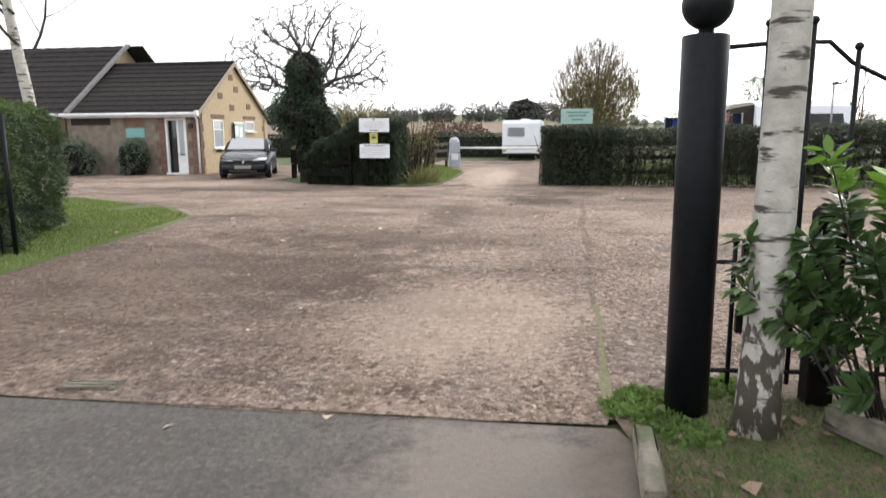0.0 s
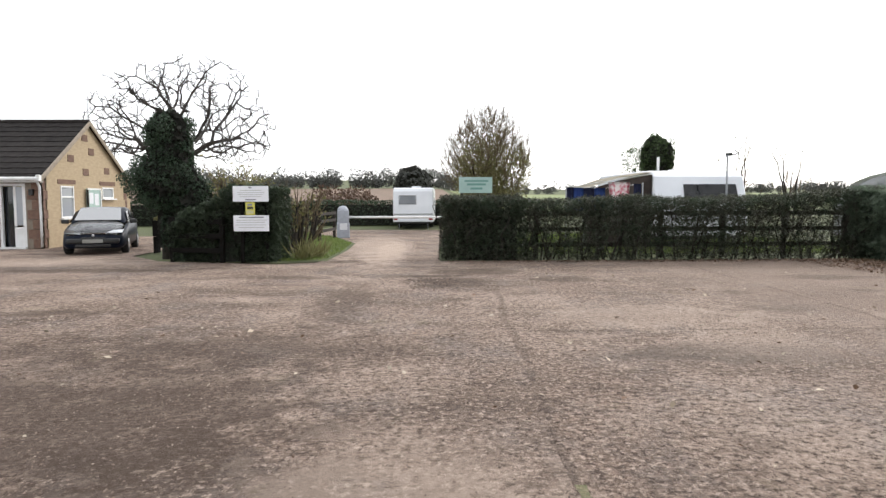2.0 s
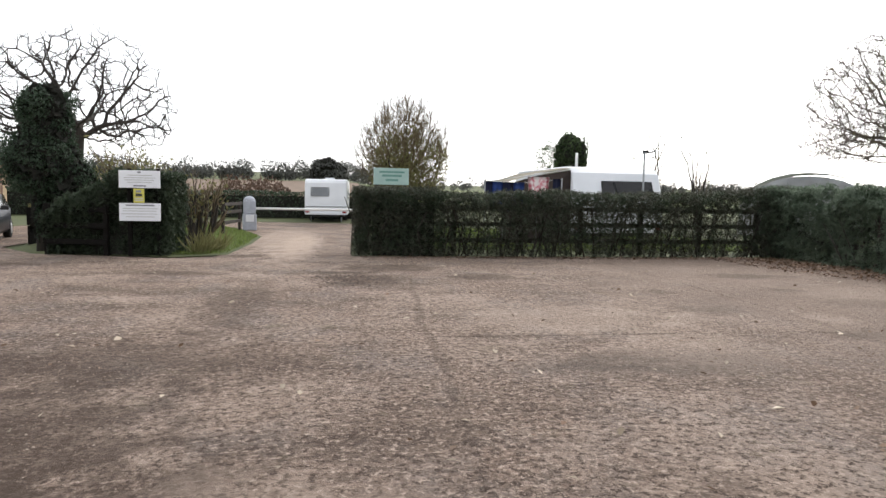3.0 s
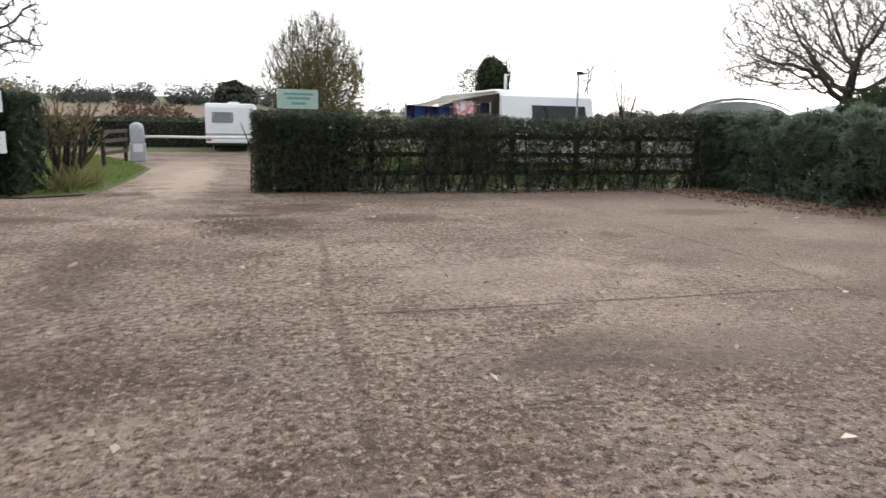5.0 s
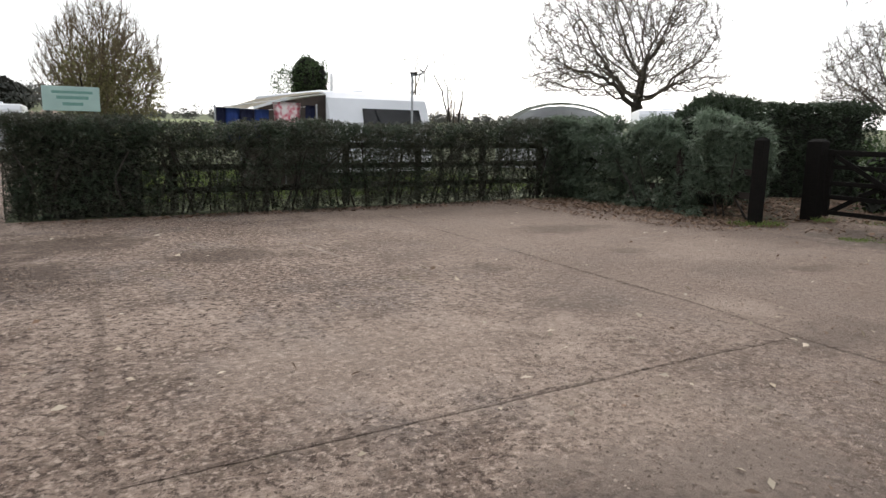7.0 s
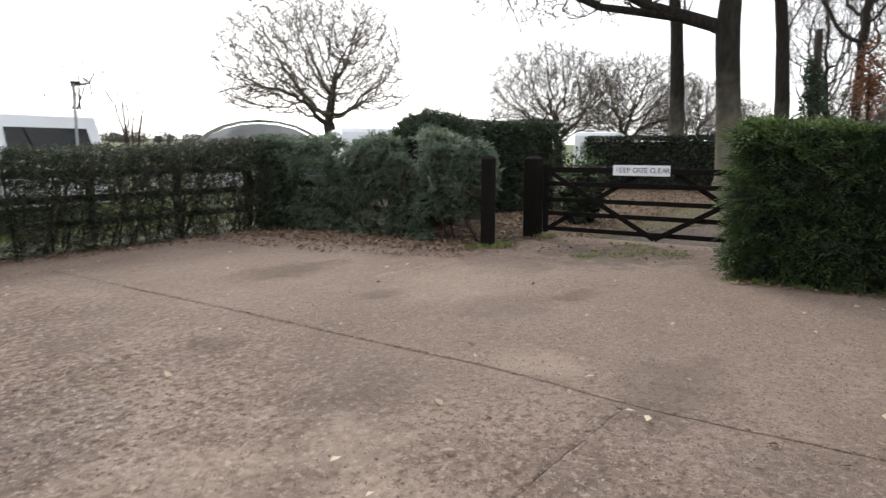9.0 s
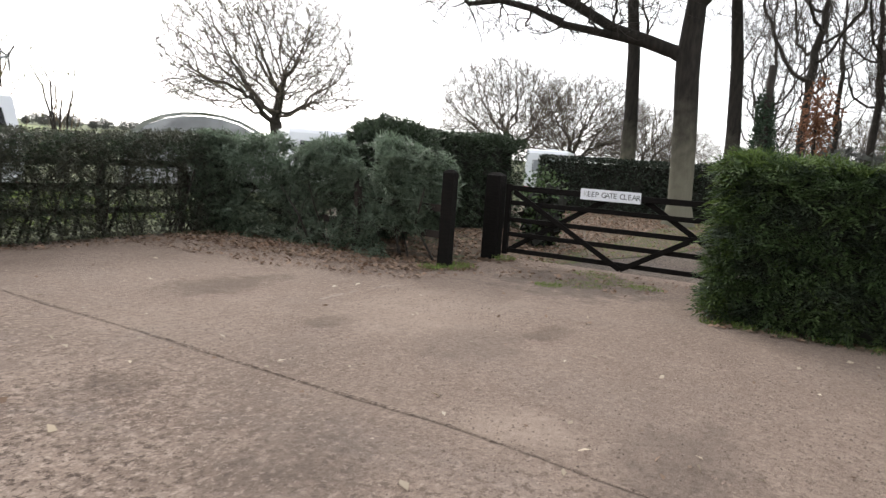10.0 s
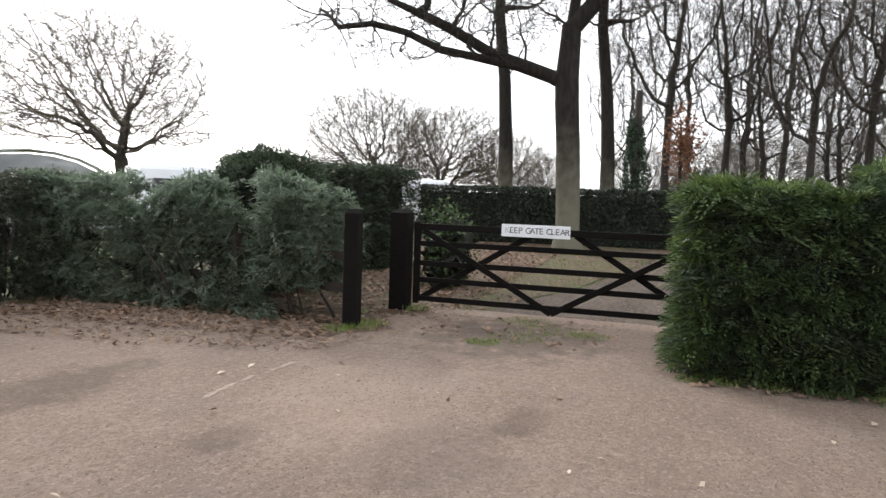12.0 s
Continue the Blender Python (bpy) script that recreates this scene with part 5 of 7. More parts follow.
def window_unit(parent, place, w, h, name="window", panes=((0, 1, 0, 1),), depth=0.06, glass="glass"):
    """A white plastic window: frame, bars, panes and sill, about its lower left corner in local x, z."""
    bm = bmesh.new()
    t = 0.05
    for c, s in (((w / 2, 0, t / 2), (w, depth, t)), ((w / 2, 0, h - t / 2), (w, depth, t)), ((t / 2, 0, h / 2), (t, depth, h - 2 * t)), ((w - t / 2, 0, h / 2), (t, depth, h - 2 * t))):
        box(bm, c, s)
    for x0, x1, z0, z1 in panes:
        if z0 > 0:
            box(bm, (w / 2, 0, h * z0), (w - 2 * t, depth * 0.9, t))
        if x0 > 0:
            box(bm, (w * x0, 0, h / 2), (t, depth * 0.8, h - 2 * t))
    bmesh.ops.transform(bm, matrix=place, verts=bm.verts)
    win = part(name, bm, "white", parent)
    for x0, x1, z0, z1 in panes:
        bm = bmesh.new()
        box(bm, (w * (x0 + x1) / 2, 0.012, h * (z0 + z1) / 2), (w * (x1 - x0) - t, 0.01, h * (z1 - z0) - t))
        bmesh.ops.transform(bm, matrix=place, verts=bm.verts)
        part("pane", bm, glass, win)
    bm = bmesh.new()
    box(bm, (w / 2, -0.06, -0.03), (w + 0.12, 0.14, 0.05), 0.006)
    bmesh.ops.transform(bm, matrix=place, verts=bm.verts)
    part("sill", bm, "white", win)
    return win


def tiled_slope(parent, x0, x1, y_eave, z_eave, y_ridge, z_ridge, rows, cut=None):
    """Roof slope of overlapping courses, each a part; cut(z) moves the left end of a course."""
    dy, dz = (y_ridge - y_eave) / rows, (z_ridge - z_eave) / rows
    ln = math.hypot(dy, dz)
    ang = math.atan2(dz, dy)
    for k in range(rows):
        a = x0 if cut is None else cut(k / rows)
        bm = bmesh.new()
        n = max(4, int((x1 - a) / 0.33))
        prev = None
        for i in range(n + 1):
            x = a + (x1 - a) * i / n
            up = 0.016 * (i % 2)
            row = [bm.verts.new((x, -0.04, up - 0.03)), bm.verts.new((x, -0.04, up + 0.022)), bm.verts.new((x, ln + 0.02, up - 0.006)), bm.verts.new((x, ln + 0.02, up - 0.04))]
            if prev:
                for q in range(4):
                    bm.faces.new((prev[q], prev[(q + 1) % 4], row[(q + 1) % 4], row[q]))
            prev = row
        bmesh.ops.recalc_face_normals(bm, faces=bm.faces)
        turn = Matrix.Translation((0, y_eave + dy * k, z_eave + dz * k)) @ Matrix.Rotation(ang if dy > 0 else ang, 4, "X")
        bmesh.ops.transform(bm, matrix=turn, verts=bm.verts)
        part("tile_course", bm, "roof", parent)


def roof_block(parent, x0, x1, y0, y1, ze, zr, name="roof"):
    """The solid of a pitched roof under its tiles."""
    bm = bmesh.new()
    ym = (y0 + y1) / 2
    a = [bm.verts.new((x0, y, z)) for y, z in ((y0, ze), (y1, ze), (ym, zr))]
    b = [bm.verts.new((x1, y, z)) for y, z in ((y0, ze), (y1, ze), (ym, zr))]
    bm.faces.new(a[::-1])
    bm.faces.new(b)
    for i in range(3):
        bm.faces.new((a[i], a[(i + 1) % 3], b[(i + 1) % 3], b[i]))
    bmesh.ops.recalc_face_normals(bm, faces=bm.faces)
    return part(name, bm, "brick", parent)


def house():
    hs = thing("house", (-11.82, 25.62, 0), "single-storey buff brick house with dark tiled roofs", "house")
    T = Matrix.Translation
    # front wall of the low wing, facing the yard; local x runs left to right, the corner at 0
    W, RY, RZ, X = 6.15, 3.08, 4.35, -5.35
    door = (-1.36, -0.52, 0.0, 2.08)
    wall_with_holes("front_wall", X, 0, 0, 2.36, 0.28, [door], "brick_pale", hs, Matrix())
    # gable wall along +y
    wins = [(1.1, 1.95, 0.95, 2.03), (4.02, 4.93, 1.61, 2.03)]
    wall_with_holes("gable_wall", 0, W, 0, 2.36, 0.28, wins, "brick", hs, Matrix.Rotation(radians(90), 4, "Z"))
    wall_with_holes("back_wall", X, 0, 0, 2.36, 0.28, [], "brick", hs, T((0, W, 0)))
    roof = roof_block(hs, X, -0.003, 0.0, W, 2.362, RZ - 0.08)
    tiled_slope(roof, X, 0.1, -0.28, 2.2, RY, RZ, 11)
    # far slope and ridge
    slope = math.atan2(RZ - 2.2, RY + 0.28)
    one_box("far_slope", (-2.62, (RY + W + 0.28) / 2, (RZ + 2.2) / 2), (5.44, math.hypot(RY + 0.28, RZ - 2.2), 0.06), "roof", roof, turn=Matrix.Rotation(-slope, 4, "X"))
    one_tube("ridge_tile", [(X, RY, RZ + 0.01), (0.1, RY, RZ + 0.01)], 0.09, "roof", roof, 8)
    for y0, sg in ((-0.32, 1), (W + 0.32, -1)):
        d = Vector((0, RY + 0.32, RZ - 2.17))
        one_box("bargeboard", (0.11, (y0 + RY) / 2, (RZ + 2.1) / 2), (0.04, d.length, 0.14), "bargeboard", hs, turn=Matrix.Rotation(sg * math.atan2(d.z, d.y), 4, "X"))
    mid = (X + 0.1) / 2
    one_tube("gutter", [(X, -0.34, 2.22), (0.1, -0.34, 2.22)], 0.06, "white", hs, 10, "white gutter")
    one_box("fascia", (mid, -0.27, 2.2), (5.4, 0.03, 0.15), "white", hs)
    one_box("soffit", (mid, -0.13, 2.12), (5.4, 0.26, 0.02), "white", hs)
    one_box("gutter_end", (0.08, -0.3, 2.24), (0.12, 0.16, 0.2), "white", hs, 0.02)
    one_tube("downpipe", [(0.02, -0.32, 2.18), (-0.02, -0.08, 1.98), (-0.02, -0.07, 1.0), (-0.02, -0.07, 0.05)], 0.038, "white", hs, 10, "white downpipe")
    # brown brick quoins at the corner and round the door
    for k in range(7):
        w = 0.36 if k % 2 else 0.22
        one_box("quoin", (-w / 2 - 0.1, -0.004, 0.16 + 0.31 * k), (w, 0.014, 0.29), "brick_red", hs)
        one_box("quoin", (0.004, w / 2 + 0.002, 0.16 + 0.31 * k), (0.014, w * 0.7, 0.29), "brick_red", hs)
        one_box("quoin", (0.004, 6.15 - w / 2, 0.16 + 0.31 * k), (0.014, w * 0.7, 0.29), "brick_red", hs)
        one_box("quoin", (-1.38 - w / 2, -0.004, 0.16 + 0.31 * k), (w, 0.014, 0.29), "brick_red", hs)
    # door: white frame, half-open leaf with glazed lower part
    bm = bmesh.new()
    for c, s in (((-1.32, 0.06, 1.04), (0.08, 0.1, 2.08)), ((-0.56, 0.06, 1.04), (0.08, 0.1, 2.08)), ((-0.94, 0.06, 2.04), (0.68, 0.1, 0.08)), ((-0.94, -0.02, 0.03), (0.84, 0.2, 0.06))):
        box(bm, c, s)
    frame_ob = part("door_frame", bm, "white", hs, "white door frame")
    # dark sheet stands for the unlit room behind the half-open door
    one_box("dark_opening", (-1.1, 0.2, 1.0), (0.36, 0.02, 1.96), "glass", frame_ob)
    leaf = one_box("door_leaf", (-0.78, 0.13, 0.36), (0.36, 0.05, 0.66), "white", frame_ob)
    one_box("glazing", (-0.78, 0.13, 1.36), (0.2, 0.03, 1.22), "glass_pale", frame_ob)
    for x in (-0.92, -0.64):
        one_box("door_stile", (x, 0.13, 1.36), (0.08, 0.05, 1.3), "white", frame_ob)
    # boarded window, teal sign, light
    one_box("boarded_window", (-2.62, -0.01, 1.92), (0.75, 0.06, 0.42), "brick_red", hs, label="brown boarded window")
    # added dark panel stands in for the shaded recess under the eaves
    one_box("eaves_board", (-4.35, -0.012, 1.98), (1.6, 0.05, 0.26), "brown_wood", hs, label="dark panel for the shaded recess under the eaves")
    one_box("lamp_box", (-0.3, -0.06, 1.8), (0.14, 0.1, 0.2), "black_plastic", hs, 0.02)
    # gable details
    P = Matrix.Rotation(radians(90), 4, "Z")
    window_unit(hs, T((0.05, 1.1, 0.95)) @ P @ T((0, 0.06, 0)), 0.85, 1.08, panes=((0, 1, 0, 0.66), (0, 1, 0.66, 1)), glass="glass_pale")
    window_unit(hs, T((0.05, 4.02, 1.61)) @ P @ T((0, 0.06, 0)), 0.91, 0.42, glass="glass_pale")
    for y, z in ((1.85, 2.98), (3.3, 3.3), (2.85, 2.55), (4.45, 2.65), (2.85, 3.76)):
        one_box("dark_stone", (0.004, y, z), (0.02, 0.4, 0.24), "brick_red", hs)
    for y, w in ((1.52, 1.15), (4.47, 1.25)):
        one_box("lintel", (0.004, y, 2.17), (0.02, w, 0.15), "brick_red", hs)
    # taller wing to the left
    tall = roof_block(hs, -20, X - 0.003, 0.1, 8.2, 2.35, 5.2, "tall_roof")
    tiled_slope(tall, -20, X + 0.12, -0.25, 2.25, 4.14, 5.28, 13)
    one_box("far_slope", (-12.3, 6.3, 3.75), (15.6, 5.3, 0.06), "roof", tall, turn=Matrix.Rotation(-math.atan2(3.03, 4.4), 4, "X"))
    d = Vector((0, 4.4, 3.03))
    one_box("verge_flashing", (X + 0.16, 1.95, 3.8), (0.2, d.length, 0.1), "lead", hs, turn=Matrix.Rotation(math.atan2(d.z, d.y), 4, "X"))
    one_box("verge_board", (X + 0.1, 6.32, 3.8), (0.06, d.length, 0.14), "bargeboard", hs, turn=Matrix.Rotation(-math.atan2(d.z, d.y), 4, "X"))
    one_tube("gutter", [(-20, -0.34, 2.22), (X - 0.02, -0.34, 2.22)], 0.06, "white", hs, 10, "white gutter")
    wall_with_holes("porch_wall", -20, X, 0, 2.34, 0.28, [(-9.5, -8.3, 0.9, 2.0)], "brick_pale", hs, T((0, 0.9, 0)))
    wall_with_holes("end_wall", 0, 7.0, 0, 2.34, 0.28, [], "brick", hs, T((X, 0.9, 0)) @ P)
    window_unit(hs, T((-9.5, 0.95, 0.9)), 1.2, 1.1, panes=((0, 0.5, 0, 1), (0.5, 1, 0, 1)))
    one_box("porch_pier", (X - 0.2, 0.1, 1.1), (0.34, 0.34, 2.2), "brick_red", hs, 0.01)
    one_tube("television_mast", [(0.05, 3.08, 4.3), (0.05, 3.08, 5.2)], 0.018, "metal_grey", hs, 6)
    one_box("aerial", (0.05, 3.08, 5.15), (0.02, 0.5, 0.02), "metal_grey", hs)
    return hs


house()

ts = thing("wall_sign", (-14.35, 25.58, 1.55), "small teal sign fixed to the house front", "sign")
one_box("board", (0, 0, 0), (0.75, 0.03, 0.36), "teal", ts, 0.004)
nb = thing("notice_board", (-11.76, 28.85, 1.42), "glazed notice board with papers on the gable wall", "notice board")
one_box("back_panel", (0, 0, 0), (0.05, 0.95, 1.1), "mint", nb)
one_box("case_frame", (0.03, 0, 0.53), (0.05, 1.0, 0.06), "white", nb)
one_box("case_frame", (0.03, 0, -0.53), (0.05, 1.0, 0.06), "white", nb)
one_box("case_frame", (0.03, -0.48, 0), (0.05, 0.05, 1.0), "brown_wood", nb)
one_box("case_frame", (0.03, 0.48, 0), (0.05, 0.05, 1.0), "white", nb)
for y, z, w, h in ((-0.22, 0.2, 0.3, 0.4), (0.18, 0.15, 0.3, 0.42), (-0.1, -0.28, 0.5, 0.3), (0.3, -0.3, 0.2, 0.28)):
    one_box("paper", (0.028, y, z), (0.004, w, h), "white_board", nb)


round_bush((-16.3, 24.7, 0), (0.95, 0.6, 0.75), 3500, 201, "rounded green bush against the house wall")
round_bush((-14.2, 25.1, 0), (0.6, 0.45, 0.8), 3000, 203, "green bush growing up the house front")
round_bush((-19, 24.6, 0), (1.2, 0.6, 0.7), 3000, 205, "rounded green bush against the house wall")


# ---- the parked car ----
def loft(bm, stations):
    """A skin over half sections (x, z) mirrored across, each at its y."""
    rows = []
    for y, pts in stations:
        full = [(-x, z) for x, z in pts[::-1] if x > 1e-4] + [(x, z) for x, z in pts]
        rows.append([bm.verts.new((x, y, z)) for x, z in full])
    for r0, r1 in zip(rows, rows[1:]):
        for k in range(len(r0) - 1):
            bm.faces.new((r0[k], r0[k + 1], r1[k + 1], r1[k]))
    bm.faces.new(rows[0])
    bm.faces.new(rows[-1][::-1])
    bmesh.ops.recalc_face_normals(bm, faces=bm.faces)


def car(at, rz):
    c = thing("parked_car", at, "dark blue small hatchback parked beside the house", "car", rz=rz)
    c.matrix_basis = c.matrix_basis @ Matrix.Diagonal((1, 1, 0.93, 1))
    bm = bmesh.new()

    def sec(w, lo, belt, top):
        return [(0.001, lo), (w * 0.9, lo), (w, lo + 0.1), (w, (lo + belt) / 2), (w * 0.985, belt - 0.06), (w * 0.93, belt), (w * 0.6, top), (0.001, top + 0.015)]

    loft(bm, [(0.0, sec(0.60, 0.24, 0.48, 0.5)), (0.06, sec(0.70, 0.2, 0.53, 0.57)), (0.2, sec(0.78, 0.19, 0.62, 0.67)), (0.5, sec(0.82, 0.19, 0.76, 0.815)), (0.95, sec(0.825, 0.2, 0.88, 0.965)),
              (1.4, sec(0.83, 0.2, 0.92, 0.96)), (2.4, sec(0.83, 0.2, 0.93, 0.96)), (3.3, sec(0.82, 0.2, 0.95, 0.98)), (3.65, sec(0.77, 0.24, 0.95, 0.98)), (3.8, sec(0.68, 0.3, 0.85, 0.9))])
    body = part("body", bm, "car_paint", c, "glossy dark blue paint", True)
    bm = bmesh.new()

    def cab(w0, w1, z0, z1):
        return [(0.001, z0), (w0, z0), (w0 * 0.5 + w1 * 0.5 + 0.015, (z0 + z1) / 2), (w1, z1 - 0.05), (w1 * 0.86, z1), (0.001, z1 + 0.02)]

    loft(bm, [(0.98, cab(0.70, 0.69, 0.90, 0.93)), (1.3, cab(0.76, 0.68, 0.90, 1.12)), (1.72, cab(0.77, 0.64, 0.90, 1.37)), (2.1, cab(0.77, 0.63, 0.9, 1.42)), (2.8, cab(0.77, 0.62, 0.9, 1.42)), (3.3, cab(0.75, 0.6, 0.9, 1.36)), (3.62, cab(0.7, 0.62, 0.9, 1.02))])
    part("cabin", bm, "car_paint", c, "", True)
    # bonnet skin, a little proud of the body
    bm = bmesh.new()
    hood = [(0.1, 0.74, 0.55, 0.6), (0.3, 0.785, 0.67, 0.727), (0.5, 0.80, 0.765, 0.82), (0.75, 0.81, 0.83, 0.905), (1.0, 0.80, 0.885, 0.98)]
    grid = []
    for y, w, side, top in hood:
        grid.append([bm.verts.new((u * w * 0.93, y + 0.05 * u * u - 0.02, top + 0.025 + (side - top) * max(0.0, abs(u) - 0.62) / 0.38)) for u in (-1, -0.85, -0.65, -0.3, 0, 0.3, 0.65, 0.85, 1)])
    for r0, r1 in zip(grid, grid[1:]):
        for k in range(8):
            bm.faces.new((r0[k], r0[k + 1], r1[k + 1], r1[k]))
    bmesh.ops.solidify(bm, geom=bm.faces[:], thickness=0.012)
    part("bonnet", bm, "bonnet_paint", c, "polished bonnet reflecting the sky", True)
    # windscreen
    bm = bmesh.new()
    q = [(-0.62, 1.02, 0.985), (0.62, 1.02, 0.985), (0.55, 1.70, 1.368), (-0.55, 1.70, 1.368)]
    mid = [(0, 0.96, 0.99), (0, 1.66, 1.395)]
    v = [bm.verts.new((x, y - 0.03, z + 0.045)) for x, y, z in (q[0], mid[0], q[1], q[2], mid[1], q[3])]
    bm.faces.new((v[0], v[1], v[4], v[5]))
    bm.faces.new((v[1], v[2], v[3], v[4]))
    part("windscreen", bm, "windscreen", c, "windscreen reflecting the pale sky", True)
    for s in (-1, 1):
        for y0, y1, z1a, z1b, nm in ((1.35, 2.2, 1.2, 1.33, "front_side_window"), (2.3, 3.15, 1.33, 1.3, "rear_side_window")):
            bm = bmesh.new()
            v = [bm.verts.new((s * x, y, z)) for x, y, z in ((0.792, y0 - 0.15, 0.95), (0.792, y1, 0.95), (0.68, y1, z1b), (0.685, y0 + 0.25, z1a + 0.08))]
            bm.faces.new(v)
            bmesh.ops.solidify(bm, geom=bm.faces[:], thickness=0.012)
            part(nm, bm, "glass", c)
        # headlamp
        bm = bmesh.new()
        loft_pts = [(0.32, 0.07, 0.62), (0.74, 0.2, 0.66), (0.76, 0.42, 0.75), (0.5, 0.2, 0.74), (0.34, 0.1, 0.67)]
        v = [bm.verts.new((s * x, y - 0.035, z)) for x, y, z in loft_pts]
        bm.faces.new(v)
        bmesh.ops.solidify(bm, geom=bm.faces[:], thickness=0.04)
        part("headlight", bm, "lamp_glass", c, "clear headlight", True)
        m = one_box("mirror", (s * 0.92, 1.32, 0.98), (0.2, 0.1, 0.13), "black_plastic", c, 0.03)
        fog = one_tube("fog_lamp", [(s * 0.58, 0.03, 0.36), (s * 0.58, 0.06, 0.36)], 0.05, "lamp_glass", c, 12)
        for y in (0.72, 3.12):
            w = one_tube("wheel", [(s * 0.64, y, 0.29), (s * 0.66, y, 0.29), (s * 0.82, y, 0.29), (s * 0.84, y, 0.29)], [0.25, 0.29, 0.29, 0.25], "rubber", c, 20)
            one_tube("rim", [(s * 0.835, y, 0.29), (s * 0.845, y, 0.29)], [0.18, 0.16], "rim", w, 12)
    one_box("grille", (0, 0.02, 0.51), (0.62, 0.06, 0.05), "black_plastic", c, 0.01)
    one_box("bumper", (0, 0.03, 0.42), (1.36, 0.16, 0.16), "black_plastic", c, 0.05)
    one_box("lower_intake", (0, 0.0, 0.28), (0.9, 0.1, 0.09), "black_plastic", c, 0.02)
    one_box("number_plate", (0, -0.055, 0.42), (0.52, 0.012, 0.11), "plate", c, 0.003)
    bm = bmesh.new()
    bmesh.ops.create_uvsphere(bm, u_segments=10, v_segments=6, radius=0.04)
    bmesh.ops.translate(bm, vec=(0, 0.05, 0.585), verts=bm.verts)
    part("badge", bm, "rim", c, "", True)
    for a in (-0.3, 0.25):
        one_tube("wiper", [(a - 0.25, 0.99, 1.0), (a + 0.25, 1.0, 1.02)], 0.008, "black_plastic", c, 5)
    return c


car((-8.98, 22.95, 0.0), 17)

# ---- notice boards in the hedge ----
def notice(at, w, h, label, material, bars, seed, rz=0):
    g = thing("notice", at, label, "sign", rz=rz)
    one_box("board", (0, 0, 0), (w, 0.02, h), material, g, 0.004)
    rng = random.Random(seed)
    for z, wd, ht, ink in bars:
        one_box("line_of_writing", (rng.uniform(-0.01, 0.01), -0.012, z * h), (wd * w, 0.003, ht), ink, g)
    return g


SX = -3.79
nl = notice((SX, 19.97, 1.67), 0.84, 0.37, "white notice board with lines of small faded writing", "white_board",
            [(0.4, 0.08, 0.04, "ink"), (0.22, 0.6, 0.018, "ink_pale"), (0.08, 0.75, 0.014, "ink_pale"), (-0.05, 0.7, 0.014, "ink_pale"), (-0.18, 0.6, 0.014, "ink_pale"), (-0.38, 0.3, 0.03, "ink")], 1)
notice((SX, 19.97, 0.97), 0.84, 0.38, "white notice board below the first in the hedge", "white_board",
       [(0.38, 0.7, 0.03, "ink"), (0.2, 0.85, 0.016, "ink_pale"), (0.06, 0.8, 0.016, "ink_pale"), (-0.1, 0.86, 0.016, "ink_pale"), (-0.26, 0.7, 0.016, "ink_pale")], 2)
notice((SX - 0.02, 19.98, 1.32), 0.22, 0.3, "small yellow warning notice between white boards", "yellow", [(0.3, 0.5, 0.05, "ink"), (0.05, 0.6, 0.06, "ink_dark"), (-0.2, 0.75, 0.02, "ink_pale"), (-0.34, 0.75, 0.02, "ink_pale")], 3)
for x in (SX - 0.3, SX + 0.3):
    g = thing("sign_post", (x, 20.3, 0), "dark timber post behind the notice boards", "post")
    one_box("shaft", (0, 0, 0.95), (0.08, 0.08, 1.9), "black_wood", g, 0.006)

g = thing("site_sign", (1.83, 23.55, 0), "pale green sign board standing above the clipped hedge", "sign", rz=4)
one_box("board", (0, 0, 1.94), (0.98, 0.025, 0.46), "mint", g, 0.004)
for z, w, h in ((2.06, 0.7, 0.05), (1.96, 0.55, 0.06), (1.84, 0.35, 0.06)):
    one_box("line_of_writing", (0.02, -0.015, z), (w, 0.003, h), "mint_ink", g)
for x in (-0.4, 0.4):
    one_box("post", (x, 0.05, 1.05), (0.07, 0.07, 2.1), "brown_wood", g, 0.005)

# ---- barrier ----
g = thing("barrier_pillar", (-2.97, 31.2, 0), "grey rounded-top barrier pillar with a paper notice", "pillar", rz=10)
bm = bmesh.new()
for z0, w, h in ((0.0, 0.5, 0.62), (0.62, 0.44, 0.5)):
    box(bm, (0, 0, z0 + h / 2), (w, w, h), 0.03)
part("body", bm, "pillar", g)
bm = bmesh.new()
bmesh.ops.create_uvsphere(bm, u_segments=16, v_segments=10, radius=0.22)
bmesh.ops.scale(bm, vec=(1, 1, 0.8), verts=bm.verts)
bmesh.ops.translate(bm, vec=(0, 0, 1.12), verts=bm.verts)
part("dome", bm, "pillar", g, "", True)
one_box("paper_notice", (0, -0.255, 0.46), (0.3, 0.006, 0.26), "white_board", g)
one_box("hinge_plate", (0.24, 0, 0.82), (0.05, 0.16, 0.16), "metal_grey", g, 0.01)
g = thing("barrier_boom", (-2.97, 31.2, 0), "long white barrier boom across the drive", "barrier", rz=0)
one_tube("pole", [(0.25, -0.02, 0.83), (3.2, -0.02, 0.82), (5.4, -0.02, 0.82)], 0.045, "white", g, 12)
one_tube("rest_post", [(5.3, 0, 0), (5.3, 0, 0.78)], 0.05, "metal_grey", g, 10)


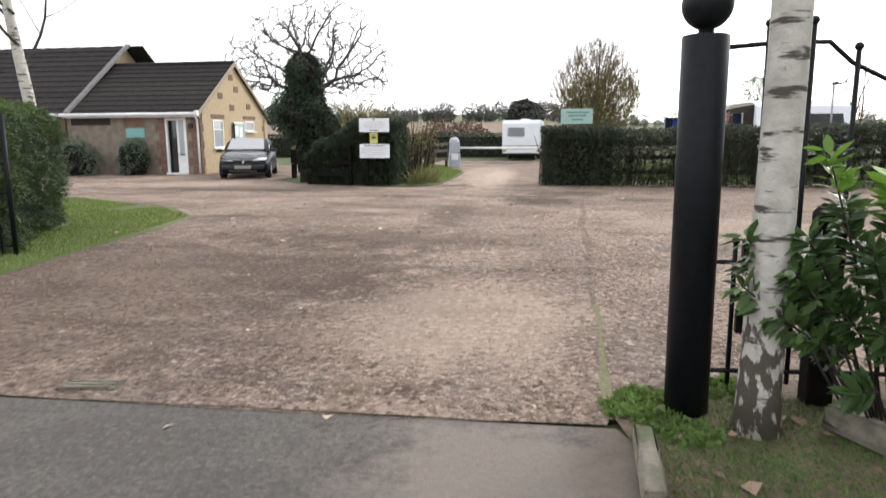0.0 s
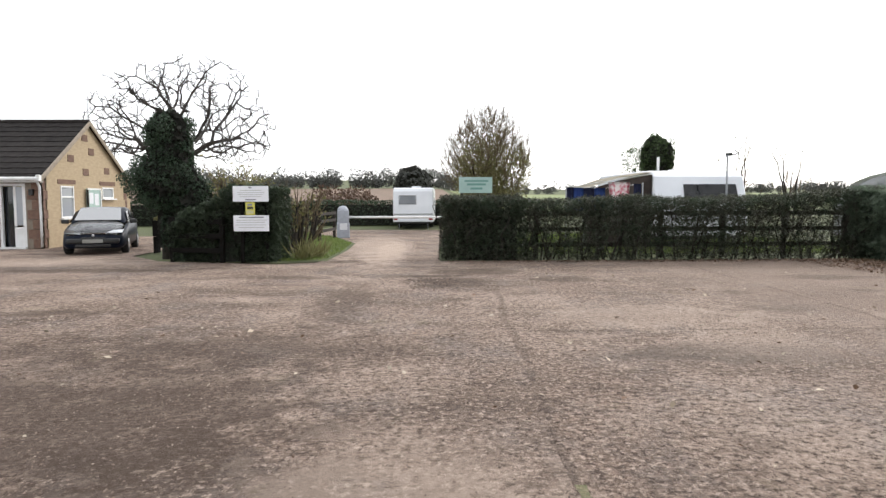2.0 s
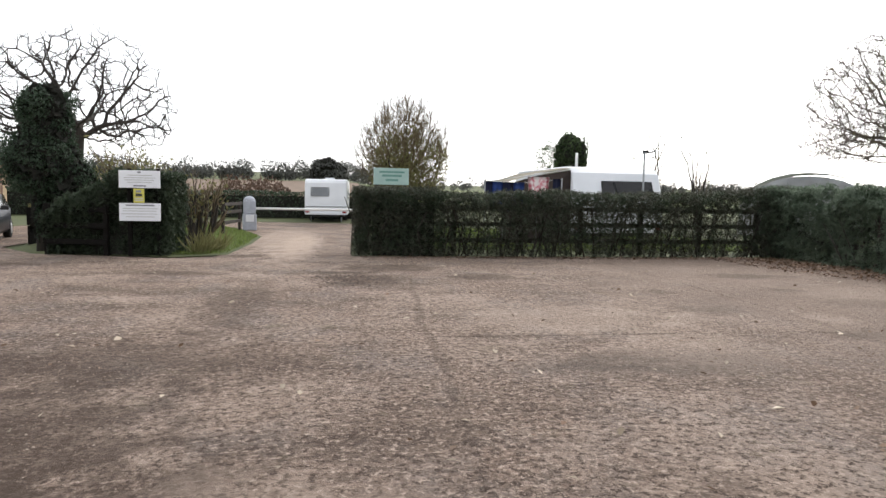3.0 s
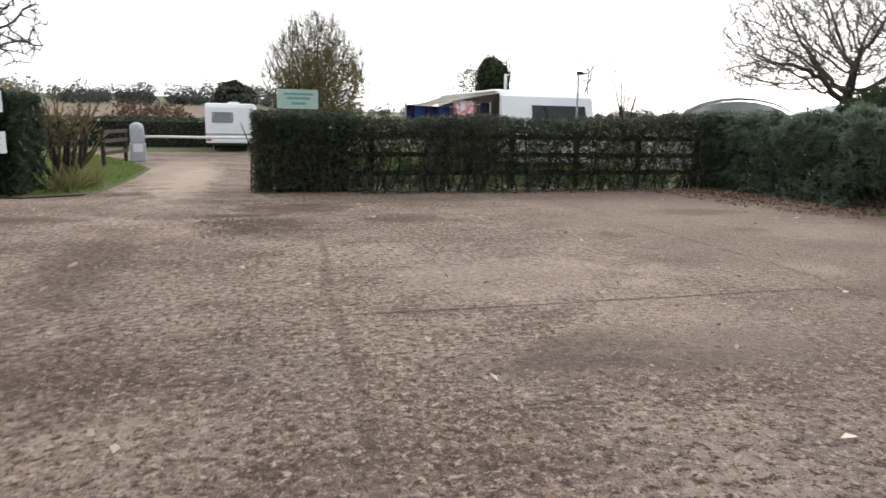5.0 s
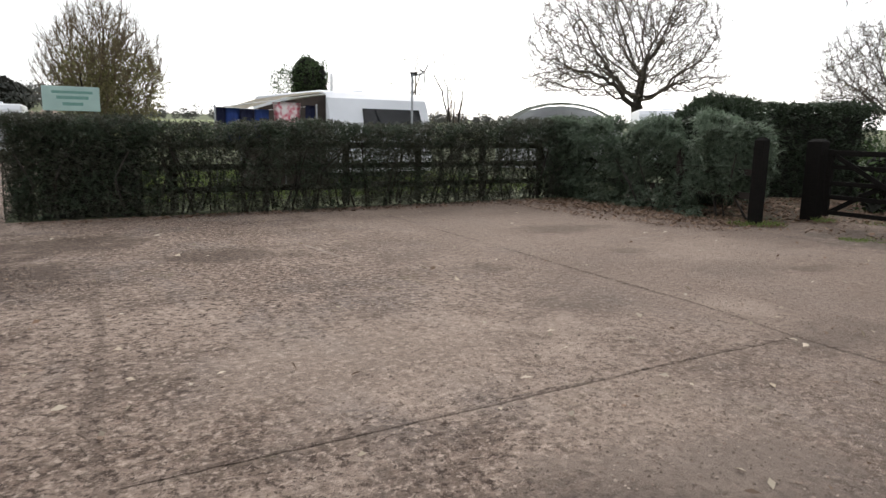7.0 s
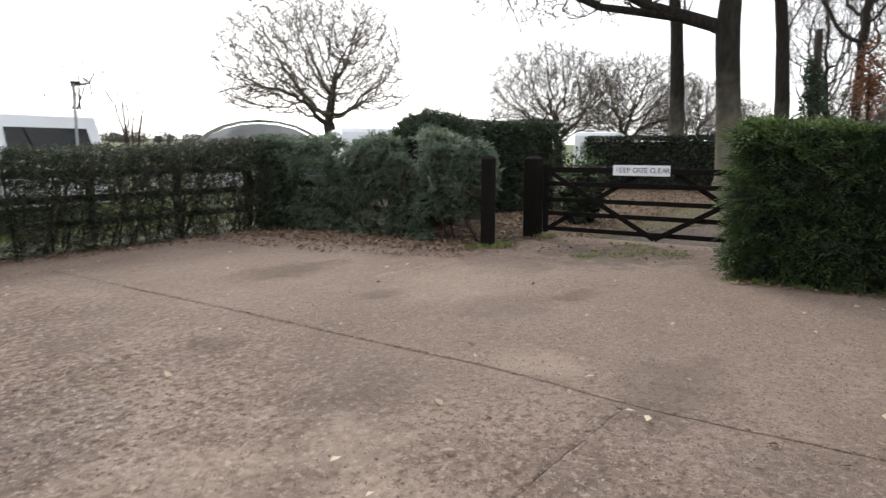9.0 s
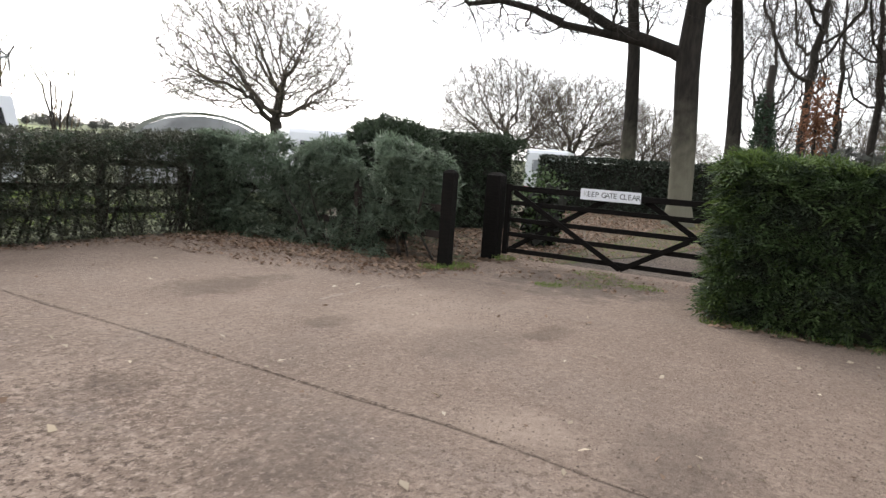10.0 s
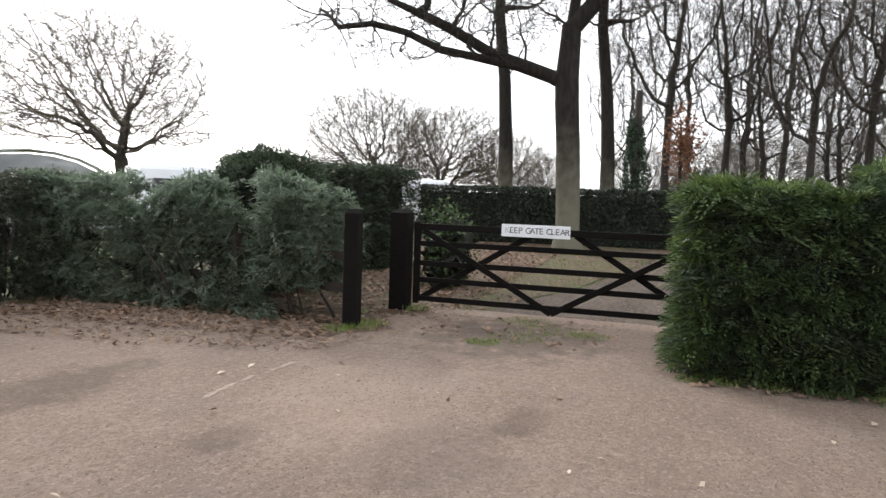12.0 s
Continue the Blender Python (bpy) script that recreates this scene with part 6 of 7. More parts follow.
def rail_fence(a, b, h, rails, label, n=2, w=0.1, wood="brown_wood"):
    a, b = Vector(a), Vector(b)
    g = thing("fence", (a.x, a.y, 0), label, "fence", rz=math.degrees(math.atan2(b.y - a.y, b.x - a.x)))
    L = (b - a).length
    for k in range(n):
        one_box("post", (L * k / (n - 1), 0, h / 2), (w, w, h), wood, g, 0.008)
    for z in rails:
        one_box("rail", (L / 2, -w / 2 - 0.016, z), (L + 0.1, 0.03, 0.11), wood, g, 0.004)
    return g


rail_fence((-3.45, 28.2), (-3.25, 30.6), 1.1, (0.4, 0.75, 1.02), "short weathered post and rail fence by the pillar")
rail_fence((-5.9, 20.62), (-4.6, 20.36), 1.12, (0.3, 0.65, 1.0), "dark post and rail fence grown into the hedge", 2, 0.1, "black_wood")
rail_fence((1.6, 21.15), (11.3, 21.1), 1.3, (0.35, 0.75, 1.15), "weathered post and rail fence inside the hedge", 7, 0.11)
rail_fence((11.5, 15.6), (12.0, 20.8), 1.2, (0.45, 0.85), "dark post and rail fence inside the shaggy hedge", 4)

g = thing("planter_table", (-7.2, 23.6, 0), "dark wooden raised planter with straggling plants", "planter")
one_box("trough", (0, 0, 0.72), (0.6, 0.4, 0.45), "black_wood", g, 0.01)
for x in (-0.26, 0.26):
    one_box("leg", (x, 0, 0.24), (0.06, 0.36, 0.48), "black_wood", g)
p, d = clump(400, (0, 0, 1.0), (0.36, 0.18, 0.1), 301)
foliage("plants", p, d, 0.06, "olive_leaf", g)


# ---- caravans, awning and camping things ----
def caravan(at, rz, w, length, h, label, window, name="caravan", lean=0.18, group="touring caravans"):
    """A touring caravan; its end wall at local y = 0 faces -y. window: x0, x1, z0, z1 in the end wall."""
    c = thing(name, at, label, "caravan", rz=rz)
    c["group"] = group
    lo = 0.38
    side = [(0.0 + 0.02, lo), (0.0, lo + 0.35), (0.03, h * 0.55), (lean * 0.7, h - 0.2), (lean + 0.08, h - 0.05), (lean + 0.3, h), (length - 0.4, h), (length - 0.1, h - 0.12), (length, h * 0.6), (length, lo)]
    bm = bmesh.new()
    ring = []
    for x, dz in ((-w / 2, 0.0), (-w / 2 + 0.05, 0.0), (w / 2 - 0.05, 0.0), (w / 2, 0.0)):
        inset = 0.04 if abs(x) > w / 2 - 0.01 else 0.0
        ring.append([bm.verts.new((x, y + (inset if y < length / 2 else -inset), z - (inset if z > h / 2 else 0))) for y, z in side])
    for r0, r1 in zip(ring, ring[1:]):
        for k in range(len(side)):
            bm.faces.new((r0[k], r0[(k + 1) % len(side)], r1[(k + 1) % len(side)], r1[k]))
    bm.faces.new(ring[0])
    bm.faces.new(ring[-1][::-1])
    bmesh.ops.recalc_face_normals(bm, faces=bm.faces)
    part("body", bm, "caravan", c)

    def end_y(z):
        for (y0, z0), (y1, z1) in zip(side, side[1:]):
            if z0 <= z <= z1:
                return y0 + (y1 - y0) * (z - z0) / max(1e-6, z1 - z0)
        return 0.0

    x0, x1, z0, z1 = window
    bm = bmesh.new()
    v = [bm.verts.new((x, end_y(z) - 0.02, z)) for x, z in ((x0 + 0.0, z0), (x1, z0), (x1 - 0.03, z1), (x0 + 0.03, z1))]
    bm.faces.new(v)
    bmesh.ops.solidify(bm, geom=bm.faces[:], thickness=0.02)
    bmesh.ops.recalc_face_normals(bm, faces=bm.faces)
    win = part("end_window", bm, "glass" if w > 2.3 else "glass_pale", c, "dark tinted end window" if w > 2.3 else "pale curtained end window")
    if w <= 2.3:
        for xa, xb, za, zb in ((x0 - 0.03, x1 + 0.03, z0 - 0.04, z0), (x0 - 0.03, x1 + 0.03, z1, z1 + 0.04), (x0 - 0.04, x0, z0, z1), (x1, x1 + 0.04, z0, z1)):
            one_box("window_seal", ((xa + xb) / 2, end_y((za + zb) / 2) - 0.03, (za + zb) / 2), (xb - xa, 0.02, zb - za), "metal_grey", win)
    one_box("end_moulding", (0, -0.012, h * 0.36), (w - 0.06, 0.03, 0.04), "metal_grey", c, 0.006)
    one_box("bumper", (0, 0.02, lo + 0.05), (w - 0.05, 0.08, 0.12), "caravan", c, 0.02)
    for s in (-1, 1):
        one_box("tail_lamp", (s * (w / 2 - 0.14), -0.03, lo + 0.13), (0.2, 0.03, 0.08), "tail_red", c, 0.01)
        one_tube("wheel", [(s * (w / 2 - 0.28), length * 0.5, 0.3), (s * (w / 2 - 0.06), length * 0.5, 0.3)], 0.3, "rubber", c, 16)
        one_tube("corner_steady", [(s * (w / 2 - 0.3), 0.4, lo), (s * (w / 2 - 0.3), 0.25, 0.0)], 0.025, "metal_grey", c, 6)
        one_box("side_window", (s * (w / 2 + 0.004), length * 0.35, h * 0.66), (0.02, 0.9, 0.5), "glass", c)
    one_box("underframe", (0, length / 2, lo - 0.06), (w - 0.3, length - 0.4, 0.12), "black_plastic", c)
    one_box("roof_vent", (0.1, length * 0.35, h + 0.05), (0.5, 0.5, 0.1), "caravan", c, 0.03)
    return c


caravan((-0.28, 39.4, 0.0), -2, 2.12, 5.0, 2.17, "white touring caravan parked beyond the barrier", (-0.72, 0.12, 1.33, 1.72))
caravan((8.97, 24.6, 0.0), 3, 3.0, 6.0, 2.42, "white caravan with a wide dark end window", (-0.55, 1.22, 1.45, 1.98), lean=0.5)
g = thing("television_mast", (9.45, 24.0, 0), "thin pole with a small wind turbine", "mast")
one_tube("pole", [(0, 0, 0), (0, 0, 2.88)], 0.03, "metal_grey", g, 8)
one_tube("turbine_arm", [(-0.05, 0, 2.8), (0.2, 0, 2.84), (0.36, 0, 2.9)], 0.024, "metal_grey", g, 6)
one_tube("turbine_body", [(-0.05, 0, 2.86), (0.12, 0, 2.86)], [0.03, 0.045], "black_plastic", g, 8)
for a in (20, 140, 260):
    one_box("blade", (0.34, 0.14 * math.cos(radians(a)), 2.9 + 0.14 * math.sin(radians(a))), (0.012, 0.26, 0.035), "black_plastic", g, turn=Matrix.Rotation(radians(a), 4, "X"))

g = thing("awning", (7.45, 24.7, 0), "cream canvas awning with brown sides beside the caravan", "awning")
bm = bmesh.new()
roofp = [(0.0, 0.0, 2.36), (-1.15, -0.1, 2.16), (-2.3, -0.2, 1.8)]
rows = [[bm.verts.new((x, y + dy, z + (0.03 if dy else 0))) for dy in (0, 1.3, 2.6)] for x, y, z in roofp]
for r0, r1 in zip(rows, rows[1:]):
    for k in range(2):
        bm.faces.new((r0[k], r0[k + 1], r1[k + 1], r1[k]))
bmesh.ops.solidify(bm, geom=bm.faces[:], thickness=0.03)
part("canopy", bm, "awning", g, "cream canvas canopy")
bm = bmesh.new()
v = [bm.verts.new(p) for p in ((0, 0.1, 0), (-2.2, -0.05, 0), (-2.2, -0.05, 1.76), (-1.15, 0.02, 2.08), (0, 0.1, 2.28))]
bm.faces.new(v)
bmesh.ops.solidify(bm, geom=bm.faces[:], thickness=0.02)
part("front_panel", bm, "awning_dark", g, "dark brown canvas side")
for x, z in ((-2.2, 1.78), (-1.15, 2.1)):
    one_tube("pole", [(x, -0.2, 0), (x, -0.2, z)], 0.018, "metal_grey", g, 6)
one_tube("guy_line", [(-0.05, -0.05, 2.3), (-2.6, -0.3, 1.9)], 0.012, "white", g, 5)
one_tube("vent_pipe", [(0.35, 0.6, 2.3), (0.35, 0.6, 2.85)], 0.045, "white", g, 8)

g = thing("washing_line", (4.5, 23.6, 0), "washing line hung with damp clothes", "washing line")
one_tube("pole", [(0, 0, 0), (0, 0, 1.92)], 0.02, "metal_grey", g, 6)
one_tube("pole", [(2.3, 0.1, 0), (2.3, 0.1, 2.0)], 0.02, "metal_grey", g, 6)
one_tube("line", [(0, 0, 1.88), (1.15, 0.05, 1.84), (2.3, 0.1, 1.97)], 0.006, "white", g, 4)


def cloth(at, w, h, material, label, seed):
    o = thing("washing", at, label, "clothes")
    o["group"] = "clothes on the line"
    rng = random.Random(seed)
    bm = bmesh.new()
    nx, nz = 6, 5
    ph = rng.uniform(0, 6)
    rows = [[bm.verts.new((w * (i / nx - 0.5) * (1 - 0.12 * j / nz), 0.05 * math.sin(i * 1.7 + ph) * (0.3 + j / nz), -h * j / nz - 0.04 * rng.random() * (j == nz))) for i in range(nx + 1)] for j in range(nz + 1)]
    for j in range(nz):
        for i in range(nx):
            bm.faces.new((rows[j][i], rows[j + 1][i], rows[j + 1][i + 1], rows[j][i + 1]))
    bmesh.ops.solidify(bm, geom=bm.faces[:], thickness=0.008)
    part("fabric", bm, material, o, "", True)


for k, (x, z, w, h, m, lab) in enumerate(((4.62, 1.87, 0.22, 0.7, "navy_cloth", "dark navy garment"), (4.87, 1.86, 0.3, 0.75, "blue_cloth", "bright blue garment"), (5.17, 1.85, 0.32, 0.8, "navy_cloth", "dark navy garment"),
                                          (5.5, 1.85, 0.32, 0.75, "blue_cloth", "blue garment"), (6.62, 1.97, 0.22, 0.7, "navy_cloth", "dark navy garment"), (6.08, 2.02, 0.66, 0.6, "pink_cloth", "white garment patterned in pink and red"))):
    cloth((x, 23.62, z), w, h, m, lab + " pegged on the line", k)

# domed tent awning with a pale roof behind the hedge corner
g = thing("camping_tent", (19.1, 29.6, 0), "grey domed caravan awning with a white roof", "tent", rz=-42)
bm = bmesh.new()
prev = None
for k in range(13):
    a = math.pi * k / 12
    row = [bm.verts.new((-2.6 * math.cos(a), y, 2.62 * math.sin(a) ** 0.55)) for y in (0, 2.6)]
    if prev:
        bm.faces.new((prev[0], prev[1], row[1], row[0]))
    prev = row
bmesh.ops.solidify(bm, geom=bm.faces[:], thickness=0.04)
part("roof_skin", bm, "caravan", g, "white curved roof", True)
bm = bmesh.new()
bm.faces.new([bm.verts.new((-2.45 * math.cos(math.pi * k / 12), -0.01, 2.48 * math.sin(math.pi * k / 12) ** 0.55)) for k in range(13)])
bmesh.ops.solidify(bm, geom=bm.faces[:], thickness=0.03)
part("end_panel", bm, "tent_grey", g, "grey canvas end")
caravan((23.5, 28.0, 0), -42, 2.4, 5.5, 2.45, "white caravan half hidden by the shaggy hedge", (-0.8, 0.8, 1.5, 1.95))
caravan((36.5, 23.6, 0), -75, 2.2, 5.5, 2.5, "white caravan glimpsed between dark hedges", (-0.7, 0.7, 1.4, 1.9))
caravan((50.0, 10.5, 0), -80, 2.3, 6.0, 2.5, "white caravan roof showing above the dark hedge", (-0.7, 0.7, 1.4, 1.9))

# ---- near the gate pier: kerb, stones, laurel, weeds ----
def rough_stone(at, size, rz, label, name="kerb_stone", seed=1, tilt=0, material="stone"):
    g = thing(name, at, label, "stone", rz=rz)
    bm = bmesh.new()
    box(bm, (0, 0, 0), size, min(size) * 0.18)
    bmesh.ops.subdivide_edges(bm, edges=bm.edges[:], cuts=2, use_grid_fill=True)
    rng = random.Random(seed)
    for v in bm.verts:
        v.co += Vector((rng.gauss(0, 1), rng.gauss(0, 1), rng.gauss(0, 1))) * min(size) * 0.04
    bmesh.ops.transform(bm, matrix=Matrix.Rotation(radians(tilt), 4, "Y") @ Matrix.Translation((0, 0, size[2] / 2)), verts=bm.verts)
    ob = part("block", bm, material, g, "", True)
    return g


rough_stone((1.16, 4.4, -0.05), (0.09, 0.62, 0.12), -4, "worn stone kerb edging the verge", seed=3)
rough_stone((1.22, 3.7, -0.05), (0.09, 0.72, 0.12), -3, "worn stone kerb edging the verge", seed=4)
rough_stone((1.24, 2.9, -0.05), (0.09, 0.8, 0.12), 0, "worn stone kerb edging the verge", seed=5)
rough_stone((2.2, 4.75, 0.0), (0.2, 0.42, 0.12), 30, "tilted mossy stone slab by the birch", "stone_slab", 6, 14)
rough_stone((2.5, 4.95, 0.0), (0.26, 0.36, 0.1), 20, "pale stone slab under the laurel", "stone_slab", 7, -6, "concrete")


def laurel():
    g = thing("laurel_bush", (2.04, 4.85, 0), "glossy green laurel bush growing beside the birch", "bush")
    rng = random.Random(17)
    stems, pos, axis, young_pos, young_axis = [], [], [], [], []
    heads = [(-0.42, -0.02, 0.92), (-0.45, -0.08, 0.72), (-0.3, -0.12, 0.6), (-0.25, -0.15, 0.8), (0.0, -0.25, 0.3), (0.3, -0.3, 0.2), (0.15, -0.28, 0.7), (0.45, -0.25, 0.5), (-0.32, 0.1, 0.98), (-0.38, 0.06, 0.78), (-0.15, 0.0, 0.86), (-0.12, -0.05, 1.3), (0.0, 0.05, 1.12), (0.12, -0.1, 1.18), (0.25, 0.05, 1.05), (0.3, -0.15, 0.8), (0.1, -0.2, 0.55), (-0.05, -0.12, 0.66),
             (0.35, 0.1, 1.25), (0.45, -0.1, 0.6), (0.2, -0.25, 0.35), (0.5, -0.2, 0.35), (-0.05, 0.0, 0.45), (0.4, 0.1, 0.95), (0.6, 0.0, 0.9), (0.7, -0.1, 0.6), (0.65, 0.1, 1.2), (0.15, 0.1, 0.8), (0.85, 0, 1.0), (0.8, -0.1, 0.4),
             (-0.2, -0.1, 0.95), (0.05, -0.15, 0.9), (0.3, -0.2, 1.0), (0.55, -0.15, 1.05)]
    for k, (x, y, z) in enumerate(heads):
        base = Vector((0.25 + x * 0.25, y * 0.3, 0))
        tip = Vector((x, y, z))
        mid = base.lerp(tip, 0.55) + Vector((0, 0, 0.12))
        stems += [(*base, *mid, 0.007, 0.006), (*mid, *tip, 0.006, 0.003)]
        d = (tip - mid).normalized()
        young = k in (11, 13, 18)
        for i in range(70):
            t = rng.uniform(0.1, 1.05)
            a = rng.uniform(0, 6.28)
            side = d.cross(Vector((math.cos(a), math.sin(a), 0.3))).normalized()
            ax = (side + d * rng.uniform(0.1, 0.9) + Vector((0, 0, -0.15))).normalized()
            p = mid.lerp(tip, t) + ax * 0.06
            (young_pos if young and t > 0.6 else pos).append(p)
            (young_axis if young and t > 0.6 else axis).append(ax)
    frusta("stemwork", stems, 6, "bark", g)
    for nm, P, A, m in (("leafage", pos, axis, "laurel"), ("young_leafage", young_pos, young_axis, "laurel_young")):
        P, A = np.array(P), np.array(A)
        ln = NR.uniform(0.075, 0.14, len(P))
        v, f = leaf_quads(P, A, unit(NR.normal(size=P.shape) * 0.4 + np.array([0, 0, 1.0])), ln, ln * 0.33)
        # round the diamonds: add shoulders
        side = (v[1::4] - v[3::4]) / 2
        n = len(P)
        base, tip = v[0::4], v[2::4]
        cen = (v[1::4] + v[3::4]) / 2
        ring = np.stack([base, base * 0.6 + cen * 0.4 + side * 0.75, cen + side, tip * 0.45 + cen * 0.55 + side * 0.7, tip, tip * 0.45 + cen * 0.55 - side * 0.7, cen - side, base * 0.6 + cen * 0.4 - side * 0.75], 1).reshape(-1, 3)
        tagged(link_mesh(nm, mesh_np(nm, ring, np.arange(n * 8).reshape(-1, 8)), m, g), kind="stuff")


laurel()


def tufts(name, spots, n, h, material, label, category="grass", slim=0.1, flat=0.5):
    """Blades of grass or weeds over discs (x, y, radius)."""
    per = n // len(spots)
    P = []
    for x, y, r in spots:
        a, q = NR.uniform(0, 6.28, per), np.sqrt(NR.random(per)) * r
        P.append(np.stack([x + q * np.cos(a), y + q * np.sin(a), np.zeros(per)], 1))
    P = np.concatenate(P)
    m = len(P)
    ax = unit(np.stack([NR.normal(size=m) * flat, NR.normal(size=m) * flat, np.ones(m)], 1))
    ln = h * NR.uniform(0.5, 1.4, m)
    P = P + ax * (ln * 0.5)[:, None]
    v, f = leaf_quads(P, ax, unit(NR.normal(size=(m, 3))), ln, np.maximum(ln * slim, 0.006))
    ob = link_mesh(name, mesh_np(name, v, f), material)
    return tagged(ob, label, category, kind="stuff")


def fill(poly, n):
    """Random points inside a polygon."""
    P = np.array(poly, float)
    lo, hi = P.min(0), P.max(0)
    q = NR.uniform(lo, hi, (n * 4, 2))
    inside = np.zeros(len(q), bool)
    for (x0, y0), (x1, y1) in zip(P, np.roll(P, -1, 0)):
        hit = ((y0 > q[:, 1]) != (y1 > q[:, 1])) & (q[:, 0] < (x1 - x0) * (q[:, 1] - y0) / (y1 - y0 + 1e-9) + x0)
        inside ^= hit
    return q[inside][:n]


def lawn(name, poly, n, h, label, material="grass", bald=0.0):
    q = fill(poly, n)
    p3 = np.concatenate([q, np.zeros((len(q), 1))], 1)
    if bald:
        q = q[lumps(p3, 1.6, 77) > bald - 1]
    m = len(q)
    ax = unit(np.stack([NR.normal(size=m) * 0.6, NR.normal(size=m) * 0.6, np.ones(m)], 1))
    ln = h * NR.uniform(0.5, 1.4, m)
    P = np.concatenate([q, np.zeros((m, 1))], 1) + ax * (ln * 0.5)[:, None]
    v, f = leaf_quads(P, ax, unit(NR.normal(size=(m, 3))), ln, np.maximum(ln * 0.16, 0.007))
    return tagged(link_mesh(name, mesh_np(name, v, f), material), label, "grass", kind="stuff")


lawn("lawn_grass", [(-4.8, 7.7), (-5.05, 10), (-5.45, 12.8), (-6.8, 14.2), (-9.9, 16.0), (-13, 14), (-9, 8), (-5.3, 5.9)], 85000, 0.05, "bright green worn lawn with muddy gaps", bald=0.45)
lawn("verge_grass", [(-2.2, 20.8), (-2.1, 24), (-2.2, 27.3), (-3.3, 31.2), (-5.0, 35), (-6.5, 36), (-5.2, 22), (-3.2, 20.4)], 22000, 0.08, "grass verge beside the drive")
lawn("site_grass", [(2.0, 22.2), (11.5, 22), (13.5, 23), (13, 30), (2.0, 36)], 30000, 0.1, "rough green grass of the camping field")
lawn("track_grass", [(13.2, 14.3), (17, 13.2), (22, 12.4), (29, 11.4), (29, 14.7), (18, 14.9), (13.2, 14.8)], 9000, 0.045, "thin green grass strip along the track", bald=0.85)
tufts("post_grass", [(11.35, 15.35, 0.22), (11.6, 15.3, 0.2), (11.1, 15.55, 0.2), (12.9, 15.2, 0.2)], 700, 0.08, "grass", "grass tufts round the foot of the post")
tufts("track_moss", [(11.7, 13.5, 0.35), (12.3, 13.2, 0.4), (12.8, 13.6, 0.35), (11.3, 13.8, 0.2), (12.2, 12.7, 0.25)], 1500, 0.03, "grass", "low moss and grass in the gateway", "grass", 0.3, 1.0)
tufts("verge_weeds", [(1.16, 5.03, 0.13), (1.28, 4.9, 0.13), (1.4, 4.75, 0.14), (1.25, 5.2, 0.12), (1.75, 5.35, 0.2)], 2600, 0.045, "weed_leaf", "bright green low weeds at the pier foot", "weeds", 0.7, 1.2)
lawn("verge_moss", [(1.2, 3.2), (1.22, 4.6), (1.4, 5.2), (2.6, 5.3), (3.6, 4.6), (3.6, 3.0)], 45000, 0.03, "dark green weeds and moss under the birch", "weed_leaf", bald=0.62)
tufts("strap_plant", [(-2.75, 20.9, 0.22), (-2.55, 21.5, 0.25)], 260, 0.5, "olive_leaf", "clump of pale strap-leaved plants by the drive", "plant", 0.05, 0.6)
tufts("hedge_weeds", [(10.55, y, 0.14) for y in (11.6, 11.3, 10.9, 10.5, 10.0, 9.6)], 900, 0.06, "grass", "thin weeds along the hedge foot", "weeds", 0.14, 0.8)


def litter(name, pts, size, material, label):
    n = len(pts)
    P = np.concatenate([pts, NR.uniform(0.008, 0.03, (n, 1))], 1)
    ax = unit(np.concatenate([NR.normal(size=(n, 2)), NR.normal(size=(n, 1)) * 0.25], 1))
    nor = unit(np.concatenate([NR.normal(size=(n, 2)) * 0.35, np.ones((n, 1))], 1))
    ln = size * NR.uniform(0.5, 1.3, n)
    v, f = leaf_quads(P, ax, nor, ln, ln * NR.uniform(0.4, 0.75, n))
    tagged(link_mesh(name, mesh_np(name, v, f), material), label, "leaves", kind="stuff")


litter("hedge_litter", np.concatenate([fill([(10.2, 20.2), (10.3, 17.5), (10.6, 15.6), (11.5, 15.0), (12.1, 15.3), (11.9, 17), (11.6, 20.4)], 3000), fill([(9.2, 20.0), (9.4, 17.2), (10.0, 15.3), (11.0, 14.8), (10.6, 16), (10.3, 20)], 700)]), 0.07, "dead_leaf",
       "brown fallen leaves drifted along the hedge foot")
litter("bed_litter", fill([(12.2, 15.2), (13.5, 14.6), (22, 14.8), (29, 15), (28, 20), (18, 17.5), (14, 19), (12.2, 19)], 9000), 0.09, "dead_leaf", "brown leaf litter behind the gate")
litter("track_litter", np.concatenate([fill([(13.2, 14.4), (18, 13.0), (29, 11), (29, 15), (13.2, 15)], 1500), fill([(11.2, 14.9), (12.9, 14.9), (13.0, 12.0), (11.2, 12.8)], 160)]), 0.08, "dead_leaf", "brown leaves blown over the gateway and track")
litter("hedge_row_litter", np.concatenate([fill([(0.9, 20.2), (0.9, 19.9), (10.3, 19.6), (10.5, 20.3)], 900), fill([(10.3, 11.6), (10.35, 8.0), (10.7, 8.0), (10.8, 11.7)], 350)]), 0.07, "dead_leaf", "small dead leaves along the clipped hedges")
litter("yard_leaves", np.concatenate([fill([(-6, 5), (1, 5), (1.3, 19), (-3, 19), (-7, 13)], 110), fill([(1.2, 5.8), (10, 6), (10, 19), (1.2, 19.5)], 190), fill([(-2, 2), (1, 2), (1, 5), (-2, 5)], 14)]), 0.07, "pale_leaf", "pale dry leaves scattered on the tarmac")
litter("yard_brown_leaves", fill([(-7, 5), (10, 6), (10.4, 15), (10, 19), (-3, 19), (-7, 13)], 320), 0.06, "dead_leaf", "small brown leaves and twigs on the tarmac")
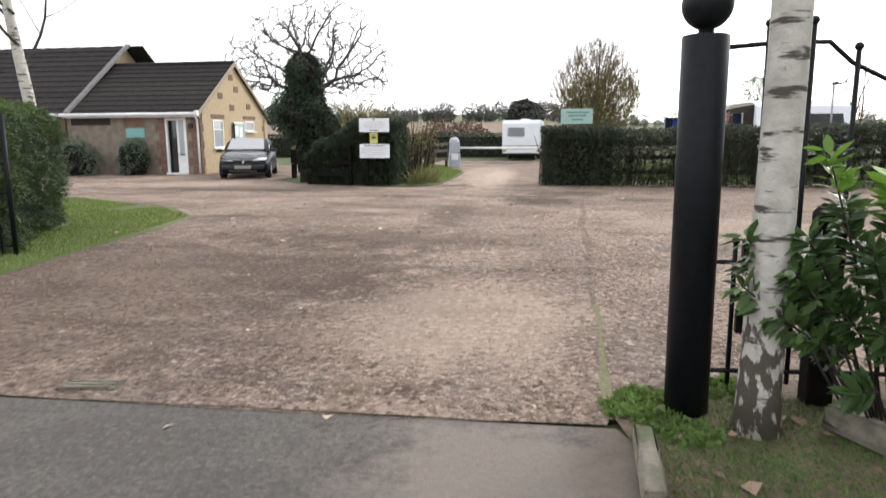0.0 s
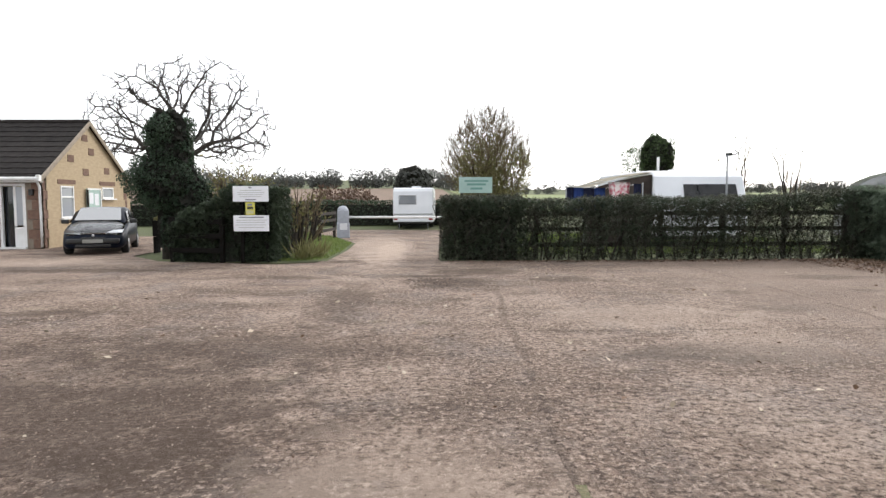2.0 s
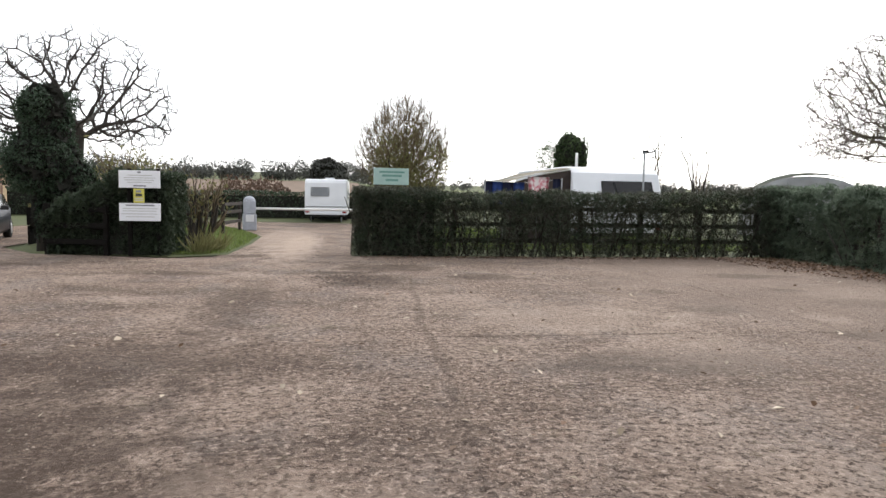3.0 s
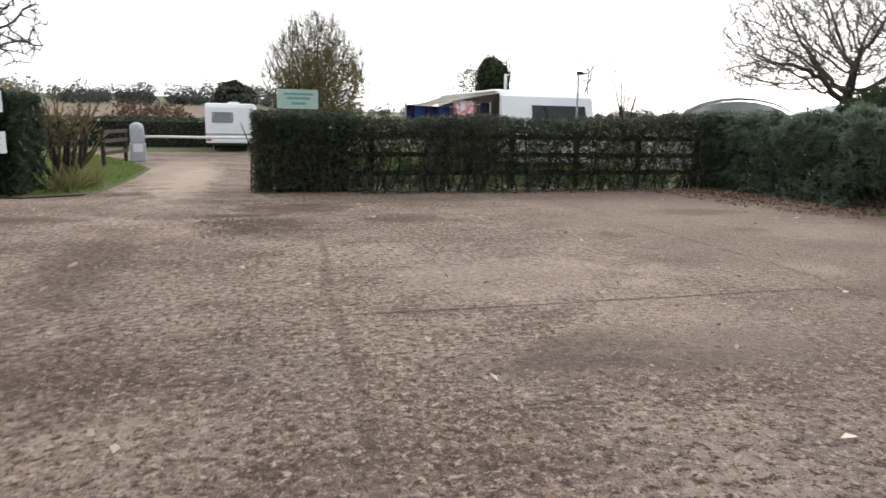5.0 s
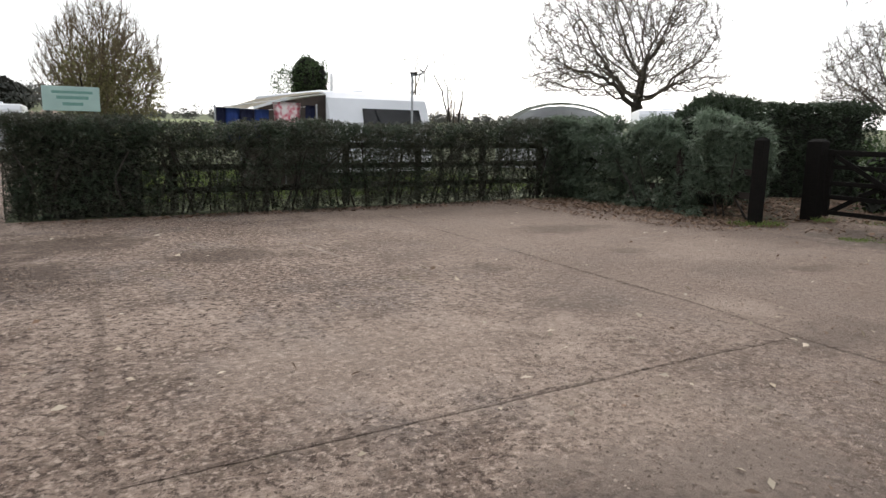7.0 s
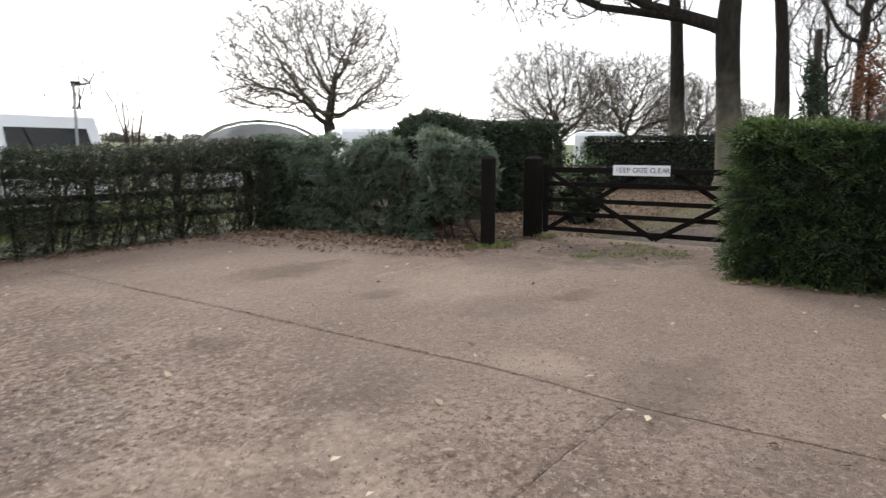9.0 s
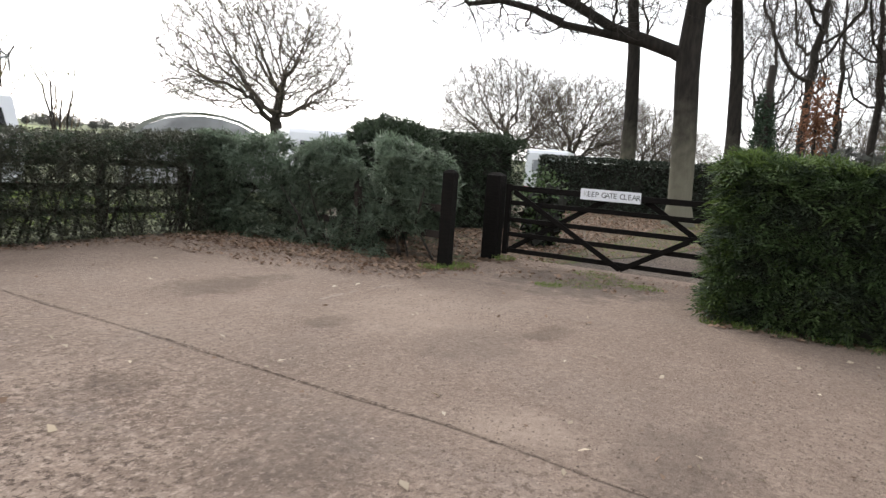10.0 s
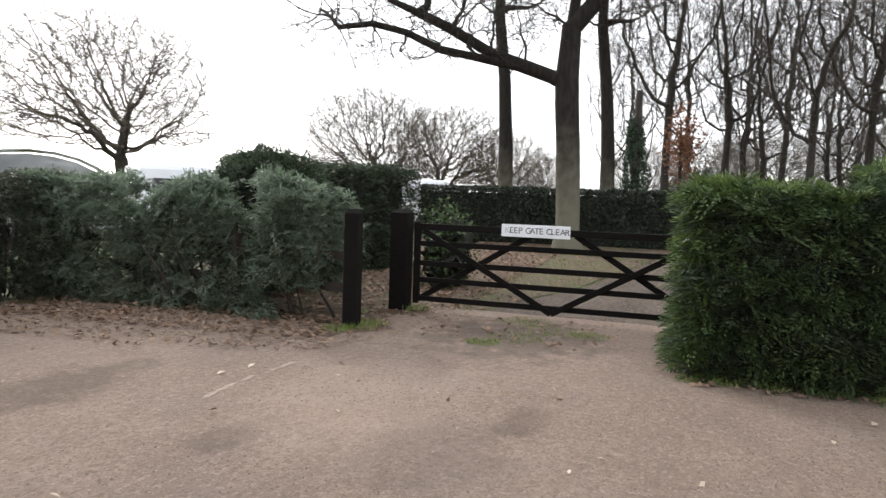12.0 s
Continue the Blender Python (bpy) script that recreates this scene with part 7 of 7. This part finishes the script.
def chips(name, n, box_xy, size, material, label, heap=False):
    """Loose stone chips: flattened uneven octahedra lying on the tarmac."""
    x0, x1, y0, y1 = box_xy
    c = np.stack([NR.uniform(x0, x1, n), NR.uniform(y0, y1, n), np.zeros(n)], 1)
    if heap:
        c[:, :2] = NR.normal(((x0 + x1) / 2, (y0 + y1) / 2), ((x1 - x0) / 4, (y1 - y0) / 4), (n, 2))
    c = c[lumps(c, 1.1, 301) + 0.6 * lumps(c, 4.0, 302) + NR.normal(size=n) * 0.3 > -0.1]
    m = len(c)
    a, q = NR.uniform(0, 6.28, m), size * NR.uniform(0.5, 1.6, m)
    u = np.stack([np.cos(a), np.sin(a), np.zeros(m)], 1)
    w = np.stack([-np.sin(a), np.cos(a), NR.uniform(-0.3, 0.3, m)], 1)
    up = np.array([0, 0, 1.0])
    k = lambda lo, hi: (q * NR.uniform(lo, hi, m))[:, None]
    c = c + up * 0.002
    v = np.stack([c + u * k(0.4, 0.7), c + w * k(0.25, 0.5), c - u * k(0.4, 0.7), c - w * k(0.25, 0.5), c + up * k(0.25, 0.5) + u * k(-0.2, 0.2)], 1).reshape(-1, 3)
    tri = np.array([[0, 1, 4], [1, 2, 4], [2, 3, 4], [3, 0, 4]])
    f = ((np.arange(m) * 5)[:, None, None] + tri[None]).reshape(-1, 3)
    tagged(link_mesh(name, mesh_np(name, v, f), material), label, "gravel", kind="stuff")


chips("loose_chips", 50000, (-4.5, 9.5, 5.0, 15.5), 0.014, "chip", "loose stone chips worn out of the tarmac")
chips("pale_chips", 3500, (-4.5, 6.0, 5.0, 13.5), 0.014, "chip_pale", "pale stone chips worn out of the tarmac")
chips("rubble_chips", 1500, (-0.1, 1.9, 15.3, 16.9), 0.035, "chip_dark", "dark rubble in the broken hollow of the tarmac", True)
litter("pier_leaves", fill([(1.2, 3.3), (1.3, 4.9), (2.8, 5.2), (3.2, 3.6)], 90), 0.09, "dead_leaf", "dead leaves among the verge weeds")

# drain cover in the yard
g = thing("drain_cover", (-1.82, 5.02, 0.0), "pale worn metal drain cover set in the tarmac", "drain cover", rz=6)
one_box("rim", (0, 0, 0.002), (0.34, 0.15, 0.012), "concrete", g, 0.003)
for k in range(3):
    one_box("slot_bar", (0, -0.045 + 0.045 * k, 0.01), (0.28, 0.022, 0.01), "stone", g)

# entrance railing by the far hedge
g = thing("entrance_railing", (-5.5, 8.85, 0), "black iron railing at the far side of the entrance", "railing", rz=205)
for x in (0.0, 0.14, 0.28, 0.42, 0.56, 0.7, 0.84, 0.98):
    one_tube("bar", [(x, 0, 0), (x, 0, 1.68)], 0.03 if x == 0 else 0.011, "black_iron", g, 8)
for z in (0.12, 0.75, 1.1, 1.6):
    one_tube("rail", [(0, 0, z), (1.0, 0, z)], 0.012, "black_iron", g, 6)
